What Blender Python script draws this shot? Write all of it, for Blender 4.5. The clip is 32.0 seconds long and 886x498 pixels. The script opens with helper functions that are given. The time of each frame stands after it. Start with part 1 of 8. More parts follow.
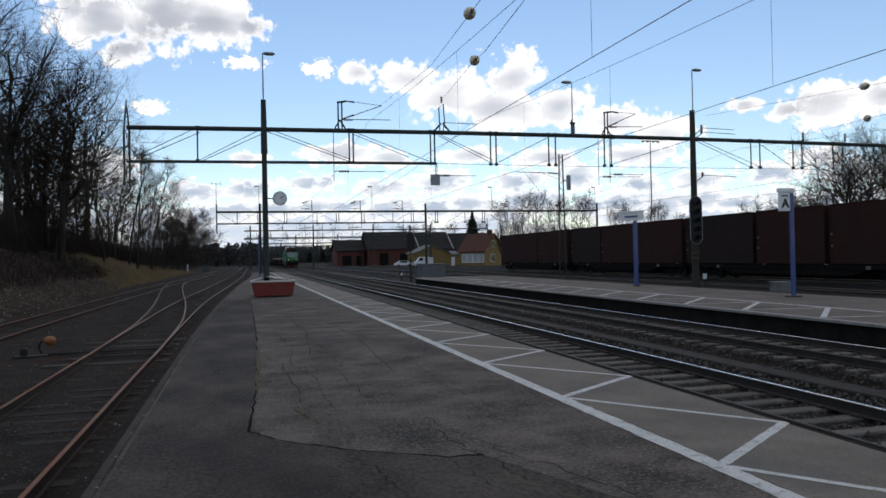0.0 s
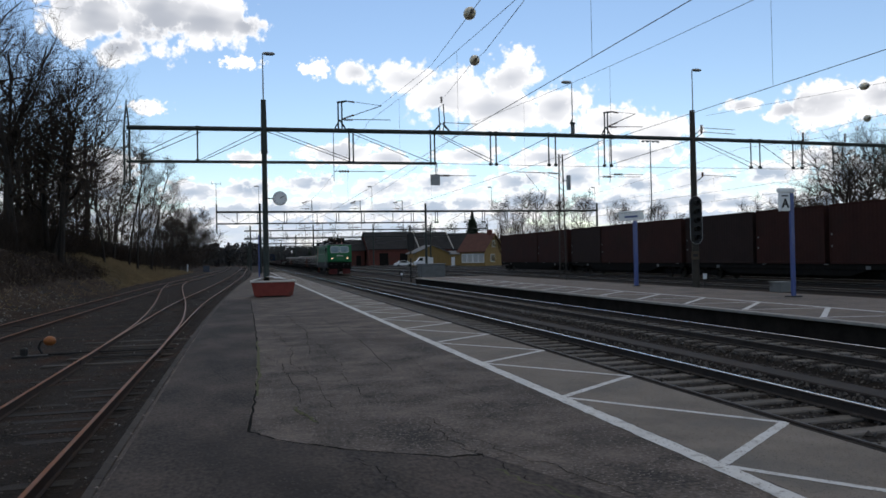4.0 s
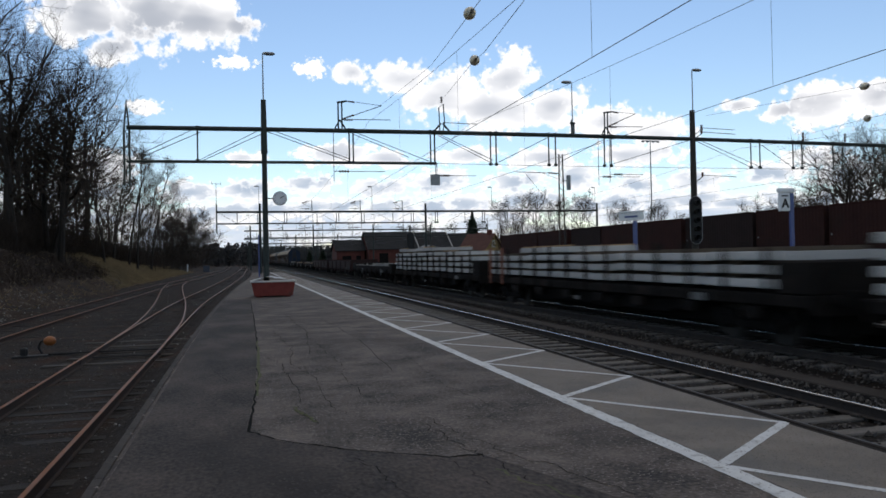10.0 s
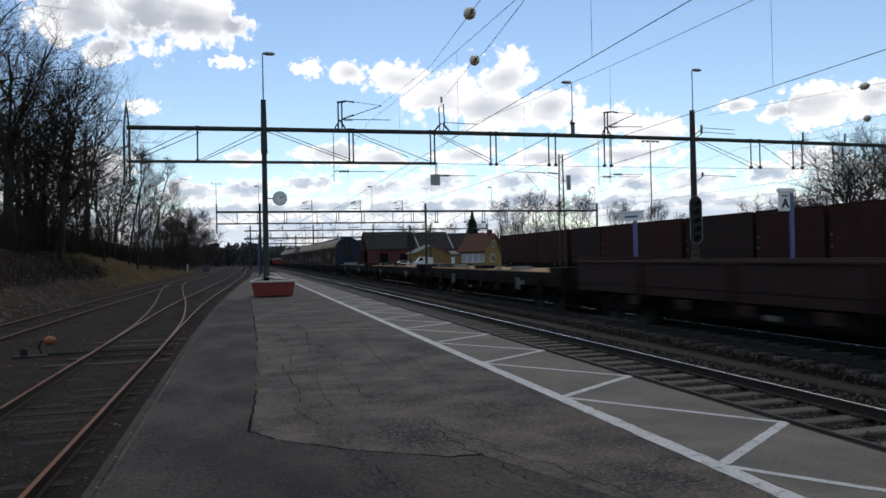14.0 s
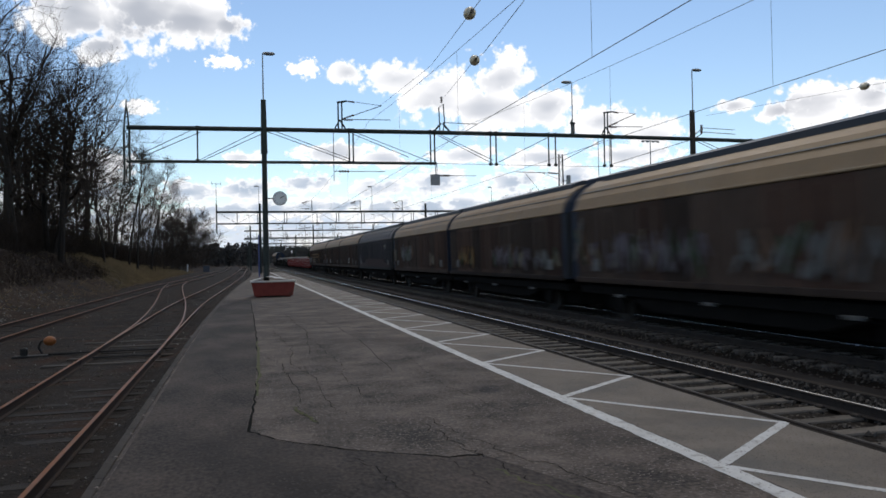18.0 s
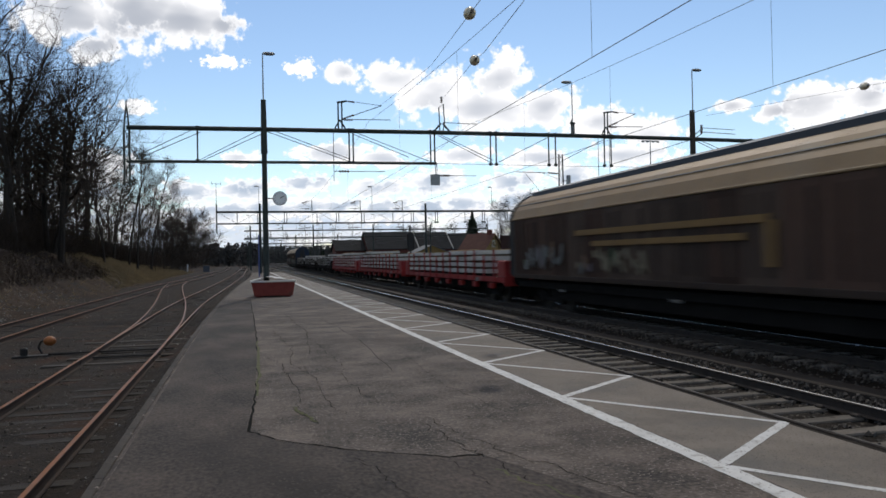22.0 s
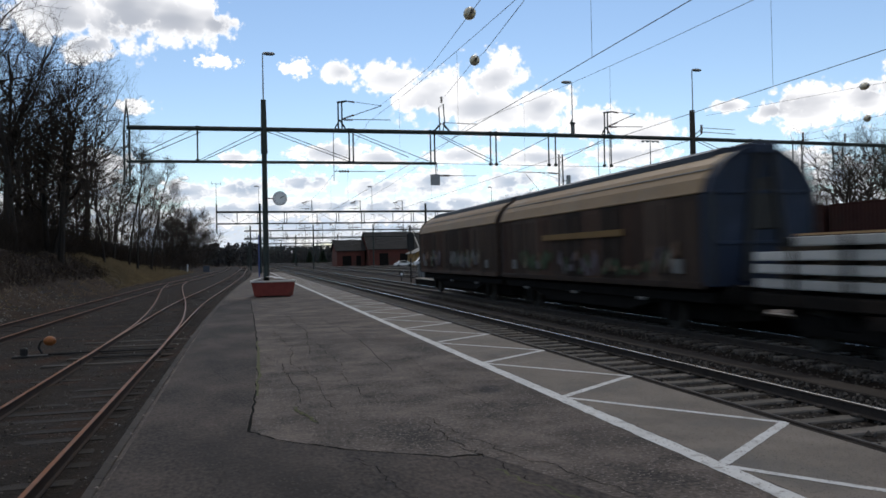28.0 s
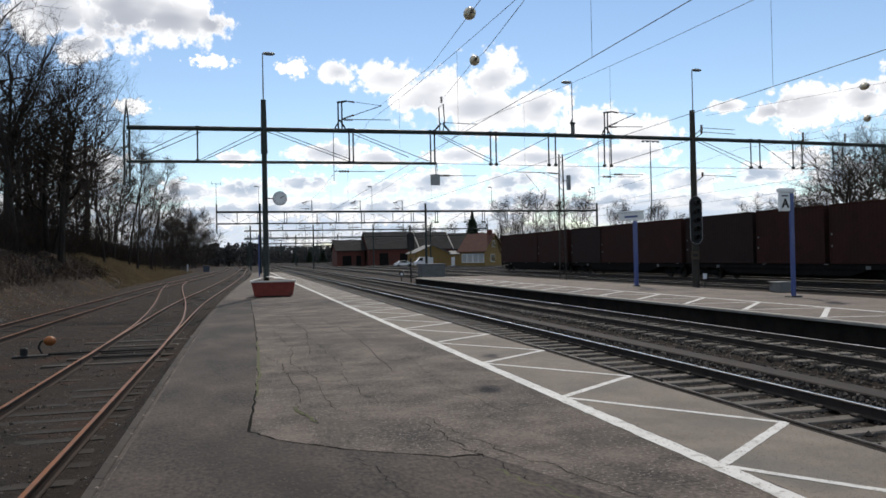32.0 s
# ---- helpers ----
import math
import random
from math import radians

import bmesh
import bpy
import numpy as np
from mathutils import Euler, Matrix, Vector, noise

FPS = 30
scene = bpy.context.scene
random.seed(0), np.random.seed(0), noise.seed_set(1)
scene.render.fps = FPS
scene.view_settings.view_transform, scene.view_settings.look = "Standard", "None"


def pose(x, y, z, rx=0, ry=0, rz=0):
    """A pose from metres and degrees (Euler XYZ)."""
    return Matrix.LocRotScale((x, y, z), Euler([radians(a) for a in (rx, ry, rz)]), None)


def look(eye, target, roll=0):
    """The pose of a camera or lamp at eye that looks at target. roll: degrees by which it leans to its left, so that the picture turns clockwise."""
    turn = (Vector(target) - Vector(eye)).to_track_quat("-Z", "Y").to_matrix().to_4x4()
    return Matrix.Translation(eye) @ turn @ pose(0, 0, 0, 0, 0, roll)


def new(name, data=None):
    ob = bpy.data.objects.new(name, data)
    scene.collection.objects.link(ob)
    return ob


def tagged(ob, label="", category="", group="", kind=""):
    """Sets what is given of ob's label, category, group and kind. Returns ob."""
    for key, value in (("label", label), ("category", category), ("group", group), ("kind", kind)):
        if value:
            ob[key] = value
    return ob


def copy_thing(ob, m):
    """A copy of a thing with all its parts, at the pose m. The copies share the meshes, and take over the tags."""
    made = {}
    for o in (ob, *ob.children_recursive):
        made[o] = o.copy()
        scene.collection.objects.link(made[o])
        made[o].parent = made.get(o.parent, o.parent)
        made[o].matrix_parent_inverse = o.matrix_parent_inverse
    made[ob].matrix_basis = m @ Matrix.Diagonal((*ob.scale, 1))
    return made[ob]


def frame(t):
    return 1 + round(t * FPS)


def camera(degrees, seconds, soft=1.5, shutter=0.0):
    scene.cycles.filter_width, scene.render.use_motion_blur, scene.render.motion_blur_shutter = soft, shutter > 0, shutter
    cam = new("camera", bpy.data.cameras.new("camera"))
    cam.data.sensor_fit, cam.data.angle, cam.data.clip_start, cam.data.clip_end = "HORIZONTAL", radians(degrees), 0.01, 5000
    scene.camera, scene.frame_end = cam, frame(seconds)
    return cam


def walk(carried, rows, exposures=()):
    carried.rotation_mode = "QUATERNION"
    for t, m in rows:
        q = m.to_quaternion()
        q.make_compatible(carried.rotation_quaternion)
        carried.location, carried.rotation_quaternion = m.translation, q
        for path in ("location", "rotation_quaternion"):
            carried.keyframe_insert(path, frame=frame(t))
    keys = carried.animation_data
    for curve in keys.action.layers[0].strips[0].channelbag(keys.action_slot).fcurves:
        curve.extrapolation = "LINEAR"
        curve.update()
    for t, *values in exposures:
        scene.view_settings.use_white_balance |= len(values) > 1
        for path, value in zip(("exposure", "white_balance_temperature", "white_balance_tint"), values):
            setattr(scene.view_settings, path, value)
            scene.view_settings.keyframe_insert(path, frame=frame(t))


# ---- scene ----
# ---------------------------------------------------------------- camera
EYE = Vector((0.0, 0.0, 1.815))
YAW, TILT, LEAN = radians(14.895), radians(0.571), -1.17
AHEAD = EYE + Vector((math.sin(YAW) * math.cos(TILT), math.cos(YAW) * math.cos(TILT), math.sin(TILT)))
cam = camera(60.85, 32.0, soft=1.6, shutter=0.6)
walk(cam, [(0.0, look(EYE, AHEAD, LEAN)), (32.0, look(EYE, AHEAD, LEAN))],
     exposures=[(0.0, 0.18, 6500, 10.5), (32.0, 0.18, 6500, 10.5)])

# ---------------------------------------------------------------- world and sun
SUN_AZ, SUN_EL = radians(16.0), radians(45.0)
SUN_DIR = Vector((math.sin(SUN_AZ) * math.cos(SUN_EL), math.cos(SUN_AZ) * math.cos(SUN_EL), math.sin(SUN_EL)))
world = bpy.data.worlds.new("sky_world")
scene.world = world
world.use_nodes = True
wn = world.node_tree.nodes
sky = wn.new("ShaderNodeTexSky")
sky.sky_type = "NISHITA"
sky.sun_disc = False
sky.sun_elevation, sky.sun_rotation = SUN_EL, SUN_AZ
sky.altitude = 800.0
sky.air_density, sky.dust_density, sky.ozone_density = 1.1, 0.0, 1.3
wn["Background"].inputs["Strength"].default_value = 0.106
world.node_tree.links.new(sky.outputs[0], wn["Background"].inputs["Color"])

sun_data = bpy.data.lights.new("sun", "SUN")
sun_data.energy, sun_data.angle, sun_data.color = 2.9, radians(1.5), (1.0, 0.93, 0.82)
sun_lamp = new("sun", sun_data)
sun_lamp.matrix_world = look(SUN_DIR * 200, (0, 0, 0))

# heights: top of the platform is 0, top of the rails RAIL
RAIL = -0.27
TRACK_1, TRACK_2, TRACK_3, TRACK_4 = 7.22, 12.03, 29.2, 34.7
SPEED, FRONT_AT_0 = 23.9, 193.25
GANTRY_Y = 39.0


# ---------------------------------------------------------------- materials
def shader(name):
    m = bpy.data.materials.new(name)
    m.use_nodes = True
    nt = m.node_tree
    return m, nt, nt.nodes["Principled BSDF"], nt.nodes["Material Output"]


def surface(name, dark, light, scale=3.0, fine=40.0, rough=0.8, metal=0.0, bump=0.3, dist=0.01, stretch=(1, 1, 1),
            ramp_at=(0.42, 0.88), vary=0.0, stain=None, stain_scale=0.6, stain_at=0.55, spec=0.3, coat=0.0, specks=None):
    """A surface whose colour runs between two tones, at a coarse and a fine scale, with relief, and stains if asked."""
    m, nt, b, out = shader(name)
    n, l = nt.nodes.new, nt.links.new
    tc = n("ShaderNodeTexCoord")
    mp = n("ShaderNodeMapping")
    mp.inputs["Scale"].default_value = stretch
    l(tc.outputs["Object"], mp.inputs["Vector"])
    a = n("ShaderNodeTexNoise")
    a.inputs["Scale"].default_value, a.inputs["Detail"].default_value, a.inputs["Roughness"].default_value = scale, 6, 0.65
    f = n("ShaderNodeTexNoise")
    f.inputs["Scale"].default_value, f.inputs["Detail"].default_value = fine, 4
    for t in (a, f):
        l(mp.outputs[0], t.inputs["Vector"])
    mix = n("ShaderNodeMath")
    mix.operation = "MULTIPLY_ADD"
    mix.inputs[1].default_value, mix.inputs[2].default_value = 0.45, 0.0
    l(f.outputs["Fac"], mix.inputs[0])
    add = n("ShaderNodeMath")
    add.operation = "MULTIPLY_ADD"
    add.inputs[1].default_value = 0.85
    l(a.outputs["Fac"], add.inputs[0])
    l(mix.outputs[0], add.inputs[2])
    ramp = n("ShaderNodeValToRGB")
    ramp.color_ramp.elements[0].position, ramp.color_ramp.elements[1].position = ramp_at
    ramp.color_ramp.elements[0].color, ramp.color_ramp.elements[1].color = (*dark, 1), (*light, 1)
    l(add.outputs[0], ramp.inputs[0])
    colour = ramp.outputs[0]
    if stain:
        s = n("ShaderNodeTexNoise")
        s.inputs["Scale"].default_value, s.inputs["Detail"].default_value = stain_scale, 7
        l(mp.outputs[0], s.inputs["Vector"])
        sr = n("ShaderNodeMapRange")
        sr.inputs["From Min"].default_value, sr.inputs["From Max"].default_value = stain_at, stain_at + 0.16
        l(s.outputs["Fac"], sr.inputs["Value"])
        mx = n("ShaderNodeMix")
        mx.data_type = "RGBA"
        mx.inputs["B"].default_value = (*stain, 1)
        l(sr.outputs[0], mx.inputs["Factor"])
        l(colour, mx.inputs["A"])
        colour = mx.outputs["Result"]
    if specks:
        tone, size, share = specks
        vo = n("ShaderNodeTexVoronoi")
        vo.inputs["Scale"].default_value = size
        l(mp.outputs[0], vo.inputs["Vector"])
        sp = n("ShaderNodeSeparateColor")
        l(vo.outputs["Color"], sp.inputs[0])
        gt = n("ShaderNodeMath")
        gt.operation = "GREATER_THAN"
        gt.inputs[1].default_value = 1 - share
        l(sp.outputs[0], gt.inputs[0])
        ms = n("ShaderNodeMix")
        ms.data_type = "RGBA"
        ms.inputs["B"].default_value = (*tone, 1)
        l(gt.outputs[0], ms.inputs["Factor"])
        l(colour, ms.inputs["A"])
        colour = ms.outputs["Result"]
    if vary:
        oi = n("ShaderNodeObjectInfo")
        vr = n("ShaderNodeMapRange")
        vr.inputs["To Min"].default_value, vr.inputs["To Max"].default_value = 1 - vary, 1 + vary
        l(oi.outputs["Random"], vr.inputs["Value"])
        hs = n("ShaderNodeHueSaturation")
        l(vr.outputs[0], hs.inputs["Value"])
        l(colour, hs.inputs["Color"])
        colour = hs.outputs[0]
    l(colour, b.inputs["Base Color"])
    rr = n("ShaderNodeMapRange")
    rr.inputs["To Min"].default_value, rr.inputs["To Max"].default_value = max(rough - 0.1, 0.05), min(rough + 0.12, 1)
    l(a.outputs["Fac"], rr.inputs["Value"])
    l(rr.outputs[0], b.inputs["Roughness"])
    b.inputs["Metallic"].default_value = metal
    b.inputs["Specular IOR Level"].default_value = spec
    b.inputs["Coat Weight"].default_value = coat
    if bump:
        bp = n("ShaderNodeBump")
        bp.inputs["Strength"].default_value, bp.inputs["Distance"].default_value = bump, dist
        l(add.outputs[0], bp.inputs["Height"])
        l(bp.outputs[0], b.inputs["Normal"])
    return m


def glowing(name, colour, strength):
    m, nt, b, out = shader(name)
    b.inputs["Base Color"].default_value = (*colour, 1)
    b.inputs["Emission Color"].default_value = (*colour, 1)
    b.inputs["Emission Strength"].default_value = strength
    return m


def glass(name, tint=(0.03, 0.035, 0.04), rough=0.06, spec=0.9):
    m, nt, b, out = shader(name)
    b.inputs["Base Color"].default_value = (*tint, 1)
    b.inputs["Roughness"].default_value = rough
    b.inputs["Specular IOR Level"].default_value = spec
    return m


ASPHALT = surface("asphalt", (0.0205, 0.0165, 0.0138), (0.150, 0.121, 0.101), 1.0, 24, 0.9, bump=1.0, dist=0.03, ramp_at=(0.51, 0.80), spec=0.28, specks=((0.175, 0.147, 0.126), 58, 0.06),
                  stain=(0.050, 0.040, 0.0335), stain_scale=0.34, stain_at=0.53)
ASPHALT_EDGE = surface("worn_asphalt", (0.098, 0.083, 0.068), (0.230, 0.198, 0.164), 0.9, 80, 0.9, bump=0.6, dist=0.014, specks=((0.085, 0.07, 0.058), 90, 0.06),
                       stain=(0.12, 0.112, 0.1), stain_scale=0.8)
ASPHALT_ISLAND = surface("grey_worn_asphalt", (0.080, 0.064, 0.052), (0.180, 0.148, 0.122), 0.9, 60, 0.9, bump=0.6, dist=0.014, specks=((0.25, 0.21, 0.18), 50, 0.04),
                         stain=(0.075, 0.063, 0.054), stain_scale=0.5, stain_at=0.52)
# patched tone, with the lens's dim lower-left corner also put into the colour
ASPHALT_PATCH = surface("patched_asphalt", (0.0140, 0.0111, 0.0094), (0.093, 0.0735, 0.0615), 0.75, 26, 0.9, bump=0.9, dist=0.02, stain=(0.0165, 0.0130, 0.0110), stain_scale=0.42, stain_at=0.49, stretch=(1, 0.55, 1),
                        ramp_at=(0.52, 0.82), spec=0.26, specks=((0.050, 0.040, 0.033), 52, 0.05))
CONCRETE = surface("concrete", (0.20, 0.19, 0.17), (0.34, 0.32, 0.29), 1.8, 35, 0.9, bump=0.4, dist=0.01,
                   stain=(0.14, 0.13, 0.11), stain_scale=1.2)
# near black: shade on the island platform's face is put into this colour
CONCRETE_DARK = surface("near_black_concrete", (0.012, 0.010, 0.0085), (0.036, 0.030, 0.025), 1.5, 30, 0.95, bump=0.5, dist=0.015, spec=0.05)
PAINT_WHITE = surface("worn_white_paint", (0.46, 0.455, 0.435), (0.63, 0.625, 0.60), 3, 60, 0.75, bump=0.25, dist=0.004,
                      stain=(0.30, 0.288, 0.265), stain_scale=7, stain_at=0.55, specks=((0.25, 0.235, 0.21), 60, 0.05))
CRACK = surface("crack_filling", (0.004, 0.004, 0.0034), (0.0095, 0.0095, 0.0075), 4, 40, 0.95, bump=0.3, spec=0.05)
MOSS = surface("moss", (0.045, 0.05, 0.02), (0.10, 0.10, 0.045), 9, 60, 1.0, bump=0.6, dist=0.02)
BALLAST = surface("ballast", (0.006, 0.0048, 0.004), (0.034, 0.028, 0.023), 11, 34, 0.95, bump=1.0, dist=0.05, spec=0.1, specks=((0.13, 0.115, 0.10), 26, 0.08),
                  stain=(0.025, 0.02, 0.016), stain_scale=0.5)
CINDER_STONE = surface("cinder_stone", (0.020, 0.0165, 0.014), (0.150, 0.128, 0.108), 5.0, 30, 0.95, bump=0.4, dist=0.01, spec=0.1)
STONE = surface("ballast_stone", (0.016, 0.0138, 0.0118), (0.115, 0.100, 0.086), 6.0, 30, 0.9, bump=0.5, dist=0.01)
CINDER = surface("siding_gravel", (0.005, 0.004, 0.0033), (0.040, 0.032, 0.026), 1.8, 30, 0.95, bump=1.0, dist=0.04, spec=0.1, specks=((0.11, 0.097, 0.085), 34, 0.012),
                 stain=(0.040, 0.021, 0.013), stain_scale=0.7, stain_at=0.54)
SOIL = surface("bank_soil", (0.012, 0.0092, 0.0073), (0.074, 0.054, 0.041), 0.9, 14, 1.0, bump=1.0, dist=0.08,
               stain=(0.075, 0.054, 0.033), stain_scale=0.16, stain_at=0.58, spec=0.05, specks=((0.13, 0.11, 0.09), 8, 0.03))
DRY_GRASS = surface("dry_grass", (0.135, 0.098, 0.054), (0.38, 0.29, 0.165), 0.5, 8, 1.0, bump=0.0)
SLEEPER_WOOD = surface("old_sleeper_wood", (0.009, 0.0075, 0.006), (0.034, 0.028, 0.023), 3, 30, 0.95, bump=0.6, dist=0.012,
                       stretch=(0.4, 3, 2), vary=0.25)
SLEEPER_GREY = surface("grey_sleeper", (0.066, 0.058, 0.049), (0.150, 0.134, 0.115), 3, 30, 0.95, bump=0.4, dist=0.01, vary=0.2)
RAIL_RUST = surface("rusty_rail", (0.016, 0.0095, 0.0065), (0.052, 0.029, 0.018), 3, 40, 0.9, metal=0.0, bump=0.4, dist=0.004)
RAIL_RUST_TOP = surface("rusty_rail_head", (0.130, 0.042, 0.011), (0.250, 0.088, 0.026), 3, 40, 0.46, metal=0.0, spec=0.22, bump=0.1, dist=0.003)
RAIL_SIDE = surface("brown_rail_web", (0.025, 0.02, 0.017), (0.06, 0.048, 0.04), 3, 40, 0.85, metal=0.1, bump=0.3, dist=0.004)
# dark copy of the polished head; the missing sky glint is put into colour
RAIL_NO_GLINT = surface("glintless_rail_head", (0.05, 0.045, 0.04), (0.10, 0.09, 0.08), 4, 60, 0.6, metal=0.4, bump=0.05)
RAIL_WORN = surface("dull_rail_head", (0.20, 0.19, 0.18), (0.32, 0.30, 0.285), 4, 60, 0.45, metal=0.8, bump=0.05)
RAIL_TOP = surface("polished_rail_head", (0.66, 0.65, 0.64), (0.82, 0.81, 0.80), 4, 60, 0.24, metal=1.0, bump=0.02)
STEEL_GREY = surface("galvanised_steel", (0.20, 0.205, 0.21), (0.36, 0.365, 0.37), 4, 40, 0.55, metal=0.7, bump=0.1, dist=0.003)
GANTRY_GREEN = surface("dark_green_gantry_paint", (0.014, 0.020, 0.018), (0.040, 0.050, 0.045), 2, 30, 0.6, bump=0.15, dist=0.004,
                       stain=(0.06, 0.04, 0.028), stain_scale=1.5, stain_at=0.62)
MAST_RUST = surface("weathered_mast_steel", (0.028, 0.026, 0.022), (0.075, 0.064, 0.053), 2, 30, 0.8, metal=0.2, bump=0.2, dist=0.004)
WIRE = surface("copper_wire", (0.05, 0.056, 0.056), (0.10, 0.105, 0.10), 3, 30, 0.5, metal=0.5, bump=0)
PORCELAIN = surface("brown_porcelain", (0.06, 0.035, 0.025), (0.10, 0.06, 0.04), 5, 30, 0.2, bump=0, coat=0.4)
CREAM_PORCELAIN = surface("cream_glazed_insulator", (0.55, 0.47, 0.33), (0.75, 0.66, 0.5), 5, 30, 0.25, bump=0, coat=0.4)
BLUE_POLE = surface("blue_pole_paint", (0.046, 0.070, 0.20), (0.072, 0.103, 0.27), 2, 40, 0.4, bump=0.1, dist=0.003, coat=0.2)
SIGN_WHITE = surface("sign_white", (0.66, 0.67, 0.68), (0.8, 0.81, 0.82), 2, 40, 0.45, bump=0.05, dist=0.003)
BLACK = surface("black_paint", (0.012, 0.012, 0.013), (0.028, 0.027, 0.026), 3, 30, 0.6, bump=0.15, dist=0.004)
GREY_BOX = surface("grey_cabinet_paint", (0.10, 0.105, 0.105), (0.17, 0.175, 0.172), 2, 30, 0.6, bump=0.1, dist=0.004,
                   stain=(0.07, 0.065, 0.06), stain_scale=1.3)
PLANTER_RED = surface("faded_red_planter", (0.13, 0.022, 0.016), (0.235, 0.046, 0.034), 2.5, 30, 0.75, bump=0.25, dist=0.006,
                      stain=(0.12, 0.04, 0.03), stain_scale=2)
PLANTER_RIM = surface("pale_planter_rim", (0.5, 0.47, 0.43), (0.66, 0.62, 0.57), 3, 30, 0.8, bump=0.2, dist=0.005)
TARP = surface("pale_tarpaulin", (0.42, 0.43, 0.42), (0.62, 0.63, 0.62), 3, 30, 0.6, bump=0.3, dist=0.02)
ORANGE = surface("orange_lever_ball", (0.22, 0.072, 0.018), (0.34, 0.122, 0.034), 6, 40, 0.45, bump=0.1, dist=0.003)
BARK = surface("bark", (0.012, 0.010, 0.0085), (0.044, 0.036, 0.030), 2, 20, 0.95, bump=0.6, dist=0.03, stretch=(1, 1, 0.3))
TWIG = surface("bare_twigs", (0.018, 0.0145, 0.012), (0.064, 0.050, 0.041), 0.8, 9, 0.95, bump=0.0, vary=0.25, spec=0.1)
BRUSH = surface("brown_brush_stems", (0.018, 0.014, 0.0115), (0.062, 0.047, 0.037), 0.5, 9, 0.95, bump=0.0, spec=0.05)
CONIFER = surface("dark_conifer", (0.012, 0.022, 0.012), (0.035, 0.055, 0.028), 0.8, 9, 0.95, bump=0.0)
# lightened tone: the haze of distance is put into this colour
FAR_WOOD = surface("distant_wood", (0.034, 0.034, 0.036), (0.09, 0.085, 0.082), 0.06, 0.9, 1.0, bump=0.0)


# ---------------------------------------------------------------- mesh helpers
class Mesh:
    """Collects vertices and faces; part() makes one mesh object of it."""

    def __init__(self):
        self.v, self.f = [], []

    def box(self, x0, x1, y0, y1, z0, z1, c=0.0):
        if c <= 0:
            b = len(self.v)
            self.v += [(x, y, z) for z in (z0, z1) for y in (y0, y1) for x in (x0, x1)]
            self.f += [tuple(b + i for i in q) for q in
                       ((0, 2, 3, 1), (4, 5, 7, 6), (0, 1, 5, 4), (2, 6, 7, 3), (0, 4, 6, 2), (1, 3, 7, 5))]
            return self
        pts = [(x0 + c, y0), (x1 - c, y0), (x1, y0 + c), (x1, y1 - c), (x1 - c, y1), (x0 + c, y1), (x0, y1 - c), (x0, y0 + c)]
        ins = [(min(max(x, x0 + c), x1 - c), min(max(y, y0 + c), y1 - c)) for x, y in pts]
        b = len(self.v)
        for ring, z in ((ins, z0), (pts, z0 + c), (pts, z1 - c), (ins, z1)):
            self.v += [(x, y, z) for x, y in ring]
        for k in range(3):
            for i in range(8):
                j = (i + 1) % 8
                self.f.append((b + 8 * k + i, b + 8 * k + j, b + 8 * k + 8 + j, b + 8 * k + 8 + i))
        self.f += [tuple(b + i for i in range(7, -1, -1)), tuple(b + 24 + i for i in range(8))]
        return self

    def rod(self, p, q, r, r2=None, n=6, caps=True):
        p, q = Vector(p), Vector(q)
        r2 = r if r2 is None else r2
        d = (q - p)
        if d.length < 1e-6:
            return self
        d.normalize()
        s = d.orthogonal().normalized()
        t = d.cross(s)
        b = len(self.v)
        for c, k in ((p, r), (q, r2)):
            for i in range(n):
                a = 2 * math.pi * i / n
                self.v.append(tuple(c + (s * math.cos(a) + t * math.sin(a)) * k))
        for i in range(n):
            j = (i + 1) % n
            self.f.append((b + i, b + j, b + n + j, b + n + i))
        if caps:
            self.f += [tuple(b + i for i in range(n - 1, -1, -1)), tuple(b + n + i for i in range(n))]
        return self

    def line(self, pts, r, n=5):
        """One connected round bar along a line; r is one radius or one for each point."""
        pts = [Vector(p) for p in pts]
        b, side = len(self.v), None
        for k, p in enumerate(pts):
            d = (pts[min(k + 1, len(pts) - 1)] - pts[max(k - 1, 0)]).normalized()
            side = d.orthogonal() if side is None else side - d * side.dot(d)
            side.normalize()
            t = d.cross(side)
            for i in range(n):
                a = 2 * math.pi * i / n
                self.v.append(tuple(p + (side * math.cos(a) + t * math.sin(a)) * (r[k] if isinstance(r, list) else r)))
        for k in range(len(pts) - 1):
            for i in range(n):
                j = (i + 1) % n
                self.f.append((b + k * n + i, b + k * n + j, b + (k + 1) * n + j, b + (k + 1) * n + i))
        e = b + (len(pts) - 1) * n
        self.f += [tuple(b + i for i in range(n - 1, -1, -1)), tuple(e + i for i in range(n))]
        return self

    def turned(self, profile, axis="z", at=(0, 0, 0), n=12):
        """A turned body: profile of (radius, height) along the axis."""
        b = len(self.v)
        for r, h in profile:
            for i in range(n):
                a = 2 * math.pi * i / n
                u, w = r * math.cos(a), r * math.sin(a)
                p = {"z": (u, w, h), "y": (u, h, w), "x": (h, u, w)}[axis]
                self.v.append((p[0] + at[0], p[1] + at[1], p[2] + at[2]))
        for k in range(len(profile) - 1):
            for i in range(n):
                j = (i + 1) % n
                self.f.append((b + k * n + i, b + k * n + j, b + (k + 1) * n + j, b + (k + 1) * n + i))
        e = b + (len(profile) - 1) * n
        self.f += [tuple(b + i for i in range(n - 1, -1, -1)), tuple(e + i for i in range(n))]
        return self

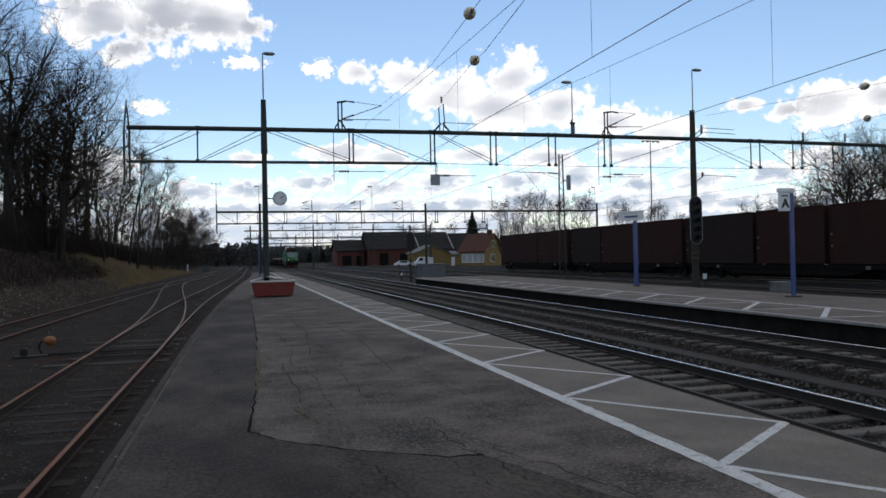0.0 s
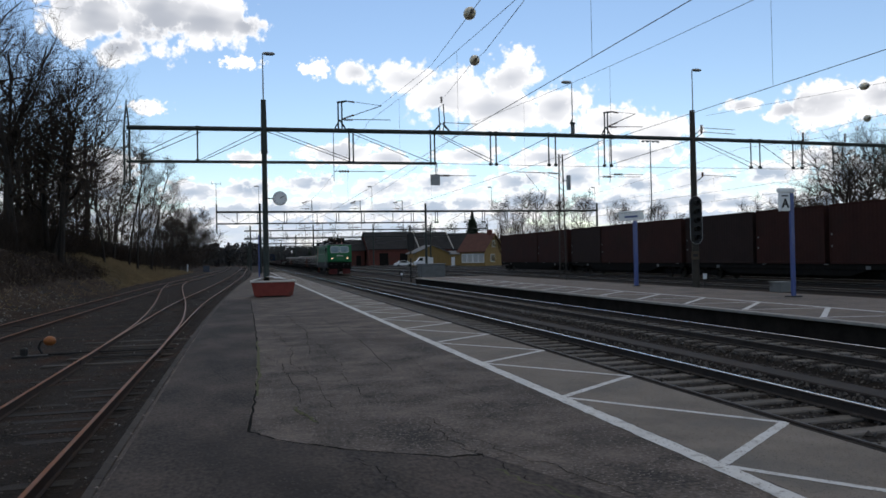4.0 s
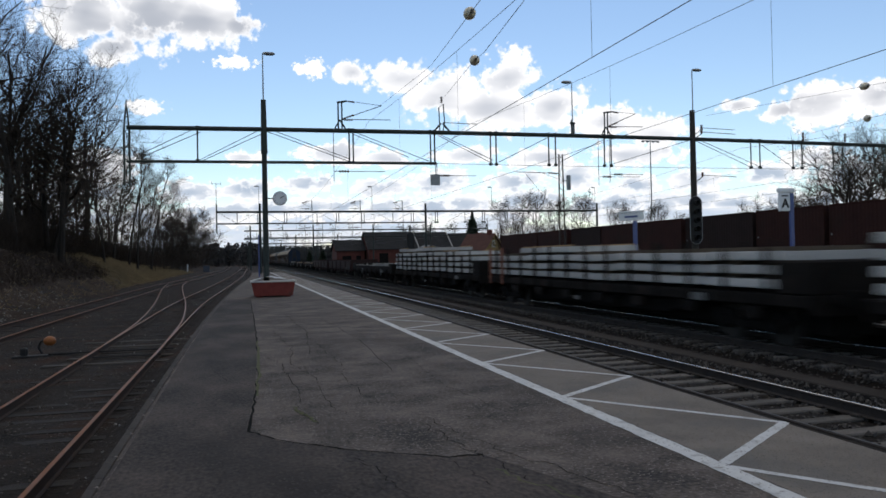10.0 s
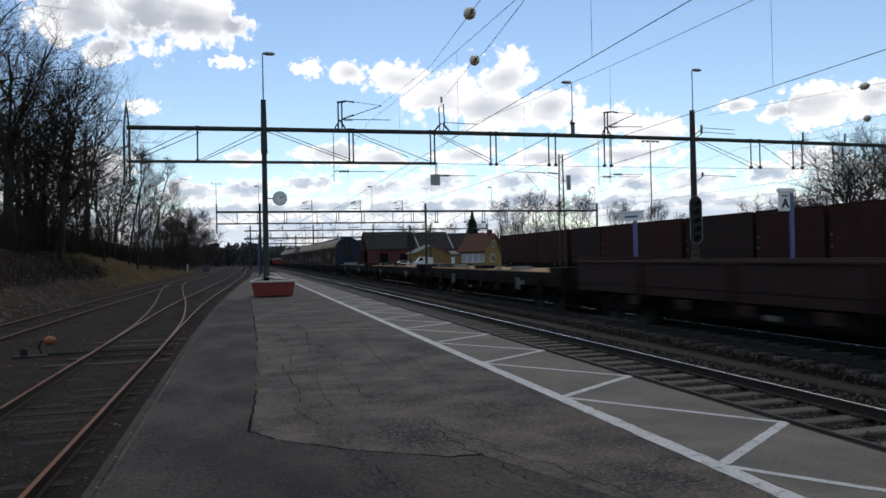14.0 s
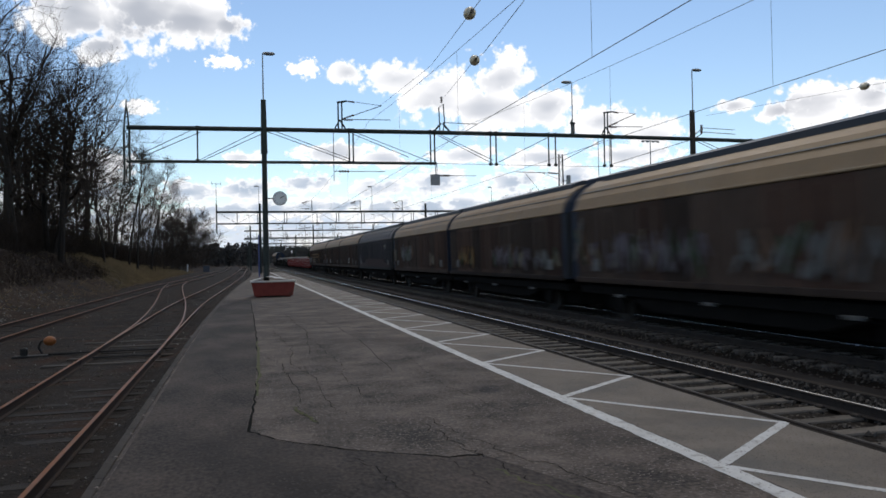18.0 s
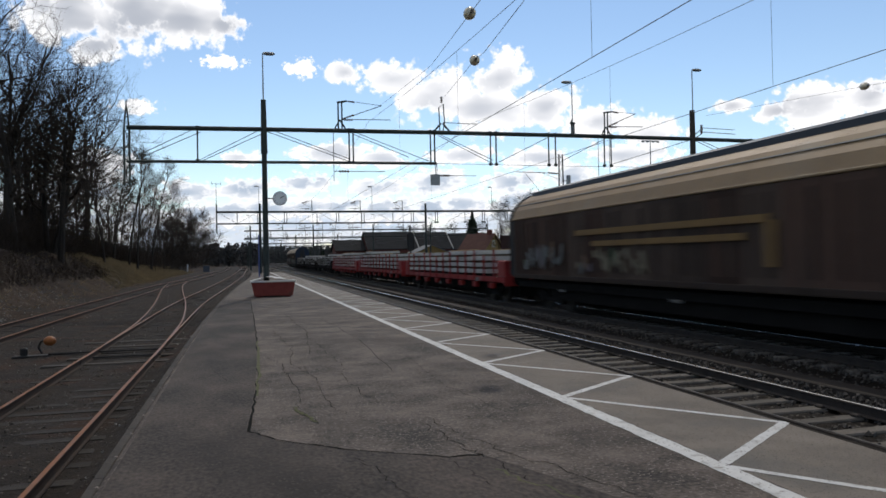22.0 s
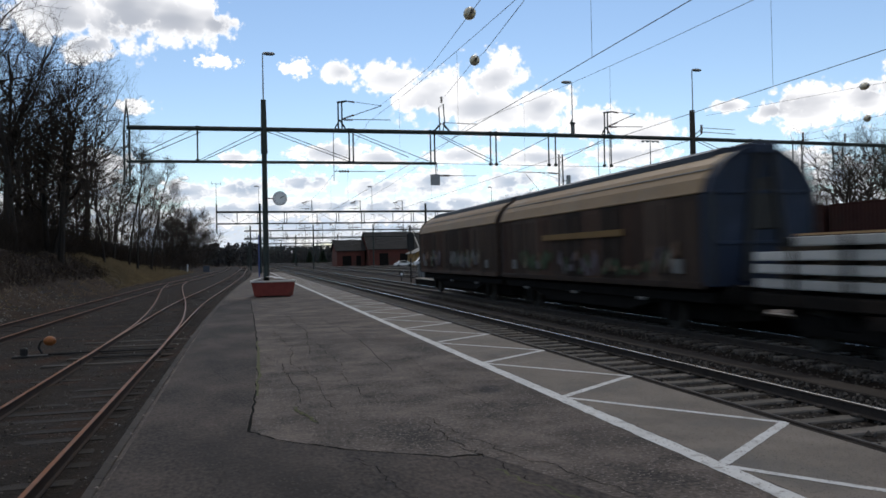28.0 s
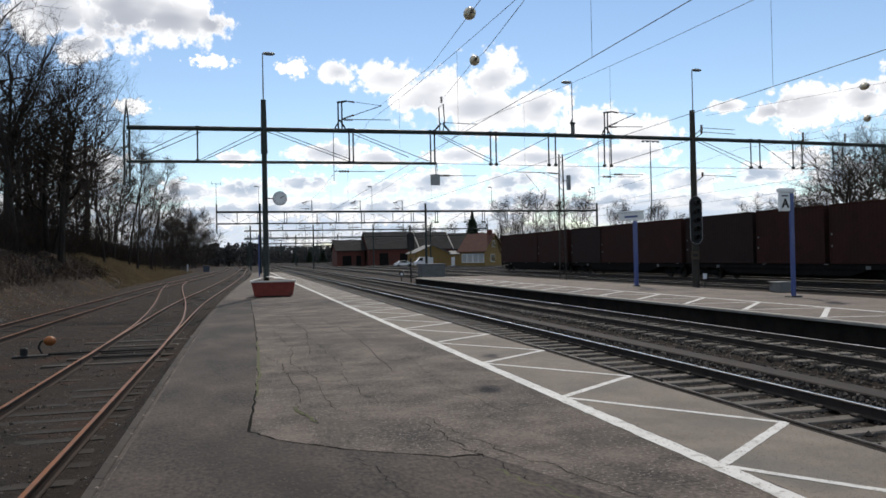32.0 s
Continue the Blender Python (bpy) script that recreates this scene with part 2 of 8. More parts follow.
    def prism(self, profile, axis, a, b2):
        """A closed profile pushed from a to b2 along an axis; profile in the two other axes, in order."""
        n, b = len(profile), len(self.v)
        for h in (a, b2):
            for u, w in profile:
                self.v.append({"x": (h, u, w), "y": (u, h, w), "z": (u, w, h)}[axis])
        for i in range(n):
            j = (i + 1) % n
            self.f.append((b + i, b + j, b + n + j, b + n + i))
        self.f += [tuple(b + i for i in range(n - 1, -1, -1)), tuple(b + n + i for i in range(n))]
        return self

    def sweep(self, profile, path):
        """A closed profile (sideways, up) along a path in the plane."""
        n, b = len(profile), len(self.v)
        for k, p in enumerate(path):
            q0, q1 = path[max(k - 1, 0)], path[min(k + 1, len(path) - 1)]
            d = Vector((q1[0] - q0[0], q1[1] - q0[1], 0)).normalized()
            side = Vector((d.y, -d.x, 0))
            for u, w in profile:
                self.v.append((p[0] + side.x * u, p[1] + side.y * u, p[2] + w))
        for k in range(len(path) - 1):
            for i in range(n):
                j = (i + 1) % n
                self.f.append((b + k * n + i, b + k * n + j, b + (k + 1) * n + j, b + (k + 1) * n + i))
        e = b + (len(path) - 1) * n
        self.f += [tuple(b + i for i in range(n - 1, -1, -1)), tuple(e + i for i in range(n))]
        return self

    def sheet(self, xs, ys, height):
        b, n = len(self.v), len(xs)
        self.v += [(x, y, height(x, y)) for y in ys for x in xs]
        for j in range(len(ys) - 1):
            for i in range(n - 1):
                k = b + j * n + i
                self.f.append((k, k + 1, k + n + 1, k + n))
        return self

    def strip(self, pts, width, z):
        """A flat ribbon along a line on the ground."""
        b = len(self.v)
        for k, p in enumerate(pts):
            q0, q1 = pts[max(k - 1, 0)], pts[min(k + 1, len(pts) - 1)]
            d = Vector((q1[0] - q0[0], q1[1] - q0[1])).normalized()
            w = (width[k] if isinstance(width, list) else width) / 2
            self.v += [(p[0] - d.y * w, p[1] + d.x * w, z), (p[0] + d.y * w, p[1] - d.x * w, z)]
        for k in range(len(pts) - 1):
            self.f.append((b + 2 * k, b + 2 * k + 1, b + 2 * k + 3, b + 2 * k + 2))
        return self

    def loft(self, rings):
        """A closed body through rings of equal count, capped at both ends."""
        n, b = len(rings[0]), len(self.v)
        for ring in rings:
            self.v += [tuple(p) for p in ring]
        for k in range(len(rings) - 1):
            for i in range(n):
                j = (i + 1) % n
                self.f.append((b + k * n + i, b + k * n + j, b + (k + 1) * n + j, b + (k + 1) * n + i))
        e = b + (len(rings) - 1) * n
        self.f += [tuple(b + i for i in range(n - 1, -1, -1)), tuple(e + i for i in range(n))]
        return self

    def data(self, name, material, smooth=False):
        me = bpy.data.meshes.new(name)
        me.from_pydata(self.v, [], self.f)
        bm = bmesh.new()
        bm.from_mesh(me)
        bmesh.ops.recalc_face_normals(bm, faces=bm.faces)
        bm.to_mesh(me)
        bm.free()
        me.materials.append(material)
        if smooth:
            me.shade_smooth()
            me.set_sharp_from_angle(angle=radians(40))
        return me


def part(name, mesh, material, parent=None, label="", smooth=False, at=None):
    ob = new(name, mesh.data(name, material, smooth) if isinstance(mesh, Mesh) else mesh)
    if parent:
        ob.parent = parent
    if at is not None:
        ob.matrix_basis = at
    if label:
        tagged(ob, label)
    return ob


def thing(name, label, category, at=None, group="", kind=""):
    ob = tagged(new(name), label, category, group, kind)
    if at is not None:
        ob.matrix_basis = at
    return ob


def setting(name, mesh, material, label, category, smooth=False):
    return tagged(new(name, mesh.data(name, material, smooth)), label, category, kind="structure")


def spread(stops):
    """Coordinates from (start, end, step) stretches."""
    out = []
    for a, b, s in stops:
        n = max(1, round((b - a) / s))
        out += [a + (b - a) * i / n for i in range(n)]
    return out + [stops[-1][1]]


def smooth01(t):
    t = min(max(t, 0.0), 1.0)
    return t * t * (3 - 2 * t)


def rough_at(x, y, s):
    return noise.noise(Vector((x * s, y * s, 7.3)))


# ---------------------------------------------------------------- ground
def edge_left(y):
    """The siding edge of the platform."""
    return -1.17 + smooth01((y - 16) / 100) * 2.4


def bank_height(x, y):
    """The wooded bank beside the outer siding."""
    foot = -9.6 - 0.004 * max(y - 60, 0)
    top = 3.1 - 1.9 * smooth01((y - 60) / 90)
    rise = smooth01((foot - x) / 5.5)
    return rise * (top + 0.35 * rough_at(x, y, 0.25)) + 0.02 * max(min(foot - 5 - x, 60), 0)


def ground_height(x, y):
    base = -0.60 if 5.0 < x < 14.0 else -0.43
    edge = edge_left(y)
    if edge + 0.06 < x < 5.6 and y < 118:
        return -0.75
    if -9.3 < x <= edge + 0.06:
        base += -0.006 + 0.034 * rough_at(x, y, 0.5) + 0.020 * rough_at(x, y, 2.3)
        if y < 118:
            base += 0.34 * smooth01(1 - (edge - x) / 0.62) * (0.8 + 0.5 * rough_at(x, y, 1.1))
    if x < -9.0:
        base += bank_height(x, y)
    return base + 0.04 * rough_at(x, y, 0.8)


xs = spread([(-3500, -300, 400), (-300, -60, 30), (-60, -16, 2.0), (-16, -8, 0.4), (-8, -2, 0.5), (-2, 1.4, 0.1), (1.4, 40, 1.0), (40, 120, 8), (120, 3500, 420)])
ys = spread([(-2500, -60, 250), (-60, 0, 8), (0, 40, 0.5), (40, 120, 1.2), (120, 320, 10), (320, 4200, 380)])
setting("ground", Mesh().sheet(xs, ys, ground_height), CINDER, "dark trampled gravel and cinder ground of the railway yard", "ground", True)
bank_x = spread([(-120, -60, 10), (-60, -20, 2), (-20, -8.8, 0.3)])
bank_y = spread([(-40, 0, 4), (0, 110, 0.8), (110, 330, 5)])


def bank_skin(x, y):
    """Lumpy earth that runs out into the gravel at the foot."""
    k = smooth01((-8.9 - x + 0.5 * rough_at(x, y, 0.3)) / 1.2)
    return ground_height(x, y) - 0.03 + k * (0.08 + 0.16 * rough_at(x, y, 1.3) + 0.22 * rough_at(x, y, 0.45))


setting("bank", Mesh().sheet(bank_x, bank_y, bank_skin),
        SOIL, "brown earth bank with withered grass below bare trees", "bank", True)


# ---------------------------------------------------------------- tracks
def lane(points):
    """A smooth x(y) through a few points."""
    def at(y):
        if y <= points[0][1]:
            return points[0][0]
        for k in range(len(points) - 1):
            (x0, y0), (x1, y1) = points[k], points[k + 1]
            if y <= y1:
                xa, ya = points[max(k - 1, 0)]
                xb, yb = points[min(k + 2, len(points) - 1)]
                t, d = (y - y0) / (y1 - y0), y1 - y0
                m0 = (x1 - xa) / (y1 - ya) * d
                m1 = (xb - x0) / (yb - y0) * d
                return ((2 * t**3 - 3 * t**2 + 1) * x0 + (t**3 - 2 * t**2 + t) * m0
                        + (-2 * t**3 + 3 * t**2) * x1 + (t**3 - t**2) * m1)
        (x0, y0), (x1, y1) = points[-2], points[-1]
        return x1 + (x1 - x0) / (y1 - y0) * (y - y1)
    return at


RAIL_PROFILE = [(-0.07, 0.0), (0.07, 0.0), (0.07, 0.012), (0.012, 0.03), (0.012, 0.115), (0.034, 0.128), (0.034, 0.148), (-0.034, 0.148), (-0.034, 0.128),
                (-0.012, 0.115), (-0.012, 0.03), (-0.07, 0.012)]
SUNK_PROFILE = [(-0.04, 0.0), (0.04, 0.0), (0.036, 0.012), (0.014, 0.03), (0.014, 0.115), (0.027, 0.128), (0.027, 0.148), (-0.027, 0.148), (-0.027, 0.128),
                (-0.014, 0.115), (-0.014, 0.03), (-0.036, 0.012)]
HEAD_PROFILE = [(-0.033, 0.148), (0.033, 0.148), (0.035, 0.156), (0.026, 0.162), (-0.026, 0.162), (-0.035, 0.156)]


def track(name, label, centre, y0, y1, side_mat, head_mat, sleeper_mat, z, near, step=0.65, far_ties=True, straight=False):
    """Two rails on sleepers; those near the platform are single parts."""
    tr = thing(name, label, "railway track", kind="structure")
    stations = [y0, y1] if straight else spread([(y0, min(130, y1), 2.0)] + ([(130, y1, 8.0)] if y1 > 130 else []))
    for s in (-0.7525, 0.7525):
        # left main-line heads are painted darker where they mirror no bright sky
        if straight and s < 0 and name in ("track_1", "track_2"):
            face = RAIL_NO_GLINT
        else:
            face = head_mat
        path = [(centre(y) + s, y, z - 0.162) for y in stations]
        rail = part("rail", Mesh().sweep(RAIL_PROFILE if straight else SUNK_PROFILE, path), side_mat, tr)
        narrow = 0.56 if straight else 0.76
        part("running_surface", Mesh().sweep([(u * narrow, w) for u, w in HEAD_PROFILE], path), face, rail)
    one = Mesh().box(-1.28, 1.28, -0.125, 0.125, -0.16, 0, 0.02).data("sleeper", sleeper_mat)
    rest, clips = Mesh(), Mesh()
    y = y0 if not straight else max(y0, -30)
    while y < min(y1, 260):
        x = centre(y)
        turn = math.degrees(math.atan2(-(centre(y + 0.5) - centre(y - 0.5)), 1.0))
        if near[0] <= y <= near[1]:
            part("sleeper", one, sleeper_mat, tr, at=pose(x + random.uniform(-0.03, 0.03), y + random.uniform(-0.03, 0.03), z - 0.166,
                                                          0, 0, turn + random.uniform(-0.8, 0.8)))
            for s in (-0.7525, 0.7525) if straight else ():
                for e in (-0.10, 0.10):
                    clips.box(x + s + e - 0.035, x + s + e + 0.035, y - 0.07, y + 0.07, z - 0.166, z - 0.125, 0.012)
        elif far_ties:
            rest.box(x - 1.28, x + 1.28, y - 0.125, y + 0.125, z - 0.30, z - 0.166)
        y += step
    if clips.v:
        part("rail_fastenings", clips, side_mat, tr)
    if rest.v:
        tagged(part("far_sleepers", rest, sleeper_mat, tr), kind="stuff")
    return tr


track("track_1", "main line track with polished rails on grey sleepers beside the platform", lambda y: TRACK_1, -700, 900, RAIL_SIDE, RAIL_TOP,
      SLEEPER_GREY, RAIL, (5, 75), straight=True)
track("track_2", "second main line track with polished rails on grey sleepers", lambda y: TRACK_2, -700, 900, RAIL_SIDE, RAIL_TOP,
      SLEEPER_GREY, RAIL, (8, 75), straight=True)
SIDING = lane([(-2.715, 0), (-2.715, 33), (-2.6, 42), (-2.02, 60), (-0.76, 109), (-0.2, 160), (0.4, 205), (-0.9, 290), (-4.5, 380)])
OUTER = lane([(-7.5, 0), (-7.48, 30), (-7.25, 50), (-6.85, 75), (-5.85, 100), (-4.6, 160), (-4.2, 205), (-5.0, 280)])
LINK = lane([(-2.72, 20), (-2.86, 28), (-3.35, 37), (-3.98, 45.5), (-4.85, 56), (-5.6, 66), (-6.2, 76), (-6.5, 88)])
track("siding_track", "rusty siding track on old dark wooden sleepers with a turnout", SIDING, -20, 420, RAIL_RUST, RAIL_RUST_TOP, SLEEPER_WOOD, RAIL, (4, 100), 0.68)
track("outer_siding_track", "rusty outer siding track half sunk in gravel", OUTER, -20, 300, RAIL_RUST, RAIL_RUST_TOP, SLEEPER_WOOD, RAIL, (18, 100), 0.70)
track("turnout_link_track", "curved rusty turnout rails between the two sidings", LINK, 18, 86, RAIL_RUST, RAIL_RUST_TOP, SLEEPER_WOOD, RAIL - 0.004, (200, 201), 0.7, far_ties=False)
for k, x in enumerate((TRACK_3, TRACK_4, 40.0, 45.2, 23.6, 18.2)):
    track("yard_track_%d" % (k + 1), "yard track with worn rails on dark sleepers", lambda y, x=x: x, -200 if k < 4 else 68, 600, RAIL_SIDE, RAIL_WORN,
          SLEEPER_WOOD, RAIL, (1000, 1001), far_ties=True, straight=True)


# ballast beds with loose stones
def bed(name, x0, x1, y0, y1, z, mat, label, cell=0.14):
    xs = spread([(x0, x1, cell)])
    ys = spread([(y0, 45, cell), (45, 120, 0.8), (120, y1, 20)])
    def h(x, y):
        edge = smooth01(min(x - x0, x1 - x) / 0.5)
        return z - 0.14 * (1 - edge) + (0.028 * rough_at(x, y, 6.0) + 0.03 * rough_at(x, y, 2.1)) * (1 if y < 60 else 0.3)
    return setting(name, Mesh().sheet(xs, ys, h), mat, label, "ballast", False)


bed("ballast_bed_1", 5.56, 9.15, 4, 700, -0.47, BALLAST, "dark crushed stone ballast between the sleepers")
bed("ballast_bed_2", 10.45, 13.72, 6, 700, -0.47, BALLAST, "dark crushed stone ballast between the sleepers")


def scatter(name, count, region, z, size, mat, label, seed):
    """Loose angular stones, one joined piece of stuff."""
    rnd = random.Random(seed)
    m = Mesh()
    base = [(1, 0, 0), (-1, 0, 0), (0, 1, 0), (0, -1, 0), (0, 0, 1), (0, 0, -1)]
    tris = ((0, 2, 4), (2, 1, 4), (1, 3, 4), (3, 0, 4), (2, 0, 5), (1, 2, 5), (3, 1, 5), (0, 3, 5))
    for i in range(count):
        x, y = region(rnd)
        s = size * rnd.uniform(0.5, 1.3)
        turn = Euler((rnd.uniform(0, 6), rnd.uniform(0, 6), rnd.uniform(0, 6))).to_matrix()
        b = len(m.v)
        zz = z(x, y) if callable(z) else z
        for p in base:
            q = turn @ Vector([c * s * rnd.uniform(0.6, 1.2) for c in p])
            m.v.append((x + q.x, y + q.y, zz + q.z))
        m.f += [tuple(b + k for k in t) for t in tris]
    return tagged(new(name, m.data(name, mat)), label, "stones", kind="stuff")


def near_y(rnd, a, b):
    return a + (b - a) * rnd.random() ** 1.7


scatter("ballast_stones", 13000, lambda r: (r.uniform(7.9, 13.6) if r.random() < 0.93 else r.uniform(5.7, 7.9), near_y(r, 5, 42)), lambda x, y: -0.58 if 9.2 < x < 10.4 else -0.46, 0.045, STONE,
        "loose grey ballast stones along the main tracks", 3)
scatter("siding_stones", 15000, lambda r: (r.uniform(-9.5, -1.25), near_y(r, 4, 45)), lambda x, y: ground_height(x, y) - 0.004, 0.017, CINDER_STONE, "loose gravel stones among the siding rails", 4)
scatter("siding_stones", 800, lambda r: (r.uniform(-9.5, -1.3), near_y(r, 5, 45)), lambda x, y: ground_height(x, y) + 0.006, 0.02, STONE, "pale loose stones among the siding rails", 44)
PALE_STONE = surface("pale_broken_stone", (0.10, 0.095, 0.088), (0.34, 0.325, 0.30), 6.0, 30, 0.9, bump=0.4, dist=0.01)
scatter("siding_stones", 1100, lambda r: (r.uniform(-9.4, -1.4), near_y(r, 4.5, 40)), lambda x, y: ground_height(x, y) - 0.004, 0.034, CINDER_STONE, "coarse dark ballast lumps between the siding rails", 47)
scatter("siding_stones", 260, lambda r: (r.uniform(-9.3, -1.5), near_y(r, 5, 60)), lambda x, y: ground_height(x, y) + 0.01, 0.024, PALE_STONE, "scattered white chips on the siding gravel", 45)
scatter("bank_stones", 420, lambda r: (r.uniform(-11.2, -8.7), near_y(r, 18, 52)), lambda x, y: bank_skin(x, y) + 0.02, 0.045, PALE_STONE, "pale broken stones along the foot of the bank", 46)
scatter("bank_stones", 220, lambda r: (r.uniform(-14, -9.6), r.uniform(22, 50)), lambda x, y: bank_skin(x, y) + 0.01, 0.06, PALE_STONE,
        "pale stones lying on the earth bank", 5)

WALKWAY = surface("worn_walkway", (0.016, 0.0125, 0.010), (0.046, 0.037, 0.031), 1.5, 40, 0.95, bump=0.3, dist=0.01)
# narrow walkway between the main tracks
setting("walkway", Mesh().box(9.42, 9.90, -60, 300, -0.66, -0.475, 0.02), WALKWAY, "narrow grey concrete cable duct walkway between the tracks", "walkway")


# ---------------------------------------------------------------- platforms
PLAT_END = 116
CONCRETE_WORN = surface("worn_dark_kerb", (0.018, 0.0145, 0.012), (0.066, 0.055, 0.046), 3, 40, 0.95, bump=0.6, dist=0.012, vary=0.25, specks=((0.22, 0.19, 0.165), 22, 0.012))
m1 = Mesh()
rows = spread([(-30, 0, 5), (0, 60, 2), (60, PLAT_END, 6)])
b = len(m1.v)
for y in rows:
    m1.v += [(edge_left(y), y, -0.6), (edge_left(y) - 0.02, y, -0.04), (edge_left(y) + 0.05, y, 0.0), (3.96, y, 0.0), (3.96, y, -0.6)]
for j in range(len(rows) - 1):
    for i in range(4):
        k = b + 5 * j + i
        m1.f.append((k, k + 1, k + 6, k + 5))
m1.f += [(b, b + 1, b + 2, b + 3, b + 4), tuple(b + 5 * (len(rows) - 1) + i for i in (4, 3, 2, 1, 0))]
setting("platform_1", m1, ASPHALT, "long low platform of cracked patched grey asphalt", "platform")
setting("platform_edge_1", Mesh().box(3.96, 5.46, -30, PLAT_END, -0.5, 0.0), ASPHALT_EDGE, "paler worn edge zone of the platform", "platform")
cope = tagged(thing("coping_1", "", "", kind="structure"), "dark stone coping along the platform edge", "coping")
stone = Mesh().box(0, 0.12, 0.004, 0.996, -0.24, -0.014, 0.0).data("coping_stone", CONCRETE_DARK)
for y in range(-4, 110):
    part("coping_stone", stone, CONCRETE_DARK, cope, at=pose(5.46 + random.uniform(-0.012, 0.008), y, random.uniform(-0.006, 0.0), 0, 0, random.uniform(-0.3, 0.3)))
setting("platform_wall_1", Mesh().box(5.3, 5.50, -30, PLAT_END, -0.8, -0.25), CONCRETE_DARK, "near-black concrete wall below the platform edge", "wall")

curb = tagged(thing("curb_1", "", "", kind="structure"), "chipped narrow stone kerb along the siding edge", "kerb")
kerb_stone = Mesh().box(-0.045, 0.045, 0.0, 1.0, -0.3, 0.0, 0.008).data("kerb_stone", CONCRETE_WORN)
for y in range(-3, 70):
    part("kerb_stone", kerb_stone, CONCRETE_WORN, curb, at=pose(edge_left(y + 0.5) - 0.052, y, random.uniform(-0.020, -0.016), 0, 0, -math.degrees(math.atan((edge_left(y + 1) - edge_left(y))))))
patch = Mesh()
outline = [(edge_left(y) + 0.06, y) for y in (-8, 8, 16, 22, 28, 36)]
outline += [(0.31, 36), (0.29, 22), (0.27, 18.0), (0.20, 13.0), (0.11, 10.2), (0.01, 8.4), (0.3, 7.78), (0.9, 7.18), (1.79, 6.58), (2.1, 6.55), (2.35, 5.9), (2.7, 5.0), (3.0, -8.0)]
patch.v = [(x, y, 0.003) for x, y in outline]
patch.f = [tuple(range(len(outline)))]
setting("asphalt_patch", patch, ASPHALT_PATCH, "patched asphalt strip, darkened further for the lens's dim corner", "asphalt")
marks = tagged(thing("platform_marking_1", "", "", kind="structure"), "worn white zigzag safety marking on the platform", "marking")


def wobble(a, b, n, amp, seed):
    r = random.Random(seed)
    return [(a[0] + (b[0] - a[0]) * i / n + r.uniform(-amp, amp), a[1] + (b[1] - a[1]) * i / n + r.uniform(-amp, amp)) for i in range(n + 1)]


ragged = random.Random(61)
part("safety_line", Mesh().strip(wobble((3.845, -6), (3.845, 112), 1100, 0.004, 1), [0.185 * ragged.uniform(0.88, 1.08) for _ in range(1101)], 0.005), PAINT_WHITE, marks)
for k in range(-1, 30):
    y = 5.62 + 3.29 * k
    part("hatch_line", Mesh().strip(wobble((3.92, y), (5.47, y + 1.13), 24, 0.005, k), 0.108, 0.0045), PAINT_WHITE, marks)
    part("hatch_line", Mesh().strip(wobble((5.47, y + 1.13), (3.92, y + 3.2), 8, 0.006, k + 90), 0.085, 0.004), PAINT_WHITE, marks)

# cracks and a patched trench in the asphalt
cracks = tagged(thing("asphalt_cracks", "", "", kind="structure"), "dark filled joints and mossy cracks in the asphalt", "crack")


def wander(points, seed, amp=0.05, n=7):
    r = random.Random(seed)
    out = []
    for (x0, y0), (x1, y1) in zip(points, points[1:]):
        for i in range(n):
            out.append((x0 + (x1 - x0) * i / n + r.uniform(-amp, amp), y0 + (y1 - y0) * i / n + r.uniform(-amp, amp)))
    return out + [points[-1]]


def crack(points, seed, w=0.03, mat=CRACK, amp=0.04, z=0.004):
    pts = wander(points, seed, amp)
    r = random.Random(seed + 50)
    part("crack", Mesh().strip(pts, [w * r.uniform(0.4, 1.3) for _ in pts], z), mat, cracks)


crack([(0.32, 36.0), (0.30, 22), (0.29, 18.0), (0.22, 13.0), (0.13, 10.2), (0.03, 8.3), (0.3, 7.8), (0.9, 7.2), (1.79, 6.6), (2.1, 6.6)], 1, 0.030, amp=0.02)
crack([(0.29, 17.5), (0.22, 12.5), (0.16, 10.4)], 2, 0.05, MOSS, 0.03, 0.006)
crack([(0.98, 6.85), (1.08, 6.4), (1.12, 6.0), (1.22, 5.5), (1.2, 5.0)], 3, 0.0093)
crack([(1.7, 6.6), (1.8, 6.2), (1.86, 5.7)], 4, 0.0074)
crack([(1.86, 8.0), (1.95, 7.3), (2.02, 6.8), (2.15, 6.2), (2.2, 5.7)], 5, 0.0112, amp=0.05)
crack([(0.62, 13.5), (0.72, 10.4), (0.60, 9.3), (0.78, 8.4)], 6, 0.0099)
crack([(0.58, 9.5), (0.66, 9.0), (0.76, 8.5)], 7, 0.045, MOSS, 0.03, 0.006)
crack([(1.0, 13.0), (1.04, 9.9), (1.06, 9.1), (1.3, 8.5)], 8, 0.0093)
crack([(2.3, 23.0), (2.5, 17.0), (2.3, 12.0)], 9, 0.0136)
crack([(1.3, 26.0), (1.5, 19.0), (1.2, 14.5)], 10, 0.0136)
crack([(2.05, 6.1), (2.2, 5.6), (2.5, 5.0)], 11, 0.03, MOSS)
crack([(0.5, 31.0), (0.9, 29.0), (1.3, 28.2)], 12, 0.0149)
crack([(2.0, 8.3), (2.12, 7.4), (2.3, 6.6), (2.62, 5.8), (2.9, 5.0)], 13, 0.0087, amp=0.06)
crack([(0.7, 20.0), (0.95, 16.0), (0.8, 13.0), (1.05, 11.5)], 14, 0.0099, amp=0.06)
crack([(1.4, 17.5), (1.6, 13.5), (1.45, 11.0), (1.62, 9.4)], 15, 0.0093, amp=0.06)
crack([(0.75, 12.0), (1.1, 11.2), (1.5, 11.3)], 16, 0.0074, amp=0.05)
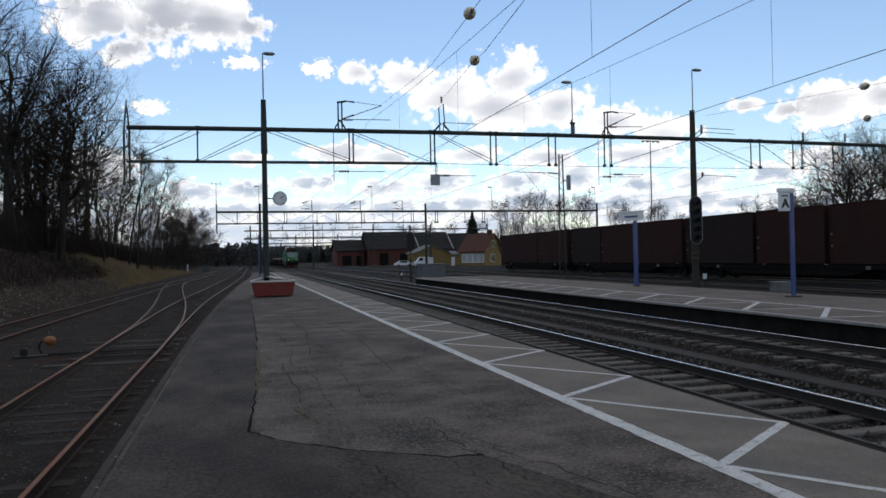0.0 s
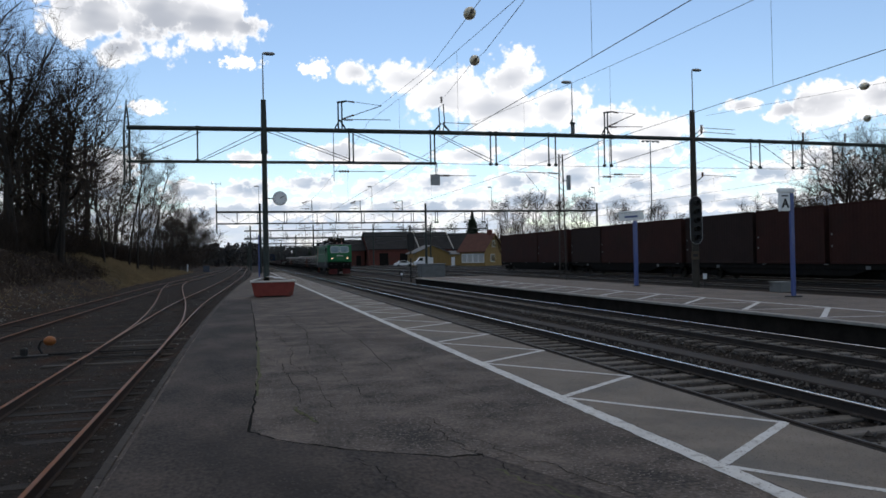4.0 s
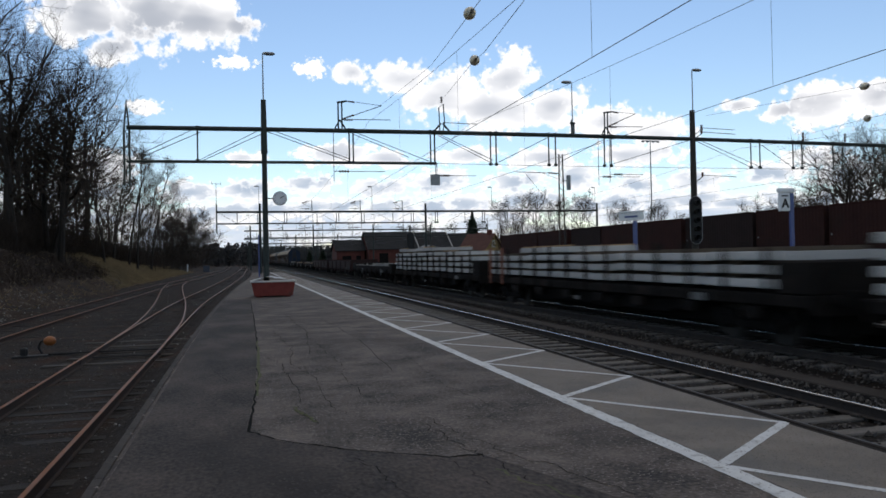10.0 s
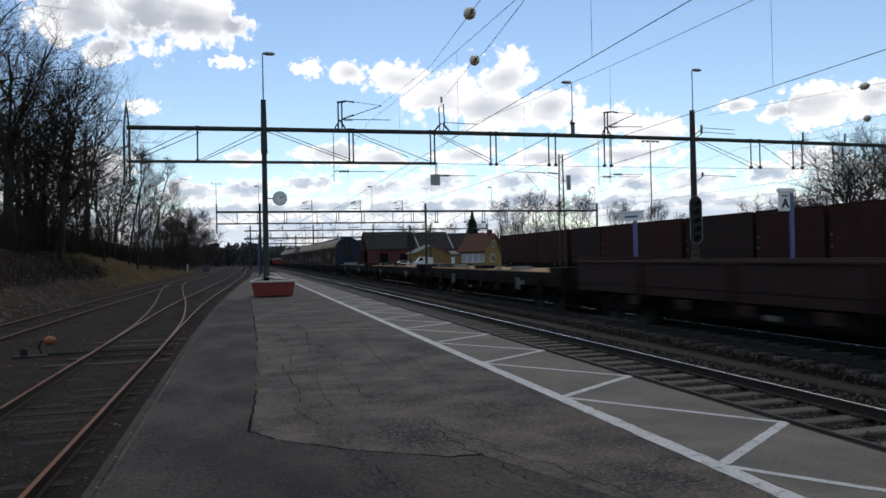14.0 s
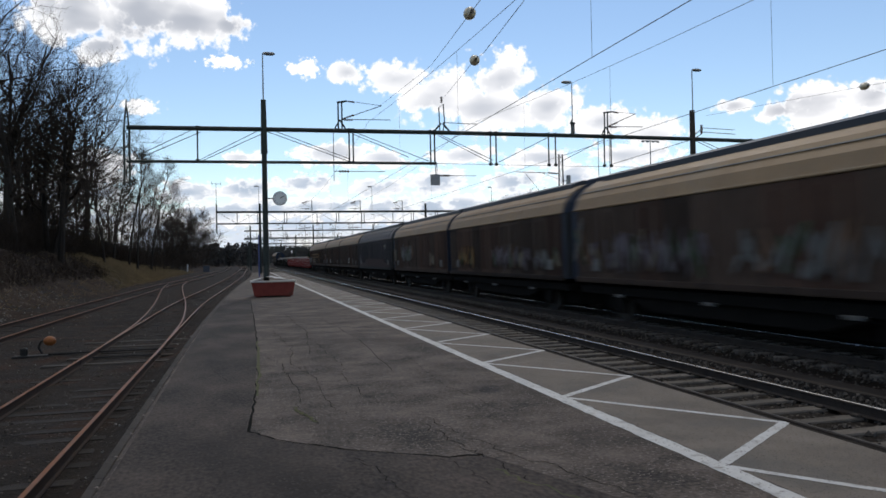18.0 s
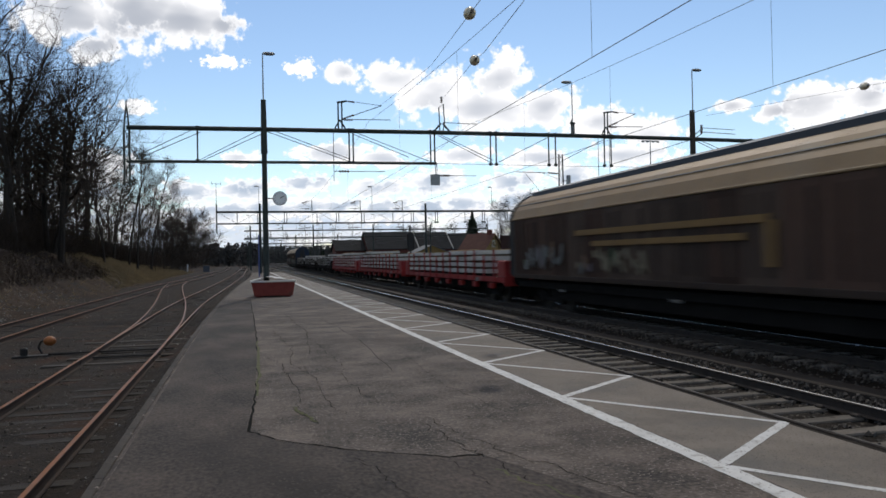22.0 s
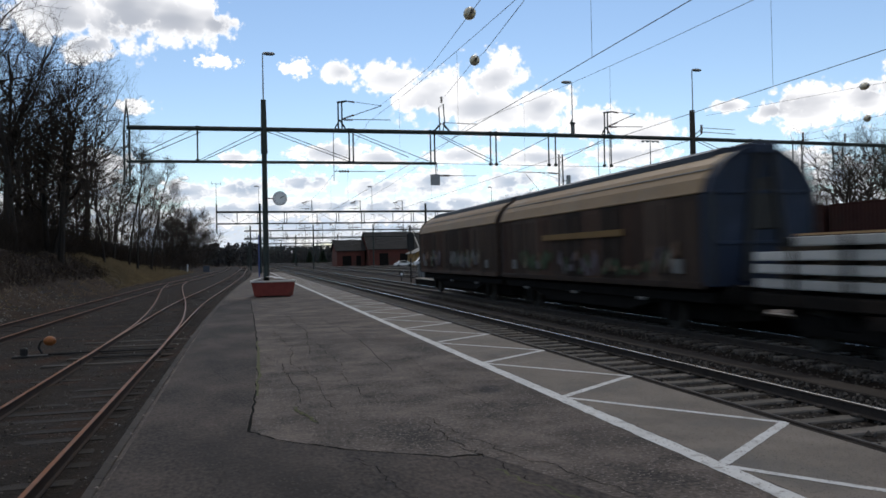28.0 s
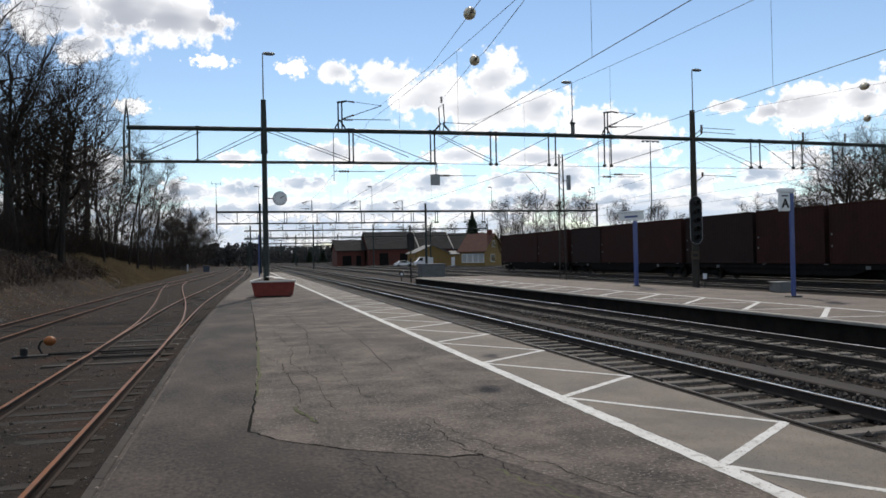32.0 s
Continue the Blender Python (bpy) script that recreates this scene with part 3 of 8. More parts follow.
crack([(0.35, 14.5), (0.55, 13.8), (0.65, 12.6)], 17, 0.0074, amp=0.04)
crack([(2.9, 13.5), (2.7, 10.5), (2.95, 8.2)], 18, 0.0074, amp=0.05)
crack([(-0.5, 13.0), (-0.2, 11.8), (0.12, 11.2)], 19, 0.0062, amp=0.04)

# second platform
P2 = 0.10
setting("platform_2", Mesh().box(13.98, 20.75, -40, 61.5, -0.6, P2), ASPHALT_ISLAND, "worn grey asphalt island platform across the tracks", "platform")
cope2 = tagged(thing("coping_2", "", "", kind="structure"), "pale stone coping along the island platform", "coping")
stone2 = Mesh().box(13.74, 13.98, 0.004, 0.996, 0.02, P2 - 0.003, 0.012).data("coping_stone", CONCRETE)
for y in range(2, 61):
    part("coping_stone", stone2, CONCRETE, cope2, at=pose(0, y, 0))
# face turned from the sun; its shade is painted in with near-black concrete
setting("platform_wall_2", Mesh().box(13.93, 13.975, -40, 61.5, -0.8, 0.018), CONCRETE_DARK, "wall below the island platform edge, its shade painted black", "wall")
marks2 = tagged(thing("platform_marking_2", "", "", kind="structure"), "worn white zigzag safety marking on the island platform", "marking")
part("safety_line", Mesh().strip(wobble((16.45, -6), (16.45, 61), 120, 0.007, 7), 0.16, P2 + 0.005), PAINT_WHITE, marks2)
for k in range(-2, 13):
    y = 15.8 + 3.05 * k
    part("hatch_line", Mesh().strip(wobble((13.99, y), (16.4, y + 2.5), 8, 0.006, k + 200), 0.15, P2 + 0.0045), PAINT_WHITE, marks2)
    part("hatch_line", Mesh().strip(wobble((13.99, y), (16.4, y - 0.55), 8, 0.006, k + 300), 0.10, P2 + 0.004), PAINT_WHITE, marks2)


# ---------------------------------------------------------------- contact line
def insulator(mesh, p, q, r=0.06, n=4):
    p, q = Vector(p), Vector(q)
    pts, rr = [], []
    for i in range(n):
        for e, k in ((0.05, 0.4), (0.45, 1.0), (0.6, 0.95), (0.9, 0.4)):
            pts.append(p.lerp(q, (i + e) / n))
            rr.append(r * k)
    return mesh.line(pts, rr, 8)


def lattice_mast(parent, x, y, z0, z1, w=0.30, top=None, material=GANTRY_GREEN, name="mast"):
    """Two channels joined by slanting bars."""
    top = w if top is None else top
    m = part(name, Mesh().rod((x - w / 2, y, z0), (x - top / 2, y, z1), 0.065, n=4), material, parent)
    part("mast_channel", Mesh().rod((x + w / 2, y, z0), (x + top / 2, y, z1), 0.065, n=4), material, m)
    n = max(2, int((z1 - z0) / 0.55))
    for i in range(n):
        a, c = z0 + (z1 - z0) * i / n, z0 + (z1 - z0) * (i + 1) / n
        wa, wc = w + (top - w) * i / n, w + (top - w) * (i + 1) / n
        s = 1 if i % 2 else -1
        part("lattice_bar", Mesh().rod((x - s * wa / 2, y, a), (x + s * wc / 2, y, c), 0.022, n=4), material, m)
    return m


def street_lamp_head(parent, x, z0, z1, reach, y):
    part("lamp_pole", Mesh().rod((x, y, z0), (x, y, z1), 0.035, 0.028, 8), STEEL_GREY, parent)
    s = 1 if reach > 0 else -1
    head = Mesh()
    head.turned([(0.02, 0), (0.10, 0.06), (0.13, 0.25), (0.12, 0.5), (0.04, 0.62)], "x", (0, 0, 0), 10)
    me = head.data("lamp_head", STEEL_GREY, True)
    part("lamp_head", me, STEEL_GREY, parent, "grey street lamp head", at=Matrix.Translation((x, y, z1)) @ Matrix.Diagonal((s, 1, 0.7, 1)))


def gantry():
    """The nearest portal: three masts, top and lower chord, hangers, stays and arms."""
    g = thing("catenary_gantry", "dark green steel portal gantry carrying the contact wires over the yard", "gantry")
    Y = GANTRY_Y
    bar = Mesh()
    def zb(x):
        return 8.46 - 0.00028 * (x - 14) ** 2
    bar.line([(x, Y, zb(x)) for x in (-5.3, 1.15, 10.2, 18.0, 25.7, 39, 54)], 0.115, 8)
    part("top_chord", bar, GANTRY_GREEN, g)
    part("lower_chord", Mesh().rod((-5.3, Y, 6.72), (10.0, Y, 6.80), 0.075, n=8), GANTRY_GREEN, g)
    part("mast", Mesh().line([(1.15, Y, 0.3), (1.15, Y, 7.15), (1.15, Y, 7.2), (1.15, Y, 9.9)], [0.15, 0.13, 0.17, 0.13], 10), GANTRY_GREEN, g)
    part("mast", Mesh().rod((25.7, Y, -0.5), (25.7, Y, 10.1), 0.22, 0.15, 10), MAST_RUST, g)
    part("mast", Mesh().rod((53.6, Y, -0.5), (53.6, Y, 10.1), 0.2, 0.15, 8), GANTRY_GREEN, g)
    lattice_mast(g, -5.3, Y, 5.5, 8.3, 0.24)
    part("mast_top", Mesh().rod((-5.42, Y, 8.2), (-5.33, Y, 9.3), 0.05, 0.04).rod((-5.18, Y, 8.2), (-5.27, Y, 9.3), 0.05, 0.04).rod((-5.3, Y, 9.2), (-5.3, Y, 9.7), 0.06, 0.02), GANTRY_GREEN, g)
    for x in (-2.05, 5.45, 5.66, 9.8, 10.02, 13.17, 13.49, 16.58, 16.99, 19.98, 20.4, 29.65, 30.28, 32.64, 33.3, 35.58, 36.3, 38.7, 39.4, 42, 42.6):
        h = Mesh().rod((x, Y, zb(x)), (x, Y, 6.8), 0.04, n=6)
        h.turned([(0.06, -0.05), (0.11, 0), (0.11, 0.08), (0.05, 0.12)], "z", (x, Y, 6.76), 8)
        h.turned([(0.1, -0.08), (0.14, 0), (0.1, 0.12)], "z", (x, Y, zb(x)), 8)
        part("hanger", h, GANTRY_GREEN, g)
    stays = [(-5.2, 6.8, -2.1, 8.4), (-5.1, 6.7, -1.9, 8.2), (-2.0, 6.8, 1.0, 8.4), (-1.9, 6.75, 1.1, 8.2), (1.3, 8.3, 5.4, 6.85), (1.5, 8.4, 5.5, 6.95),
             (5.8, 8.35, 9.7, 6.9), (5.7, 8.25, 8.6, 7.1), (10.2, 8.3, 13.1, 6.9), (10.2, 8.4, 13.3, 7.0), (13.6, 6.9, 16.5, 8.3), (17.1, 6.9, 20.0, 8.3),
             (20.5, 6.9, 25.5, 8.35), (25.9, 8.3, 29.6, 6.8), (25.9, 8.45, 30.2, 6.85), (30.3, 8.2, 32.6, 6.8), (33.3, 8.2, 35.5, 6.8)]
    for x0, z0, x1, z1 in stays:
        part("stay", Mesh().rod((x0, Y - 0.04, z0), (x1, Y - 0.04, z1), 0.018, n=5), GANTRY_GREEN, g)
    part("cross_wire", Mesh().line([(10.0, Y, 6.80), (16.6, Y, 6.74), (25.6, Y, 6.72), (38.7, Y, 6.72)], 0.012), WIRE, g)
    # arms on top of the beam
    for x, tip, up in ((4.98, 7.4, 9.9), (20.1, 22.2, 9.8)):
        arm = Mesh()
        for dx in (-0.07, 0.12):
            arm.rod((x + dx, Y, 8.45), (x + dx, Y, up), 0.04, n=6)
        arm.rod((x - 0.12, Y, up), (x + 0.4, Y, up + 0.08), 0.05, n=6).rod((x - 0.3, Y, 8.45), (x, Y, 9.0), 0.04).rod((x + 0.35, Y, 8.45), (x, Y, 9.0), 0.04)
        arm.rod((x + 0.1, Y, 9.02), (tip + 0.25, Y, 9.06), 0.02).rod((x + 0.1, Y, 9.02), (tip - 0.2, Y, 9.8), 0.02).rod((x + 0.4, Y, up + 0.08), (tip - 0.2, Y, 9.8), 0.012)
        part("bracket_arm", arm, GANTRY_GREEN, g)
        for p, q in (((x + 0.45, Y, up + 0.07), (x + 0.8, Y, up + 0.03)), ((x + 0.2, Y, 9.06), (x + 0.75, Y, 9.27)), ((x + 0.2, Y, 9.0), (x + 0.7, Y, 9.01))):
            part("insulator", insulator(Mesh(), p, q), PORCELAIN, g)
    loop = Mesh().line([(10.33, Y, 8.5), (10.3, Y, 9.8), (10.55, Y, 10.0), (10.6, Y, 9.0), (10.5, Y, 8.5)], 0.03, 6)
    loop.rod((10.0, Y, 8.5), (10.4, Y, 8.95), 0.05).rod((10.9, Y, 8.5), (10.5, Y, 8.95), 0.05).rod((10.5, Y, 9.0), (12.4, Y, 8.96), 0.018)
    part("bracket_arm", loop, GANTRY_GREEN, g)
    part("insulator", insulator(Mesh(), (10.45, Y, 10.05), (10.45, Y, 10.4), 0.08), PORCELAIN, g)
    # steady arms below the beam
    for x, tip, zt in ((4.64, 7.3, 6.33), (10.05, 12.3, 6.15), (19.6, 22.2, 6.16), (20.3, 22.4, 6.3)):
        arm = Mesh().rod((x, Y, zt - 0.5), (x, Y, 8.4), 0.018, n=5).rod((x, Y, zt), (tip, Y, zt), 0.016, n=5)
        part("steady_arm", arm, GANTRY_GREEN, g)
        part("insulator", insulator(Mesh(), (x + 0.25, Y, zt), (x + 0.8, Y, zt), 0.07), PORCELAIN, g)
    for z in (9.0, 8.75, 6.2):
        part("insulator", insulator(Mesh(), (26.3, Y, z), (26.3, Y, z + 0.28), 0.09, 3), PORCELAIN, g)
        part("steady_arm", Mesh().rod((25.7, Y, z - 0.4), (26.3, Y, z), 0.025, n=5).rod((26.3, Y, z + 0.1), (28.6, Y, z + 0.02), 0.018), GANTRY_GREEN, g)
    for x in (33.4, 36.5):
        part("insulator", insulator(Mesh(), (x, Y, 8.45), (x, Y, 9.0), 0.08, 3), PORCELAIN, g)
    street_lamp_head(g, 1.15, 9.9, 12.25, 0.6, Y)
    street_lamp_head(g, 25.75, 10.1, 12.5, 0.6, Y)
    street_lamp_head(g, 18.05, 8.5, 11.45, -0.6, Y)
    part("lamp_foot", Mesh().box(17.96, 18.02, Y - 0.05, Y + 0.05, 8.5, 9.35, 0.01).box(18.1, 18.16, Y - 0.05, Y + 0.05, 8.5, 9.2, 0.01).box(17.9, 18.2, Y - 0.06, Y + 0.06, 9.1, 9.2, 0.01), GANTRY_GREEN, g)
    return g


gantry()


def far_gantry(y, x0, x1, masts, lamps, drop, lower_to, hung=False):
    g = thing("catenary_gantry", "distant dark steel gantry with hangers over the tracks", "gantry", group="distant gantries")
    part("top_chord", Mesh().rod((x0, y, 8.45), (x1, y, 8.45), 0.15, n=6), GANTRY_GREEN, g)
    part("lower_chord", Mesh().rod((x0, y, 6.85), (lower_to, y, 6.85), 0.10, n=6), GANTRY_GREEN, g)
    if hung:
        part("end_post", Mesh().rod((x0, y, 5.6), (x0, y, 9.5), 0.10, n=6), GANTRY_GREEN, g)
        part("aerial_pole", Mesh().rod((x0, y, 9.5), (x0, y, 12.4), 0.04, n=5).rod((x0 - 0.6, y, 12.3), (x0 + 0.6, y, 12.3), 0.035, n=4).rod((x0 - 0.6, y, 12.1), (x0 - 0.6, y, 12.6), 0.03, n=4).rod((x0 + 0.6, y, 12.1), (x0 + 0.6, y, 12.6), 0.03, n=4), GANTRY_GREEN, g)
    for x in masts:
        m = part("mast", Mesh().rod((x, y, -0.5), (x, y, 9.6), 0.19, 0.15, 6), GANTRY_GREEN, g)
        part("mast_cap", Mesh().turned([(0.24, -0.12), (0.26, 0.0), (0.2, 0.16)], "z", (x, y, 8.45), 8), GANTRY_GREEN, m)
    x, k = x0 + 2.7, 0
    while x < x1 - 1:
        for dx in ((0.0, 0.34) if k % 3 else (0.0,)):
            h = Mesh().rod((x + dx, y, 8.45), (x + dx, y, 6.85), 0.055, n=5).turned([(0.07, -0.14), (0.17, -0.06), (0.17, 0.06), (0.06, 0.14)], "z", (x + dx, y, 6.85), 6)
            part("hanger", h.turned([(0.14, -0.1), (0.19, 0.0), (0.14, 0.14)], "z", (x + dx, y, 8.45), 6), GANTRY_GREEN, g)
        if k % 2:
            part("stay", Mesh().rod((x - 2.7, y, 6.85), (x, y, 8.4), 0.032, n=4), GANTRY_GREEN, g)
        else:
            part("stay", Mesh().rod((x - 2.6, y, 8.4), (x, y, 6.9), 0.028, n=4), GANTRY_GREEN, g)
        x += 2.7 + 0.9 * (k % 3)
        k += 1
    for x in drop:
        arm = Mesh().line([(x - 0.1, y, 8.4), (x - 0.1, y, 10.0), (x - 1.0, y, 9.9)], 0.06, 5).rod((x, y, 8.8), (x - 1.6, y, 8.9), 0.035, n=4).rod((x, y, 8.9), (x - 1.5, y, 9.7), 0.03, n=4)
        arm.rod((x, y, 8.4), (x, y, 5.9), 0.035, n=4).rod((x, y, 6.2), (x - 1.9, y, 6.2), 0.035, n=4)
        part("bracket_arm", arm, GANTRY_GREEN, g)
        for px, pz in ((x - 1.1, 9.72), (x - 0.7, 6.2), (x - 0.8, 8.86)):
            part("insulator", insulator(Mesh(), (px - 0.3, y, pz), (px + 0.3, y, pz), 0.10, 3), PORCELAIN, g)
    for x in lamps:
        street_lamp_head(g, x, 8.4, 12.0, -0.6, y)


far_gantry(106.6, -3.3, 53.2, (2.4, 25.84, 53.1), (2.3, 18.0, 36.0, 52.8), (9.6, 16.4, 22.5), 26, hung=True)
for y, dx in ((175, 0.0), (243, 0.6), (312, -0.5), (382, 0.3), (450, 0.0), (520, 0.5)):
    far_gantry(y, 0.5, 58.0, (1.8, 15.8 + dx, 29.7, 43.5 + dx, 57.8), (1.6, 12.0 + dx, 30.0, 44.0), (9.0, 14.0, 18.0 + dx, 21.0, 25.0, 31.0, 37.0), 57)


def catenary(name, label, cx, z_contact, z_mess, y0, y1, droppers=()):
    """Contact wire, carrying wire above it and droppers between them."""
    c = thing(name, label, "contact wire")
    part("contact_wire", Mesh().line([(cx(y), y, z_contact) for y in (y0, 10, 20, GANTRY_Y, 106.6, 175, 243, 312, y1)], 0.0085), WIRE, c)
    spans = [(GANTRY_Y - 67.6, GANTRY_Y), (GANTRY_Y, 106.6), (106.6, 175), (175, 243), (243, 312), (312, 382)]
    def sag(y):
        for a, b in spans:
            if a <= y <= b:
                t = (y - a) / (b - a)
                return z_mess - 5.0 * t * (1 - t)
        return z_mess
    ys = spread([(y0, 106.6, 4.8), (106.6, y1, 17)])
    part("carrying_wire", Mesh().line([(cx(y), y, sag(y)) for y in ys], 0.008), WIRE, c)
    for y in droppers:
        part("dropper", Mesh().rod((cx(y), y, z_contact), (cx(y), y, sag(y)), 0.0045, n=4), WIRE, c)


catenary("contact_line", "overhead contact line above the platform track", lambda y: 6.4 + 0.006 * max(y - 20, 0), 5.49, 9.0, -28, 380,
         droppers=(4, 12.9, 22, 31, 48, 58, 68, 80, 92))
catenary("contact_line", "overhead contact line above the second main track", lambda y: 12.05, 5.63, 9.0, -28, 380,
         droppers=(6, 15.0, 23, 31, 48, 60, 72, 84, 96))
for label, pts, ball in (("sloping feeder wire with a cream ball insulator over the platform", [(4.4, 12.6, 6.75), (4.91, 15, 7.18), (6.34, 25, 8.35), (7.1, 39, 9.78)], (5.29, 17, 7.55)),
                         ("sloping feeder wire with a cream ball insulator over the platform", [(4.72, 12, 6.16), (5.97, 18, 6.94), (6.34, 20, 7.26), (10.45, 39, 10.19)], (6.34, 20, 7.26)),
                         ("sloping feeder wire with a cream ball insulator over the yard", [(21.5, 20, 7.4), (23.44, 24, 8.09), (26.65, 39, 9.83)], (23.44, 24, 8.09)),
                         ("sloping feeder wire with a cream ball insulator over the yard", [(23.4, 22, 6.8), (25.5, 26, 7.26), (33.35, 39, 8.8)], (25.5, 26, 7.26))):
    f = thing("feeder_wire", label, "wire", group="feeder wires")
    part("wire", Mesh().line(pts, 0.007), WIRE, f)
    d = (Vector(pts[-1]) - Vector(pts[0])).normalized()
    c = Vector(ball)
    part("ball_insulator", Mesh().line([c + d * k for k in (-0.24, -0.22, -0.12, 0.0, 0.12, 0.22, 0.24)], [0.03, 0.08, 0.135, 0.15, 0.135, 0.08, 0.03], 12), CREAM_PORCELAIN, f, "cream glazed ball insulator", True)
    part("insulator_core", Mesh().rod(c - d * 0.34, c + d * 0.34, 0.04, n=8), PORCELAIN, f)
catenary("contact_line", "overhead contact line above the yard track", lambda y: TRACK_3, 5.6, 8.0, -28, 380, droppers=(30, 50, 62, 74))
catenary("contact_line", "overhead contact line above the far yard track", lambda y: TRACK_4, 5.6, 8.0, -28, 380, droppers=(30, 50, 62, 74))


# ---------------------------------------------------------------- train
LOCO_GREEN = surface("loco_green_paint", (0.007, 0.105, 0.034), (0.014, 0.155, 0.054), 1.5, 30, 0.5, bump=0.05, dist=0.003, coat=0.08,
                     stain=(0.02, 0.085, 0.038), stain_scale=1.2)
# paler green: sheen on the ribbed sides is put into the colour
LOCO_PALE = surface("loco_pale_green_sheen", (0.026, 0.120, 0.070), (0.046, 0.175, 0.105), 1.5, 30, 0.55, bump=0.05, dist=0.003, coat=0.05,
                    stain=(0.020, 0.085, 0.050), stain_scale=1.1)
LOCO_ROOF = surface("blue_black_cab_roof", (0.012, 0.012, 0.017), (0.028, 0.028, 0.038), 2, 25, 0.5, bump=0.05, dist=0.003)
LOCO_RED = surface("red_stripe_paint", (0.30, 0.022, 0.030), (0.42, 0.040, 0.045), 2, 30, 0.5, bump=0.05, dist=0.003)
FRAME_DARK = surface("near_black_underframe", (0.006, 0.0055, 0.005), (0.018, 0.016, 0.0145), 2, 25, 0.9, spec=0.08, bump=0.2, dist=0.006)
FRAME_GREY = surface("dark_grey_frame_paint", (0.020, 0.0195, 0.0195), (0.042, 0.041, 0.041), 2, 25, 0.75, bump=0.1, dist=0.005)
PLOUGH_RED = surface("red_plough_paint", (0.050, 0.009, 0.009), (0.115, 0.018, 0.017), 2, 25, 0.65, bump=0.1, dist=0.005, stain=(0.1, 0.03, 0.025), stain_scale=2)
YELLOW_STEP = surface("yellow_step_paint", (0.16, 0.125, 0.035), (0.25, 0.20, 0.06), 3, 30, 0.6, bump=0.1)
# pale tint paints in the sky mirrored by the windscreens
CAB_GLASS = glass("cab_glass_sky_tint", (0.19, 0.25, 0.25), 0.08)
DARK_GLASS = glass("dark_window_glass", (0.012, 0.014, 0.016), 0.12, 0.35)
TOP_LAMP = glowing("upper_lamp_glow", (0.75, 0.42, 0.42), 0.35)
LAMP_GLOW = glowing("headlamp_glow", (1.0, 0.66, 0.36), 2.2)
WHEEL = surface("wheel_steel", (0.03, 0.027, 0.025), (0.08, 0.07, 0.06), 3, 30, 0.7, metal=0.4, bump=0.1)
TIE_CONCRETE = surface("new_concrete_sleeper", (0.33, 0.318, 0.298), (0.49, 0.475, 0.45), 1.2, 25, 0.9, bump=0.2, dist=0.006, vary=0.18,
                       stain=(0.30, 0.295, 0.28), stain_scale=1.5)
WAGON_DARK = surface("dark_wagon_paint", (0.008, 0.007, 0.0063), (0.022, 0.0185, 0.016), 1.5, 25, 0.85, spec=0.08, bump=0.15, dist=0.006, stain=(0.036, 0.026, 0.021), stain_scale=0.9)
WAGON_RED = surface("bright_red_wagon_paint", (0.17, 0.011, 0.012), (0.29, 0.025, 0.022), 1.2, 25, 0.55, bump=0.08, dist=0.005, stain=(0.20, 0.025, 0.022), stain_scale=0.8)
WAGON_BROWN = surface("brown_red_wagon_paint", (0.017, 0.0075, 0.0066), (0.037, 0.0155, 0.0132), 1.5, 25, 0.8, bump=0.2, dist=0.008, stain=(0.034, 0.020, 0.0175), stain_scale=0.7)
WAGON_LABEL = surface("dull_data_panel", (0.10, 0.10, 0.097), (0.19, 0.19, 0.184), 3, 30, 0.7, bump=0)
STAKE_ORANGE = surface("orange_stake_paint", (0.17, 0.062, 0.038), (0.25, 0.10, 0.064), 3, 25, 0.7, bump=0.1)
SPACER_WOOD = surface("timber_spacer", (0.045, 0.034, 0.024), (0.11, 0.084, 0.06), 2, 25, 0.9, bump=0.2, dist=0.005)
DECK_WOOD = surface("grey_deck_boards", (0.13, 0.12, 0.11), (0.27, 0.255, 0.235), 1.6, 25, 0.85, bump=0.3, dist=0.006, stretch=(0.4, 2, 1))
DECK_ORANGE = surface("fresh_deck_timber", (0.30, 0.18, 0.085), (0.46, 0.29, 0.15), 1.6, 25, 0.8, bump=0.3, dist=0.006, stretch=(0.4, 2, 1))
VAN_ROOF = surface("beige_wagon_roof_paint", (0.20, 0.132, 0.072), (0.30, 0.205, 0.116), 0.9, 20, 0.6, bump=0.06, dist=0.005, stain=(0.25, 0.195, 0.135), stain_scale=0.7)
VAN_BROWN = surface("dark_brown_wagon_side", (0.035, 0.0235, 0.0185), (0.073, 0.051, 0.040), 0.8, 18, 0.75, bump=0.08, dist=0.006, vary=0.55, spec=0.15,
                    stain=(0.024, 0.018, 0.014), stain_scale=0.8, stretch=(1, 1.6, 0.35))
VAN_RUST = surface("rusty_brown_wagon_side", (0.042, 0.025, 0.019), (0.092, 0.056, 0.043), 0.8, 18, 0.8, bump=0.08, dist=0.006, vary=0.4, spec=0.12,
                   stain=(0.05, 0.035, 0.028), stain_scale=0.8, stretch=(1, 1.6, 0.35))
VAN_GREY = surface("blue_grey_wagon_side", (0.0135, 0.012, 0.0165), (0.030, 0.0265, 0.035), 0.8, 18, 0.7, vary=0.5, bump=0.08, dist=0.006, stain=(0.05, 0.04, 0.04), stain_scale=0.8)
VAN_ROOF_GREY = surface("mauve_grey_wagon_roof", (0.135, 0.118, 0.114), (0.215, 0.19, 0.182), 0.9, 18, 0.6, bump=0.06, dist=0.005)
VAN_RED_LOW = surface("faded_red_lower_panel", (0.026, 0.0115, 0.0125), (0.043, 0.020, 0.021), 0.8, 18, 0.7, bump=0.08, dist=0.006)
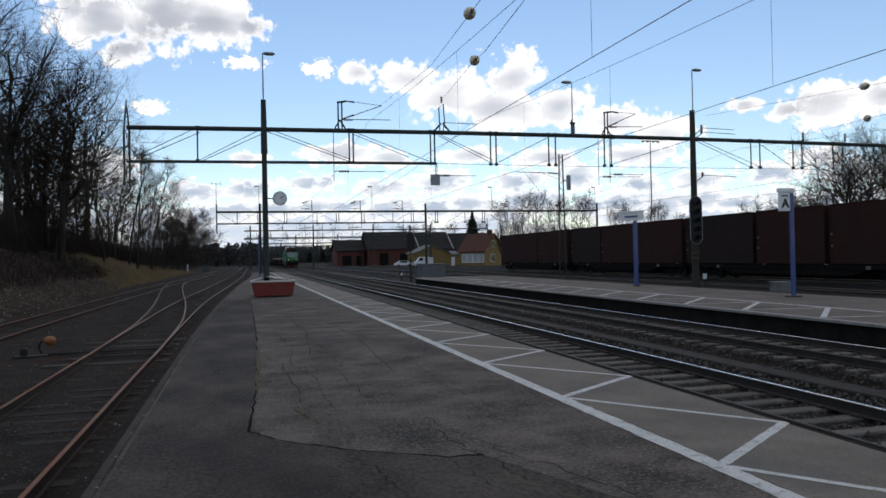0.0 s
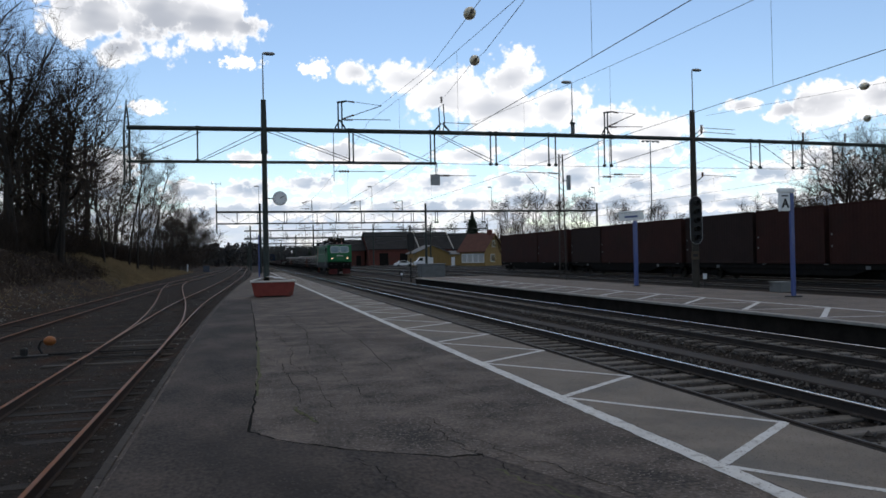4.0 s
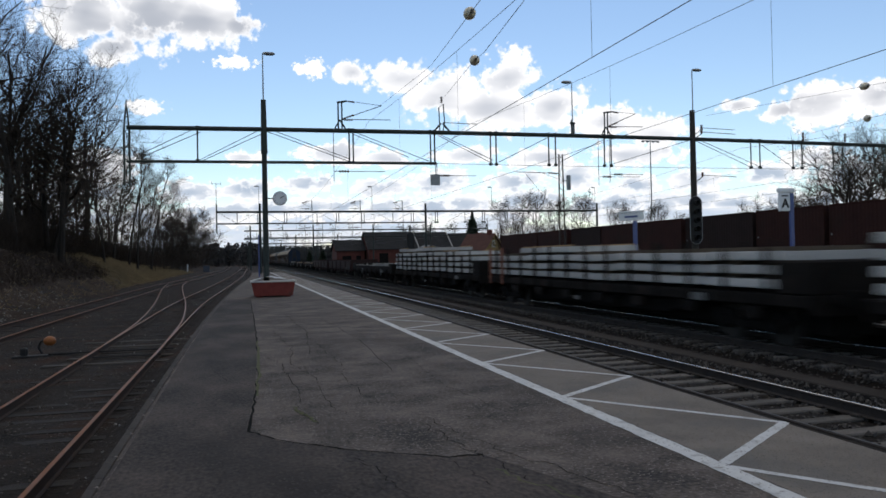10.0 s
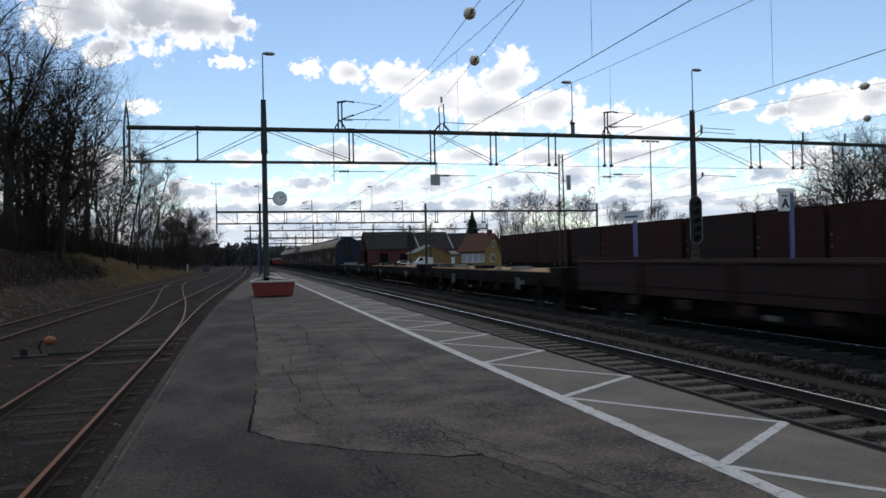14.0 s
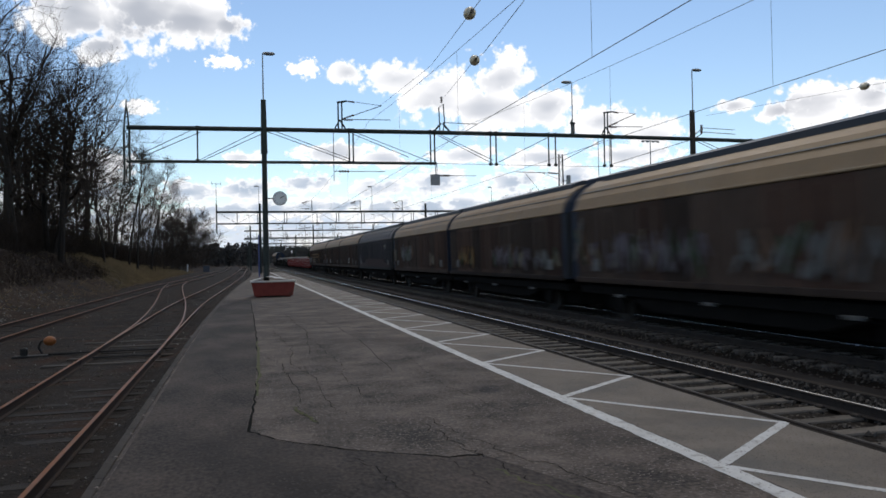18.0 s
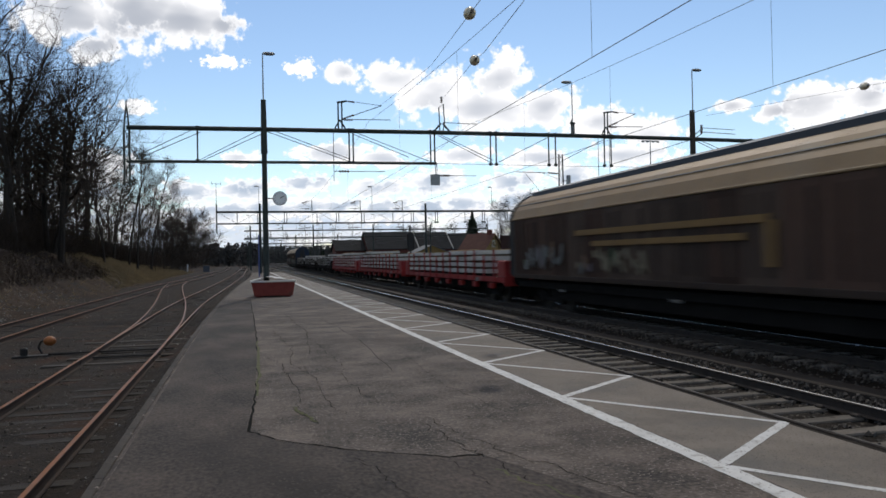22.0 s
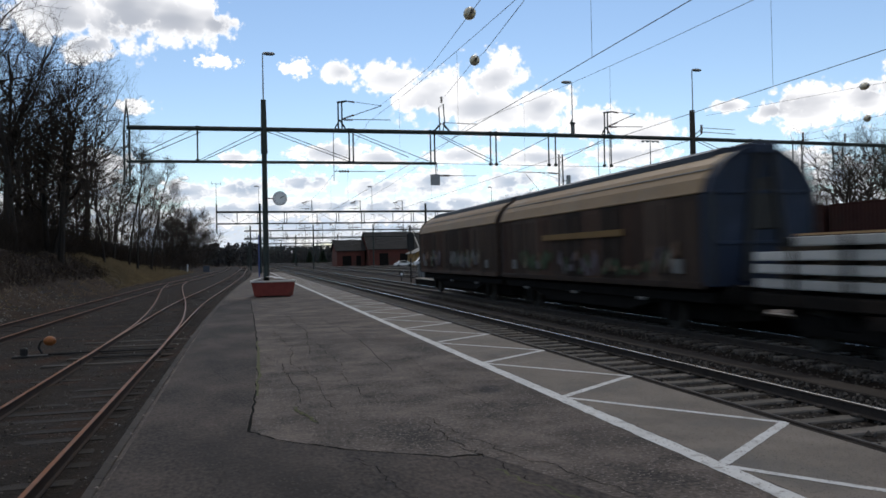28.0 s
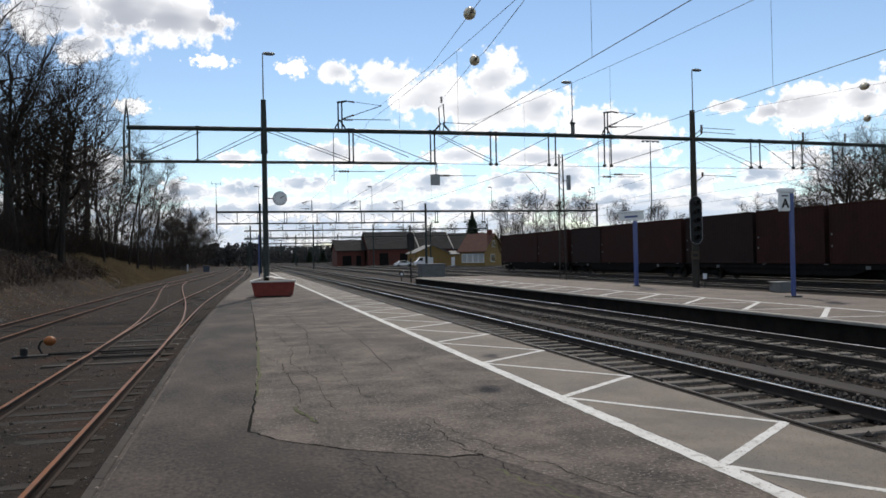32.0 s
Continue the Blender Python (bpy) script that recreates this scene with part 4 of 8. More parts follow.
VAN_BLUE = surface("blue_wagon_end_paint", (0.0055, 0.0110, 0.025), (0.012, 0.023, 0.050), 0.9, 18, 0.6, bump=0.08, dist=0.005, stain=(0.02, 0.03, 0.06), stain_scale=0.8)
VAN_RIDGE = surface("dark_blue_roof_ridge", (0.016, 0.020, 0.028), (0.036, 0.043, 0.056), 0.9, 18, 0.55, bump=0.05, dist=0.005)
SPRAY_WHITE = surface("white_spray_paint", (0.075, 0.077, 0.077), (0.175, 0.177, 0.175), 2, 25, 0.6, bump=0)
SPRAY_CREAM = surface("cream_spray_paint", (0.12, 0.10, 0.068), (0.21, 0.18, 0.125), 2, 25, 0.6, bump=0)
SPRAY_YELLOW = surface("ochre_spray_paint", (0.125, 0.070, 0.022), (0.20, 0.115, 0.036), 2, 25, 0.6, bump=0)
SPRAY_GREEN = surface("green_spray_paint", (0.032, 0.058, 0.028), (0.058, 0.09, 0.048), 2, 25, 0.6, bump=0)
SPRAY_LILAC = surface("lilac_spray_paint", (0.085, 0.072, 0.086), (0.15, 0.128, 0.15), 2, 25, 0.6, bump=0)
SPRAY_ORANGE = surface("orange_spray_paint", (0.11, 0.066, 0.042), (0.18, 0.108, 0.07), 2, 25, 0.6, bump=0)
LABEL_GREY = surface("pale_label_panel", (0.46, 0.46, 0.45), (0.6, 0.6, 0.59), 3, 30, 0.6, bump=0)

WHEEL_MESH = None


def wheelset(parent, y, r=0.46):
    """Two flanged wheels on an axle."""
    global WHEEL_MESH
    if WHEEL_MESH is None:
        m = Mesh()
        for s in (-1, 1):
            x = s * 0.75
            m.turned([(0.10, x - 0.07), (0.44, x - 0.065), (0.46, x - 0.05), (0.46, x + 0.05), (0.44, x + 0.065), (0.36, x + 0.05), (0.34, x + 0.02),
                      (0.16, x + 0.03), (0.12, x + 0.09)], "x", (0, 0, 0), 20)
        m.rod((-0.75, 0, 0), (0.75, 0, 0), 0.09, n=8)
        WHEEL_MESH = m.data("wheelset", WHEEL)
    return part("wheelset", WHEEL_MESH, WHEEL, parent, at=Matrix.Translation((0, y, r)) @ Matrix.Scale(r / 0.46, 4))


def bogie(parent, y, base=1.8, r=0.46, half=1.02):
    f = Mesh()
    for s in (-1, 1):
        x = s * half
        f.prism([(y - base / 2 - 0.55, 0.62), (y - base / 2 - 0.2, 0.78), (y - 0.45, 0.72), (y - 0.3, 0.5), (y + 0.3, 0.5), (y + 0.45, 0.72), (y + base / 2 + 0.2, 0.78),
                 (y + base / 2 + 0.55, 0.62), (y + base / 2 + 0.3, 0.52), (y + 0.5, 0.36), (y - 0.5, 0.36), (y - base / 2 - 0.3, 0.52)], "x", x - 0.05, x + 0.05)
        for e in (-1, 1):
            yy = y + e * base / 2
            f.box(x - 0.10, x + 0.10, yy - 0.17, yy + 0.17, r - 0.16, r + 0.16, 0.03)
            f.rod((x, yy - 0.28, r + 0.05), (x, yy - 0.28, r + 0.28), 0.08, n=8).rod((x, yy + 0.28, r + 0.05), (x, yy + 0.28, r + 0.28), 0.08, n=8)
    f.box(-half, half, y - 0.22, y + 0.22, 0.5, 0.8, 0.03)
    b = part("bogie", f, FRAME_DARK, parent)
    for e in (-1, 1):
        wheelset(b, y + e * base / 2, r)
    return b


def buffers(parent, y, way):
    for x in (-0.875, 0.875):
        m = Mesh().rod((x, y, 1.05), (x, y + way * 0.42, 1.05), 0.10, 0.09, 10).turned([(0.05, 0), (0.24, 0.01), (0.25, 0.04), (0.2, 0.06)], "y", (x, y + way * 0.42 - 0.03, 1.05), 12)
        part("buffer", m, FRAME_DARK, parent)
    part("coupling", Mesh().rod((0, y, 1.02), (0, y + way * 0.5, 0.9), 0.05, n=6).box(-0.06, 0.06, y + way * 0.3 - 0.08, y + way * 0.3 + 0.08, 0.6, 0.95, 0.02), FRAME_DARK, parent)


def side_bars(parent, x, y, z, w, h, material, n=3, name="marking"):
    """A block of lettering that cannot be read, as plain bars."""
    for k in range(n):
        zz = z - k * h / n
        m = Mesh().box(x - 0.012, x - 0.004, y, y + w * (1 - 0.17 * (k % 3)), zz - h / n * 0.6, zz)
        part(name, m, material, parent)


def locomotive():
    """A four-axle electric locomotive; its front at y = 0, the rest behind it."""
    t = thing("locomotive", "green electric freight locomotive with lit headlamps and a raised pantograph", "locomotive")
    L, W = 15.4, 1.55
    # body shell: bevelled nose, raked back above the waist at both ends
    def plan(z, back, wide=0.0, corner=0.22):
        w = W - wide
        return [(-w, back + corner, z), (-1.12, back, z), (1.12, back, z), (w, back + corner, z), (w, L - back - corner, z), (1.12, L - back, z), (-1.12, L - back, z), (-w, L - back - corner, z)]

    part("body", Mesh().loft([plan(1.66, 0.10), plan(1.80, 0.0), plan(2.72, 0.0), plan(3.72, 0.17), plan(3.86, 0.22, 0.02)]), LOCO_GREEN, t)
    part("drip_rail", Mesh().loft([plan(3.862, 0.17, -0.02), plan(3.90, 0.17, -0.02)]), LABEL_GREY, t, "pale drip rail round the roof")
    for y0, way in ((0.0, 1), (L, -1)):
        def roof_ring(z, back, w, c):
            return [(x, y0 + way * y, z) for x, y in ((-w, back + c), (-1.0, back), (1.0, back), (w, back + c), (w, 3.0), (-w, 3.0))]
        part("cab_roof", Mesh().loft([roof_ring(3.90, 0.20, 1.50, 0.32), roof_ring(4.05, 0.24, 1.46, 0.34), roof_ring(4.17, 0.40, 1.28, 0.36), roof_ring(4.23, 0.75, 0.9, 0.3)]), LOCO_ROOF, t, "blue-black rounded cab roof")
        for s in (-1, 1):
            if way < 0:
                continue
            part("cab_doorway", Mesh().box(*sorted((s * (W - 0.02), s * (W + 0.012))), *sorted((y0 + way * 1.75, y0 + way * 2.55)), 1.70, 3.70, 0.01), LOCO_GREEN, t)
            part("door_gap", Mesh().box(*sorted((s * (W - 0.02), s * (W + 0.016))), *sorted((y0 + way * 2.86, y0 + way * 2.98)), 1.68, 3.84, 0.004), BLACK, t)
            part("door_window", Mesh().box(*sorted((s * (W - 0.02), s * (W + 0.02))), *sorted((y0 + way * 1.85, y0 + way * 2.45)), 2.85, 3.55, 0.01), DARK_GLASS, t)
    # ribbed machine room sides
    for s in (-1, 1):
        z = 1.75
        while z < 3.70:
            if not 2.66 < z < 2.80:
                x0, x1 = sorted((s * (W - 0.005), s * (W + 0.014)))
                part("side_rib", Mesh().box(x0, x1, 3.1, 11.2, z, z + 0.05, 0.003), LOCO_PALE, t)
            z += 0.086
        x0, x1 = sorted((s * (W + 0.002), s * (W + 0.03)))
        part("waist_strip", Mesh().box(x0, x1, 3.0, 11.9, 2.70, 2.76, 0.008), STEEL_GREY, t, "grey steel strip")
        part("red_stripe", Mesh().prism([(13.70, 1.70), (12.95, 1.70), (12.72, 2.3), (12.36, 2.9), (11.92, 3.70), (12.62, 3.70), (13.06, 2.9), (13.45, 2.3)], "x", *sorted((s * (W + 0.002), s * (W + 0.02)))), LOCO_RED, t, "slanting red stripe")
        for y in (4.3, 6.9, 8.9, 12.45):
            part("engine_room_window", Mesh().turned([(0.0, 0), (0.20, 0.0), (0.20, 0.03), (0.14, 0.035)], "x", (s * (W + 0.015) if s > 0 else -W - 0.05, y, 3.30), 14), BLACK, t)
        for y in (0.72, 14.05):
            part("cab_side_window", Mesh().box(x0, x1, y, y + 0.68, 2.92, 3.58, 0.05), DARK_GLASS, t)
        for y in (1.8, 12.9):
            part("handrail", Mesh().rod((s * (W + 0.06), y - 0.07, 1.2), (s * (W + 0.06), y - 0.07, 2.5), 0.018).rod((s * (W + 0.06), y + 0.80, 1.2), (s * (W + 0.06), y + 0.80, 2.5), 0.018), STEEL_GREY, t)
            part("steps", Mesh().box(*sorted((s * 1.2, s * 1.45)), y, y + 0.7, 0.45, 0.5, 0.01).box(*sorted((s * 1.2, s * 1.45)), y, y + 0.7, 0.85, 0.9, 0.01), YELLOW_STEP, t)
        part("lower_skirt", Mesh().box(*sorted((s * (W - 0.1), s * (W + 0.004))), 0.45, L - 0.45, 0.95, 1.655, 0.015), FRAME_GREY, t, "dark grey frame skirt")
    side_bars(t, -W - 0.02, 5.3, 3.38, 1.9, 0.35, LOCO_PALE, 2)
    # ends
    for y0, way in ((0.0, 1), (L, -1)):
        def yy(z):
            return y0 + way * (z - 2.72) * 0.17
        for xa, xb in ((-1.10, -0.10), (0.10, 1.10)):
            for name, mat, grow, off in (("window_frame", LABEL_GREY, 0.05, 0.010), ("windscreen", CAB_GLASS, 0.0, 0.024)):
                z0, z1, c = 2.88 - grow, 3.62 + grow, 0.13
                outline = [(xa - grow + c, z0), (xb + grow - c, z0), (xb + grow - 0.04, z0 + 0.04), (xb + grow, z0 + c), (xb + grow, z1 - c), (xb + grow - 0.04, z1 - 0.04), (xb + grow - c, z1),
                           (xa - grow + c, z1), (xa - grow + 0.04, z1 - 0.04), (xa - grow, z1 - c), (xa - grow, z0 + c), (xa - grow + 0.04, z0 + 0.04)]
                part(name, Mesh().loft([[(x, yy(z) - way * off, z) for x, z in outline], [(x, yy(z) + way * 0.06, z) for x, z in outline]]), mat, t)
            part("wiper", Mesh().rod((xa + 0.5, yy(2.9) - way * 0.05, 2.9), (xa + 0.72, yy(3.4) - way * 0.05, 3.4), 0.012, n=4), BLACK, t)
        for x in (-0.99, 0.99):
            part("headlamp", Mesh().turned([(0.11, 0), (0.13, way * 0.05), (0.11, way * 0.06)], "y", (x, y0 - way * 0.03, 2.13), 14), STEEL_GREY, t)
            part("lamp_glass", Mesh().turned([(0.07, 0), (0.06, -way * 0.02), (0.03, -way * 0.03)], "y", (x, y0 - way * 0.03, 2.13), 14), LAMP_GLOW if way > 0 else DARK_GLASS, t, "lit headlamp" if way > 0 else "")
        for x in (-0.3, 0.3):
            part("top_lamp", Mesh().turned([(0.055, 0), (0.06, way * 0.2)], "y", (x, y0 + way * 0.20, 4.06), 10), TOP_LAMP if way > 0 else BLACK, t, "pink upper lamp" if way > 0 else "")
        for k, (xa, xb) in enumerate(((-0.42, -0.14), (-0.12, 0.10), (0.13, 0.42))):
            part("badge", Mesh().box(xa, xb, y0 - 0.02, y0 + 0.02, 2.40 + 0.02 * (k % 2), 2.52, 0.005), LABEL_GREY, t)
        for x in (-1.1, -0.45, 0.5, 1.05):
            part("socket_box", Mesh().box(x - 0.12, x + 0.12, *sorted((y0 - way * 0.02, y0 + way * 0.1)), 1.28, 1.46, 0.02), FRAME_GREY, t)
        part("hose", Mesh().line([(0.45, y0, 1.25), (0.48, y0 - way * 0.1, 0.9), (0.4, y0 - way * 0.06, 0.6)], 0.03, 6), BLACK, t)
        part("buffer_beam", Mesh().box(-1.4, 1.4, *sorted((y0 + way * 0.06, y0 + way * 0.5)), 0.78, 1.655, 0.03), FRAME_DARK, t)
        for s in (-1, 1):
            part("snow_plough", Mesh().prism([(s * 1.36, y0 + way * 0.30), (s * 0.34, y0 - way * 0.14), (s * 0.34, y0 + way * 0.0), (s * 1.36, y0 + way * 0.42)], "z", 0.13, 0.80), PLOUGH_RED, t, "red steel snow plough")
        buffers(t, y0 + way * 0.1, -way)
    # roof and its gear
    roof = Mesh().prism([(-1.5, 3.90), (-1.3, 4.12), (-0.7, 4.22), (0.7, 4.22), (1.3, 4.12), (1.5, 3.90)], "y", 0.22, L - 0.22)
    part("roof", roof, FRAME_DARK, t, "sooty dark roof")
    part("gutter", Mesh().box(-W - 0.03, -W + 0.03, 0.6, L - 0.6, 3.84, 3.92, 0.01).box(W - 0.03, W + 0.03, 0.6, L - 0.6, 3.84, 3.92, 0.01), STEEL_GREY, t)
    for y, l, h in ((2.5, 1.6, 0.35), (5.2, 2.4, 0.28), (8.6, 1.6, 0.4), (11.4, 1.4, 0.3)):
        part("roof_hatch", Mesh().box(-0.95, 0.95, y, y + l, 4.15, 4.22 + h, 0.06), FRAME_DARK, t)
    for a, c in ((2.95, 4.5), (11.0, 13.9)):
        part("roof_fairing", Mesh().box(-1.57, 1.57, a, c, 3.70, 4.32, 0.07), FRAME_DARK, t, "sooty black roof fairing")
    part("roof_rail", Mesh().box(-1.50, -1.42, 4.5, 10.9, 4.02, 4.16, 0.02).box(1.42, 1.50, 4.5, 10.9, 4.02, 4.16, 0.02), LABEL_GREY, t, "pale grey roof edge rail")
    for y in (1.9, 2.6, 4.2, 6.2, 7.7, 9.0, 12.0):
        for x in (-0.5, 0.5):
            part("roof_insulator", insulator(Mesh(), (x, y, 4.2), (x, y, 4.78), 0.11, 4), PORCELAIN, t)
    part("roof_conductor", Mesh().line([(-0.5, 1.9, 4.8), (-0.5, 4.2, 4.86), (0.5, 6.2, 4.82), (0.5, 9.0, 4.9), (-0.5, 12.0, 4.8)], 0.03), WIRE, t)
    q = random.Random(4)
    for k in range(16):
        y, x, h = q.uniform(0.9, 6.5), q.uniform(-0.9, 0.9), q.uniform(0.25, 0.62)
        w = q.uniform(0.06, 0.28)
        part("roof_equipment", Mesh().box(x - w, x + w, y, y + q.uniform(0.1, 0.7), 4.2, 4.22 + h, 0.02), FRAME_DARK, t)
    for x in (-1.2, 1.2):
        for y in (3.4, 5.0, 7.0, 9.4, 10.8):
            part("roof_insulator", insulator(Mesh(), (x * 0.75, y, 4.15), (x * 0.75, y, 4.6), 0.1, 4), PORCELAIN, t)
        part("roof_cable", Mesh().line([(x * 0.75, 3.4, 4.61), (x * 0.75, 7.0, 4.65), (x * 0.75, 10.8, 4.61)], 0.025), WIRE, t)
    for y, up, way in ((3.2, False, 1), (11.2, True, -1)):
        top = 5.86 if up else 4.82
        p = Mesh()
        for x in (-0.55, 0.55):
            knee = (x * 1.1, y + way * (-1.0 if up else -1.35), 4.45 + (top - 4.45) * 0.48 if up else 4.72)
            p.rod((x, y + way * 0.5, 4.44), knee, 0.035, 0.028, 6).rod(knee, (x * 1.3, y + way * 0.2, top - 0.06), 0.025, 0.02, 6)
        p.rod((-0.6, y + way * (-1.0 if up else -1.35), knee[2]), (0.6, y + way * (-1.0 if up else -1.35), knee[2]), 0.025)
        p.box(-0.8, 0.8, y - 0.75, y + 0.75, 4.36, 4.42, 0.01)
        part("pantograph", p, FRAME_DARK, t, "raised pantograph" if up else "folded pantograph")
        head = Mesh()
        for dy in (-0.2, 0.2):
            head.line([(-0.95, y + way * 0.2 + dy, top - 0.18), (-0.7, y + way * 0.2 + dy, top), (0.7, y + way * 0.2 + dy, top), (0.95, y + way * 0.2 + dy, top - 0.18)], 0.022)
        part("pantograph_head", head, FRAME_DARK, t)
    # running gear
    part("underframe", Mesh().box(-1.2, 1.2, 0.5, L - 0.5, 0.78, 1.655, 0.02), FRAME_DARK, t)
    part("transformer_box", Mesh().box(-1.3, 1.3, 5.4, 8.9, 0.35, 0.95, 0.06), FRAME_GREY, t)
    for y in (3.6, 11.8):
        bogie(t, y, 2.7, 0.65, 1.12)
    return t


TIE_MESH = []


def tie_stack(parent, y0, y1, z, layers, seed):
    """Layers of concrete sleepers laid lengthwise on wooden spacers; the outer row singly, the rest behind it joined."""
    r = random.Random(seed)
    if not TIE_MESH:
        TIE_MESH.append(Mesh().prism([(-0.13, 0.0), (0.13, 0.0), (0.14, 0.03), (0.12, 0.175), (0.105, 0.19), (-0.105, 0.19), (-0.12, 0.175), (-0.14, 0.03)], "y", 0.0, 2.33).data("concrete_sleeper", TIE_CONCRETE))
    core = Mesh()
    for k in range(layers):
        a, c = y0 + 0.02, y1
        if k == layers - 1 and layers > 3:
            cut = (y1 - y0) - 2.36 * int((y1 - y0 - 1.2) / 2.36)
            a, c = y0 + cut * r.uniform(0.3, 0.7), y1
        zz = z + k * 0.295
        y = a
        while y + 2.33 <= c:
            if k == layers - 1 and r.random() < 0.38:
                y += 2.36
                continue
            for x in (-1.14, 1.14):
                part("concrete_sleeper", TIE_MESH[0], TIE_CONCRETE, parent, at=pose(x + r.uniform(-0.04, 0.03), y + r.uniform(-0.02, 0.02), zz + r.uniform(-0.012, 0.012), r.uniform(-0.5, 0.5), 0, r.uniform(-0.4, 0.4)))
            if k == layers - 1:
                for x in (-1.14, 1.14):
                    part("top_batten", Mesh().box(x - 0.06, x + 0.06, y + 0.05, y + 2.25, zz + 0.205, zz + 0.245), DECK_ORANGE, parent)
            for i in range(7):
                core.box(-0.99 + i * 0.285, -0.73 + i * 0.285, y + 0.02, y + 2.31, zz, zz + 0.185)
            y += 2.36
        if k < layers - 1:
            yy = y0 + 0.35
            while yy < c - 0.2:
                part("spacer_batten", Mesh().box(-1.27, 1.27, yy - 0.045, yy + 0.045, zz + 0.192, zz + 0.293), SPACER_WOOD, parent)
                yy += 1.18
    tagged(part("inner_sleeper_pack", core, TIE_CONCRETE, parent), kind="stuff")


def flat_base(label, length, paint, name="flat_wagon", deck=1.15):
    t = thing(name, label, "freight wagon", group="wagons of the train")
    L = length
    for s in (-1, 1):
        x0, x1 = sorted((s * 1.24, s * 1.36))
        part("sole_bar", Mesh().box(x0, x1, 0.65, L - 0.65, deck - 0.23, deck, 0.012), paint, t)
        y = 2.2
        while y < L - 2.4:
            x0, x1 = sorted((s * 1.20, s * 1.37))
            part("stake_pocket", Mesh().prism([(y, deck - 0.28), (y + 0.62, deck - 0.28), (y + 0.55, deck - 0.52), (y + 0.07, deck - 0.52)], "x", x0, x1), paint, t)
            y += 2.45
    part("truss_beam", Mesh().prism([(5.0, deck - 0.3), (6.4, deck - 0.66), (L - 6.4, deck - 0.66), (L - 5.0, deck - 0.3)], "x", -1.05, -0.95), FRAME_DARK, t)
    part("underframe", Mesh().box(-1.2, 1.2, 0.7, L - 0.7, deck - 0.28, deck - 0.03, 0.01), FRAME_DARK, t)
    for y in (0.62, L - 0.74):
        part("headstock", Mesh().box(-1.36, 1.36, y, y + 0.12, deck - 0.38, deck + 0.02, 0.01), paint, t)
    buffers(t, 0.62, -1)
    buffers(t, L - 0.62, 1)
    # solid dark box, added to close the view under the deck
    part("brake_rigging", Mesh().box(-0.6, 0.6, 1.0, L - 1.0, 0.30, deck - 0.26, 0.03), FRAME_DARK, t)
    for y in (3.0, L - 3.0):
        bogie(t, y)
    k = Mesh().rod((-1.1, L / 2 - 1.6, 0.62), (-1.1, L / 2 - 0.3, 0.62), 0.18, n=10)
    part("brake_tank", k, FRAME_DARK, t)
    part("brake_lever", Mesh().box(-1.38, -1.365, L / 2 + 0.5, L / 2 + 0.85, deck - 0.56, deck - 0.44, 0.004), WAGON_LABEL, t)
    part("data_panel", Mesh().box(-1.37, -1.362, 4.2, 4.75, deck - 0.24, deck - 0.06, 0.002), WAGON_LABEL, t)
    return t


def sleeper_wagon(length, paint, label, seed):
    t = flat_base(label, length, paint)
    L, r = length, random.Random(seed)
    part("deck", Mesh().box(-1.3, 1.3, 0.75, L - 0.75, 1.12, 1.17, 0.01), FRAME_DARK, t)
    ends = ((0.66, 1.7), (L - 1.5, L - 0.66)) if paint is WAGON_RED else ((0.66, 1.75),)
    for a, c in ends:
        part("end_bulkhead", Mesh().box(-1.34, 1.34, a, c, 1.16, 1.86, 0.04), paint, t)
    rear = L - (1.55 if paint is WAGON_RED else 0.75)
    first = rear - (7 if paint is WAGON_RED else 8) * 2.36 - 0.06
    mid = first + 2.36 * r.choice((3, 4)) + 0.02
    n1, n2 = (5, 4) if seed % 2 else (4, 5)
    tie_stack(t, first - 0.02, mid + 0.01, 1.27, n1 if seed % 3 else 4, seed)
    tie_stack(t, mid + 0.02, rear + 0.01, 1.27, n2, seed + 40)
    n = 13
    for i in range(n):
        y = 2.0 + i * (L - 4.0) / (n - 1)
        for s in (-1, 1):
            x0, x1 = sorted((s * 1.335, s * 1.405))
            part("stake", Mesh().box(x0, x1, y - 0.045, y + 0.045, 0.92, 2.34 - 0.22 * (i % 3 == 1), 0.01), paint, t)
    if paint is WAGON_DARK and seed in (1, 3):
        for y in (L - 1.15, L - 2.7):
            for s in (-1, 1):
                x0, x1 = sorted((s * 1.335, s * 1.42))
                part("end_stake", Mesh().box(x0, x1, y - 0.07, y + 0.07, 0.86, 2.4, 0.015), STAKE_ORANGE, t, "orange painted end stake")
    return t


def gondola(length, seed):
    t = flat_base("brown-red open freight wagon with low steel sides", length, WAGON_BROWN, "open_wagon")
    L = length
    for s in (-1, 1):
        for i in range(5):
            a, c = 0.7 + (L - 1.4) * i / 5, 0.7 + (L - 1.4) * (i + 1) / 5
            part("side_panel", Mesh().box(*sorted((s * 1.31, s * 1.38)), a + 0.02, c - 0.02, 1.16, 1.78, 0.012), WAGON_BROWN, t)
            part("side_post", Mesh().box(*sorted((s * 1.38, s * 1.46)), a - 0.07, a + 0.07, 0.86, 1.8, 0.012), WAGON_BROWN, t)
        part("top_rail", Mesh().box(*sorted((s * 1.29, s * 1.42)), 0.7, L - 0.7, 1.78, 1.86, 0.012), WAGON_BROWN, t)
    for y in (0.66, L - 0.76):
        part("end_wall", Mesh().box(-1.38, 1.38, y, y + 0.1, 1.12, 1.95, 0.012), WAGON_BROWN, t)
    part("floor", Mesh().box(-1.3, 1.3, 0.75, L - 0.75, 1.12, 1.18), FRAME_DARK, t)
    return t


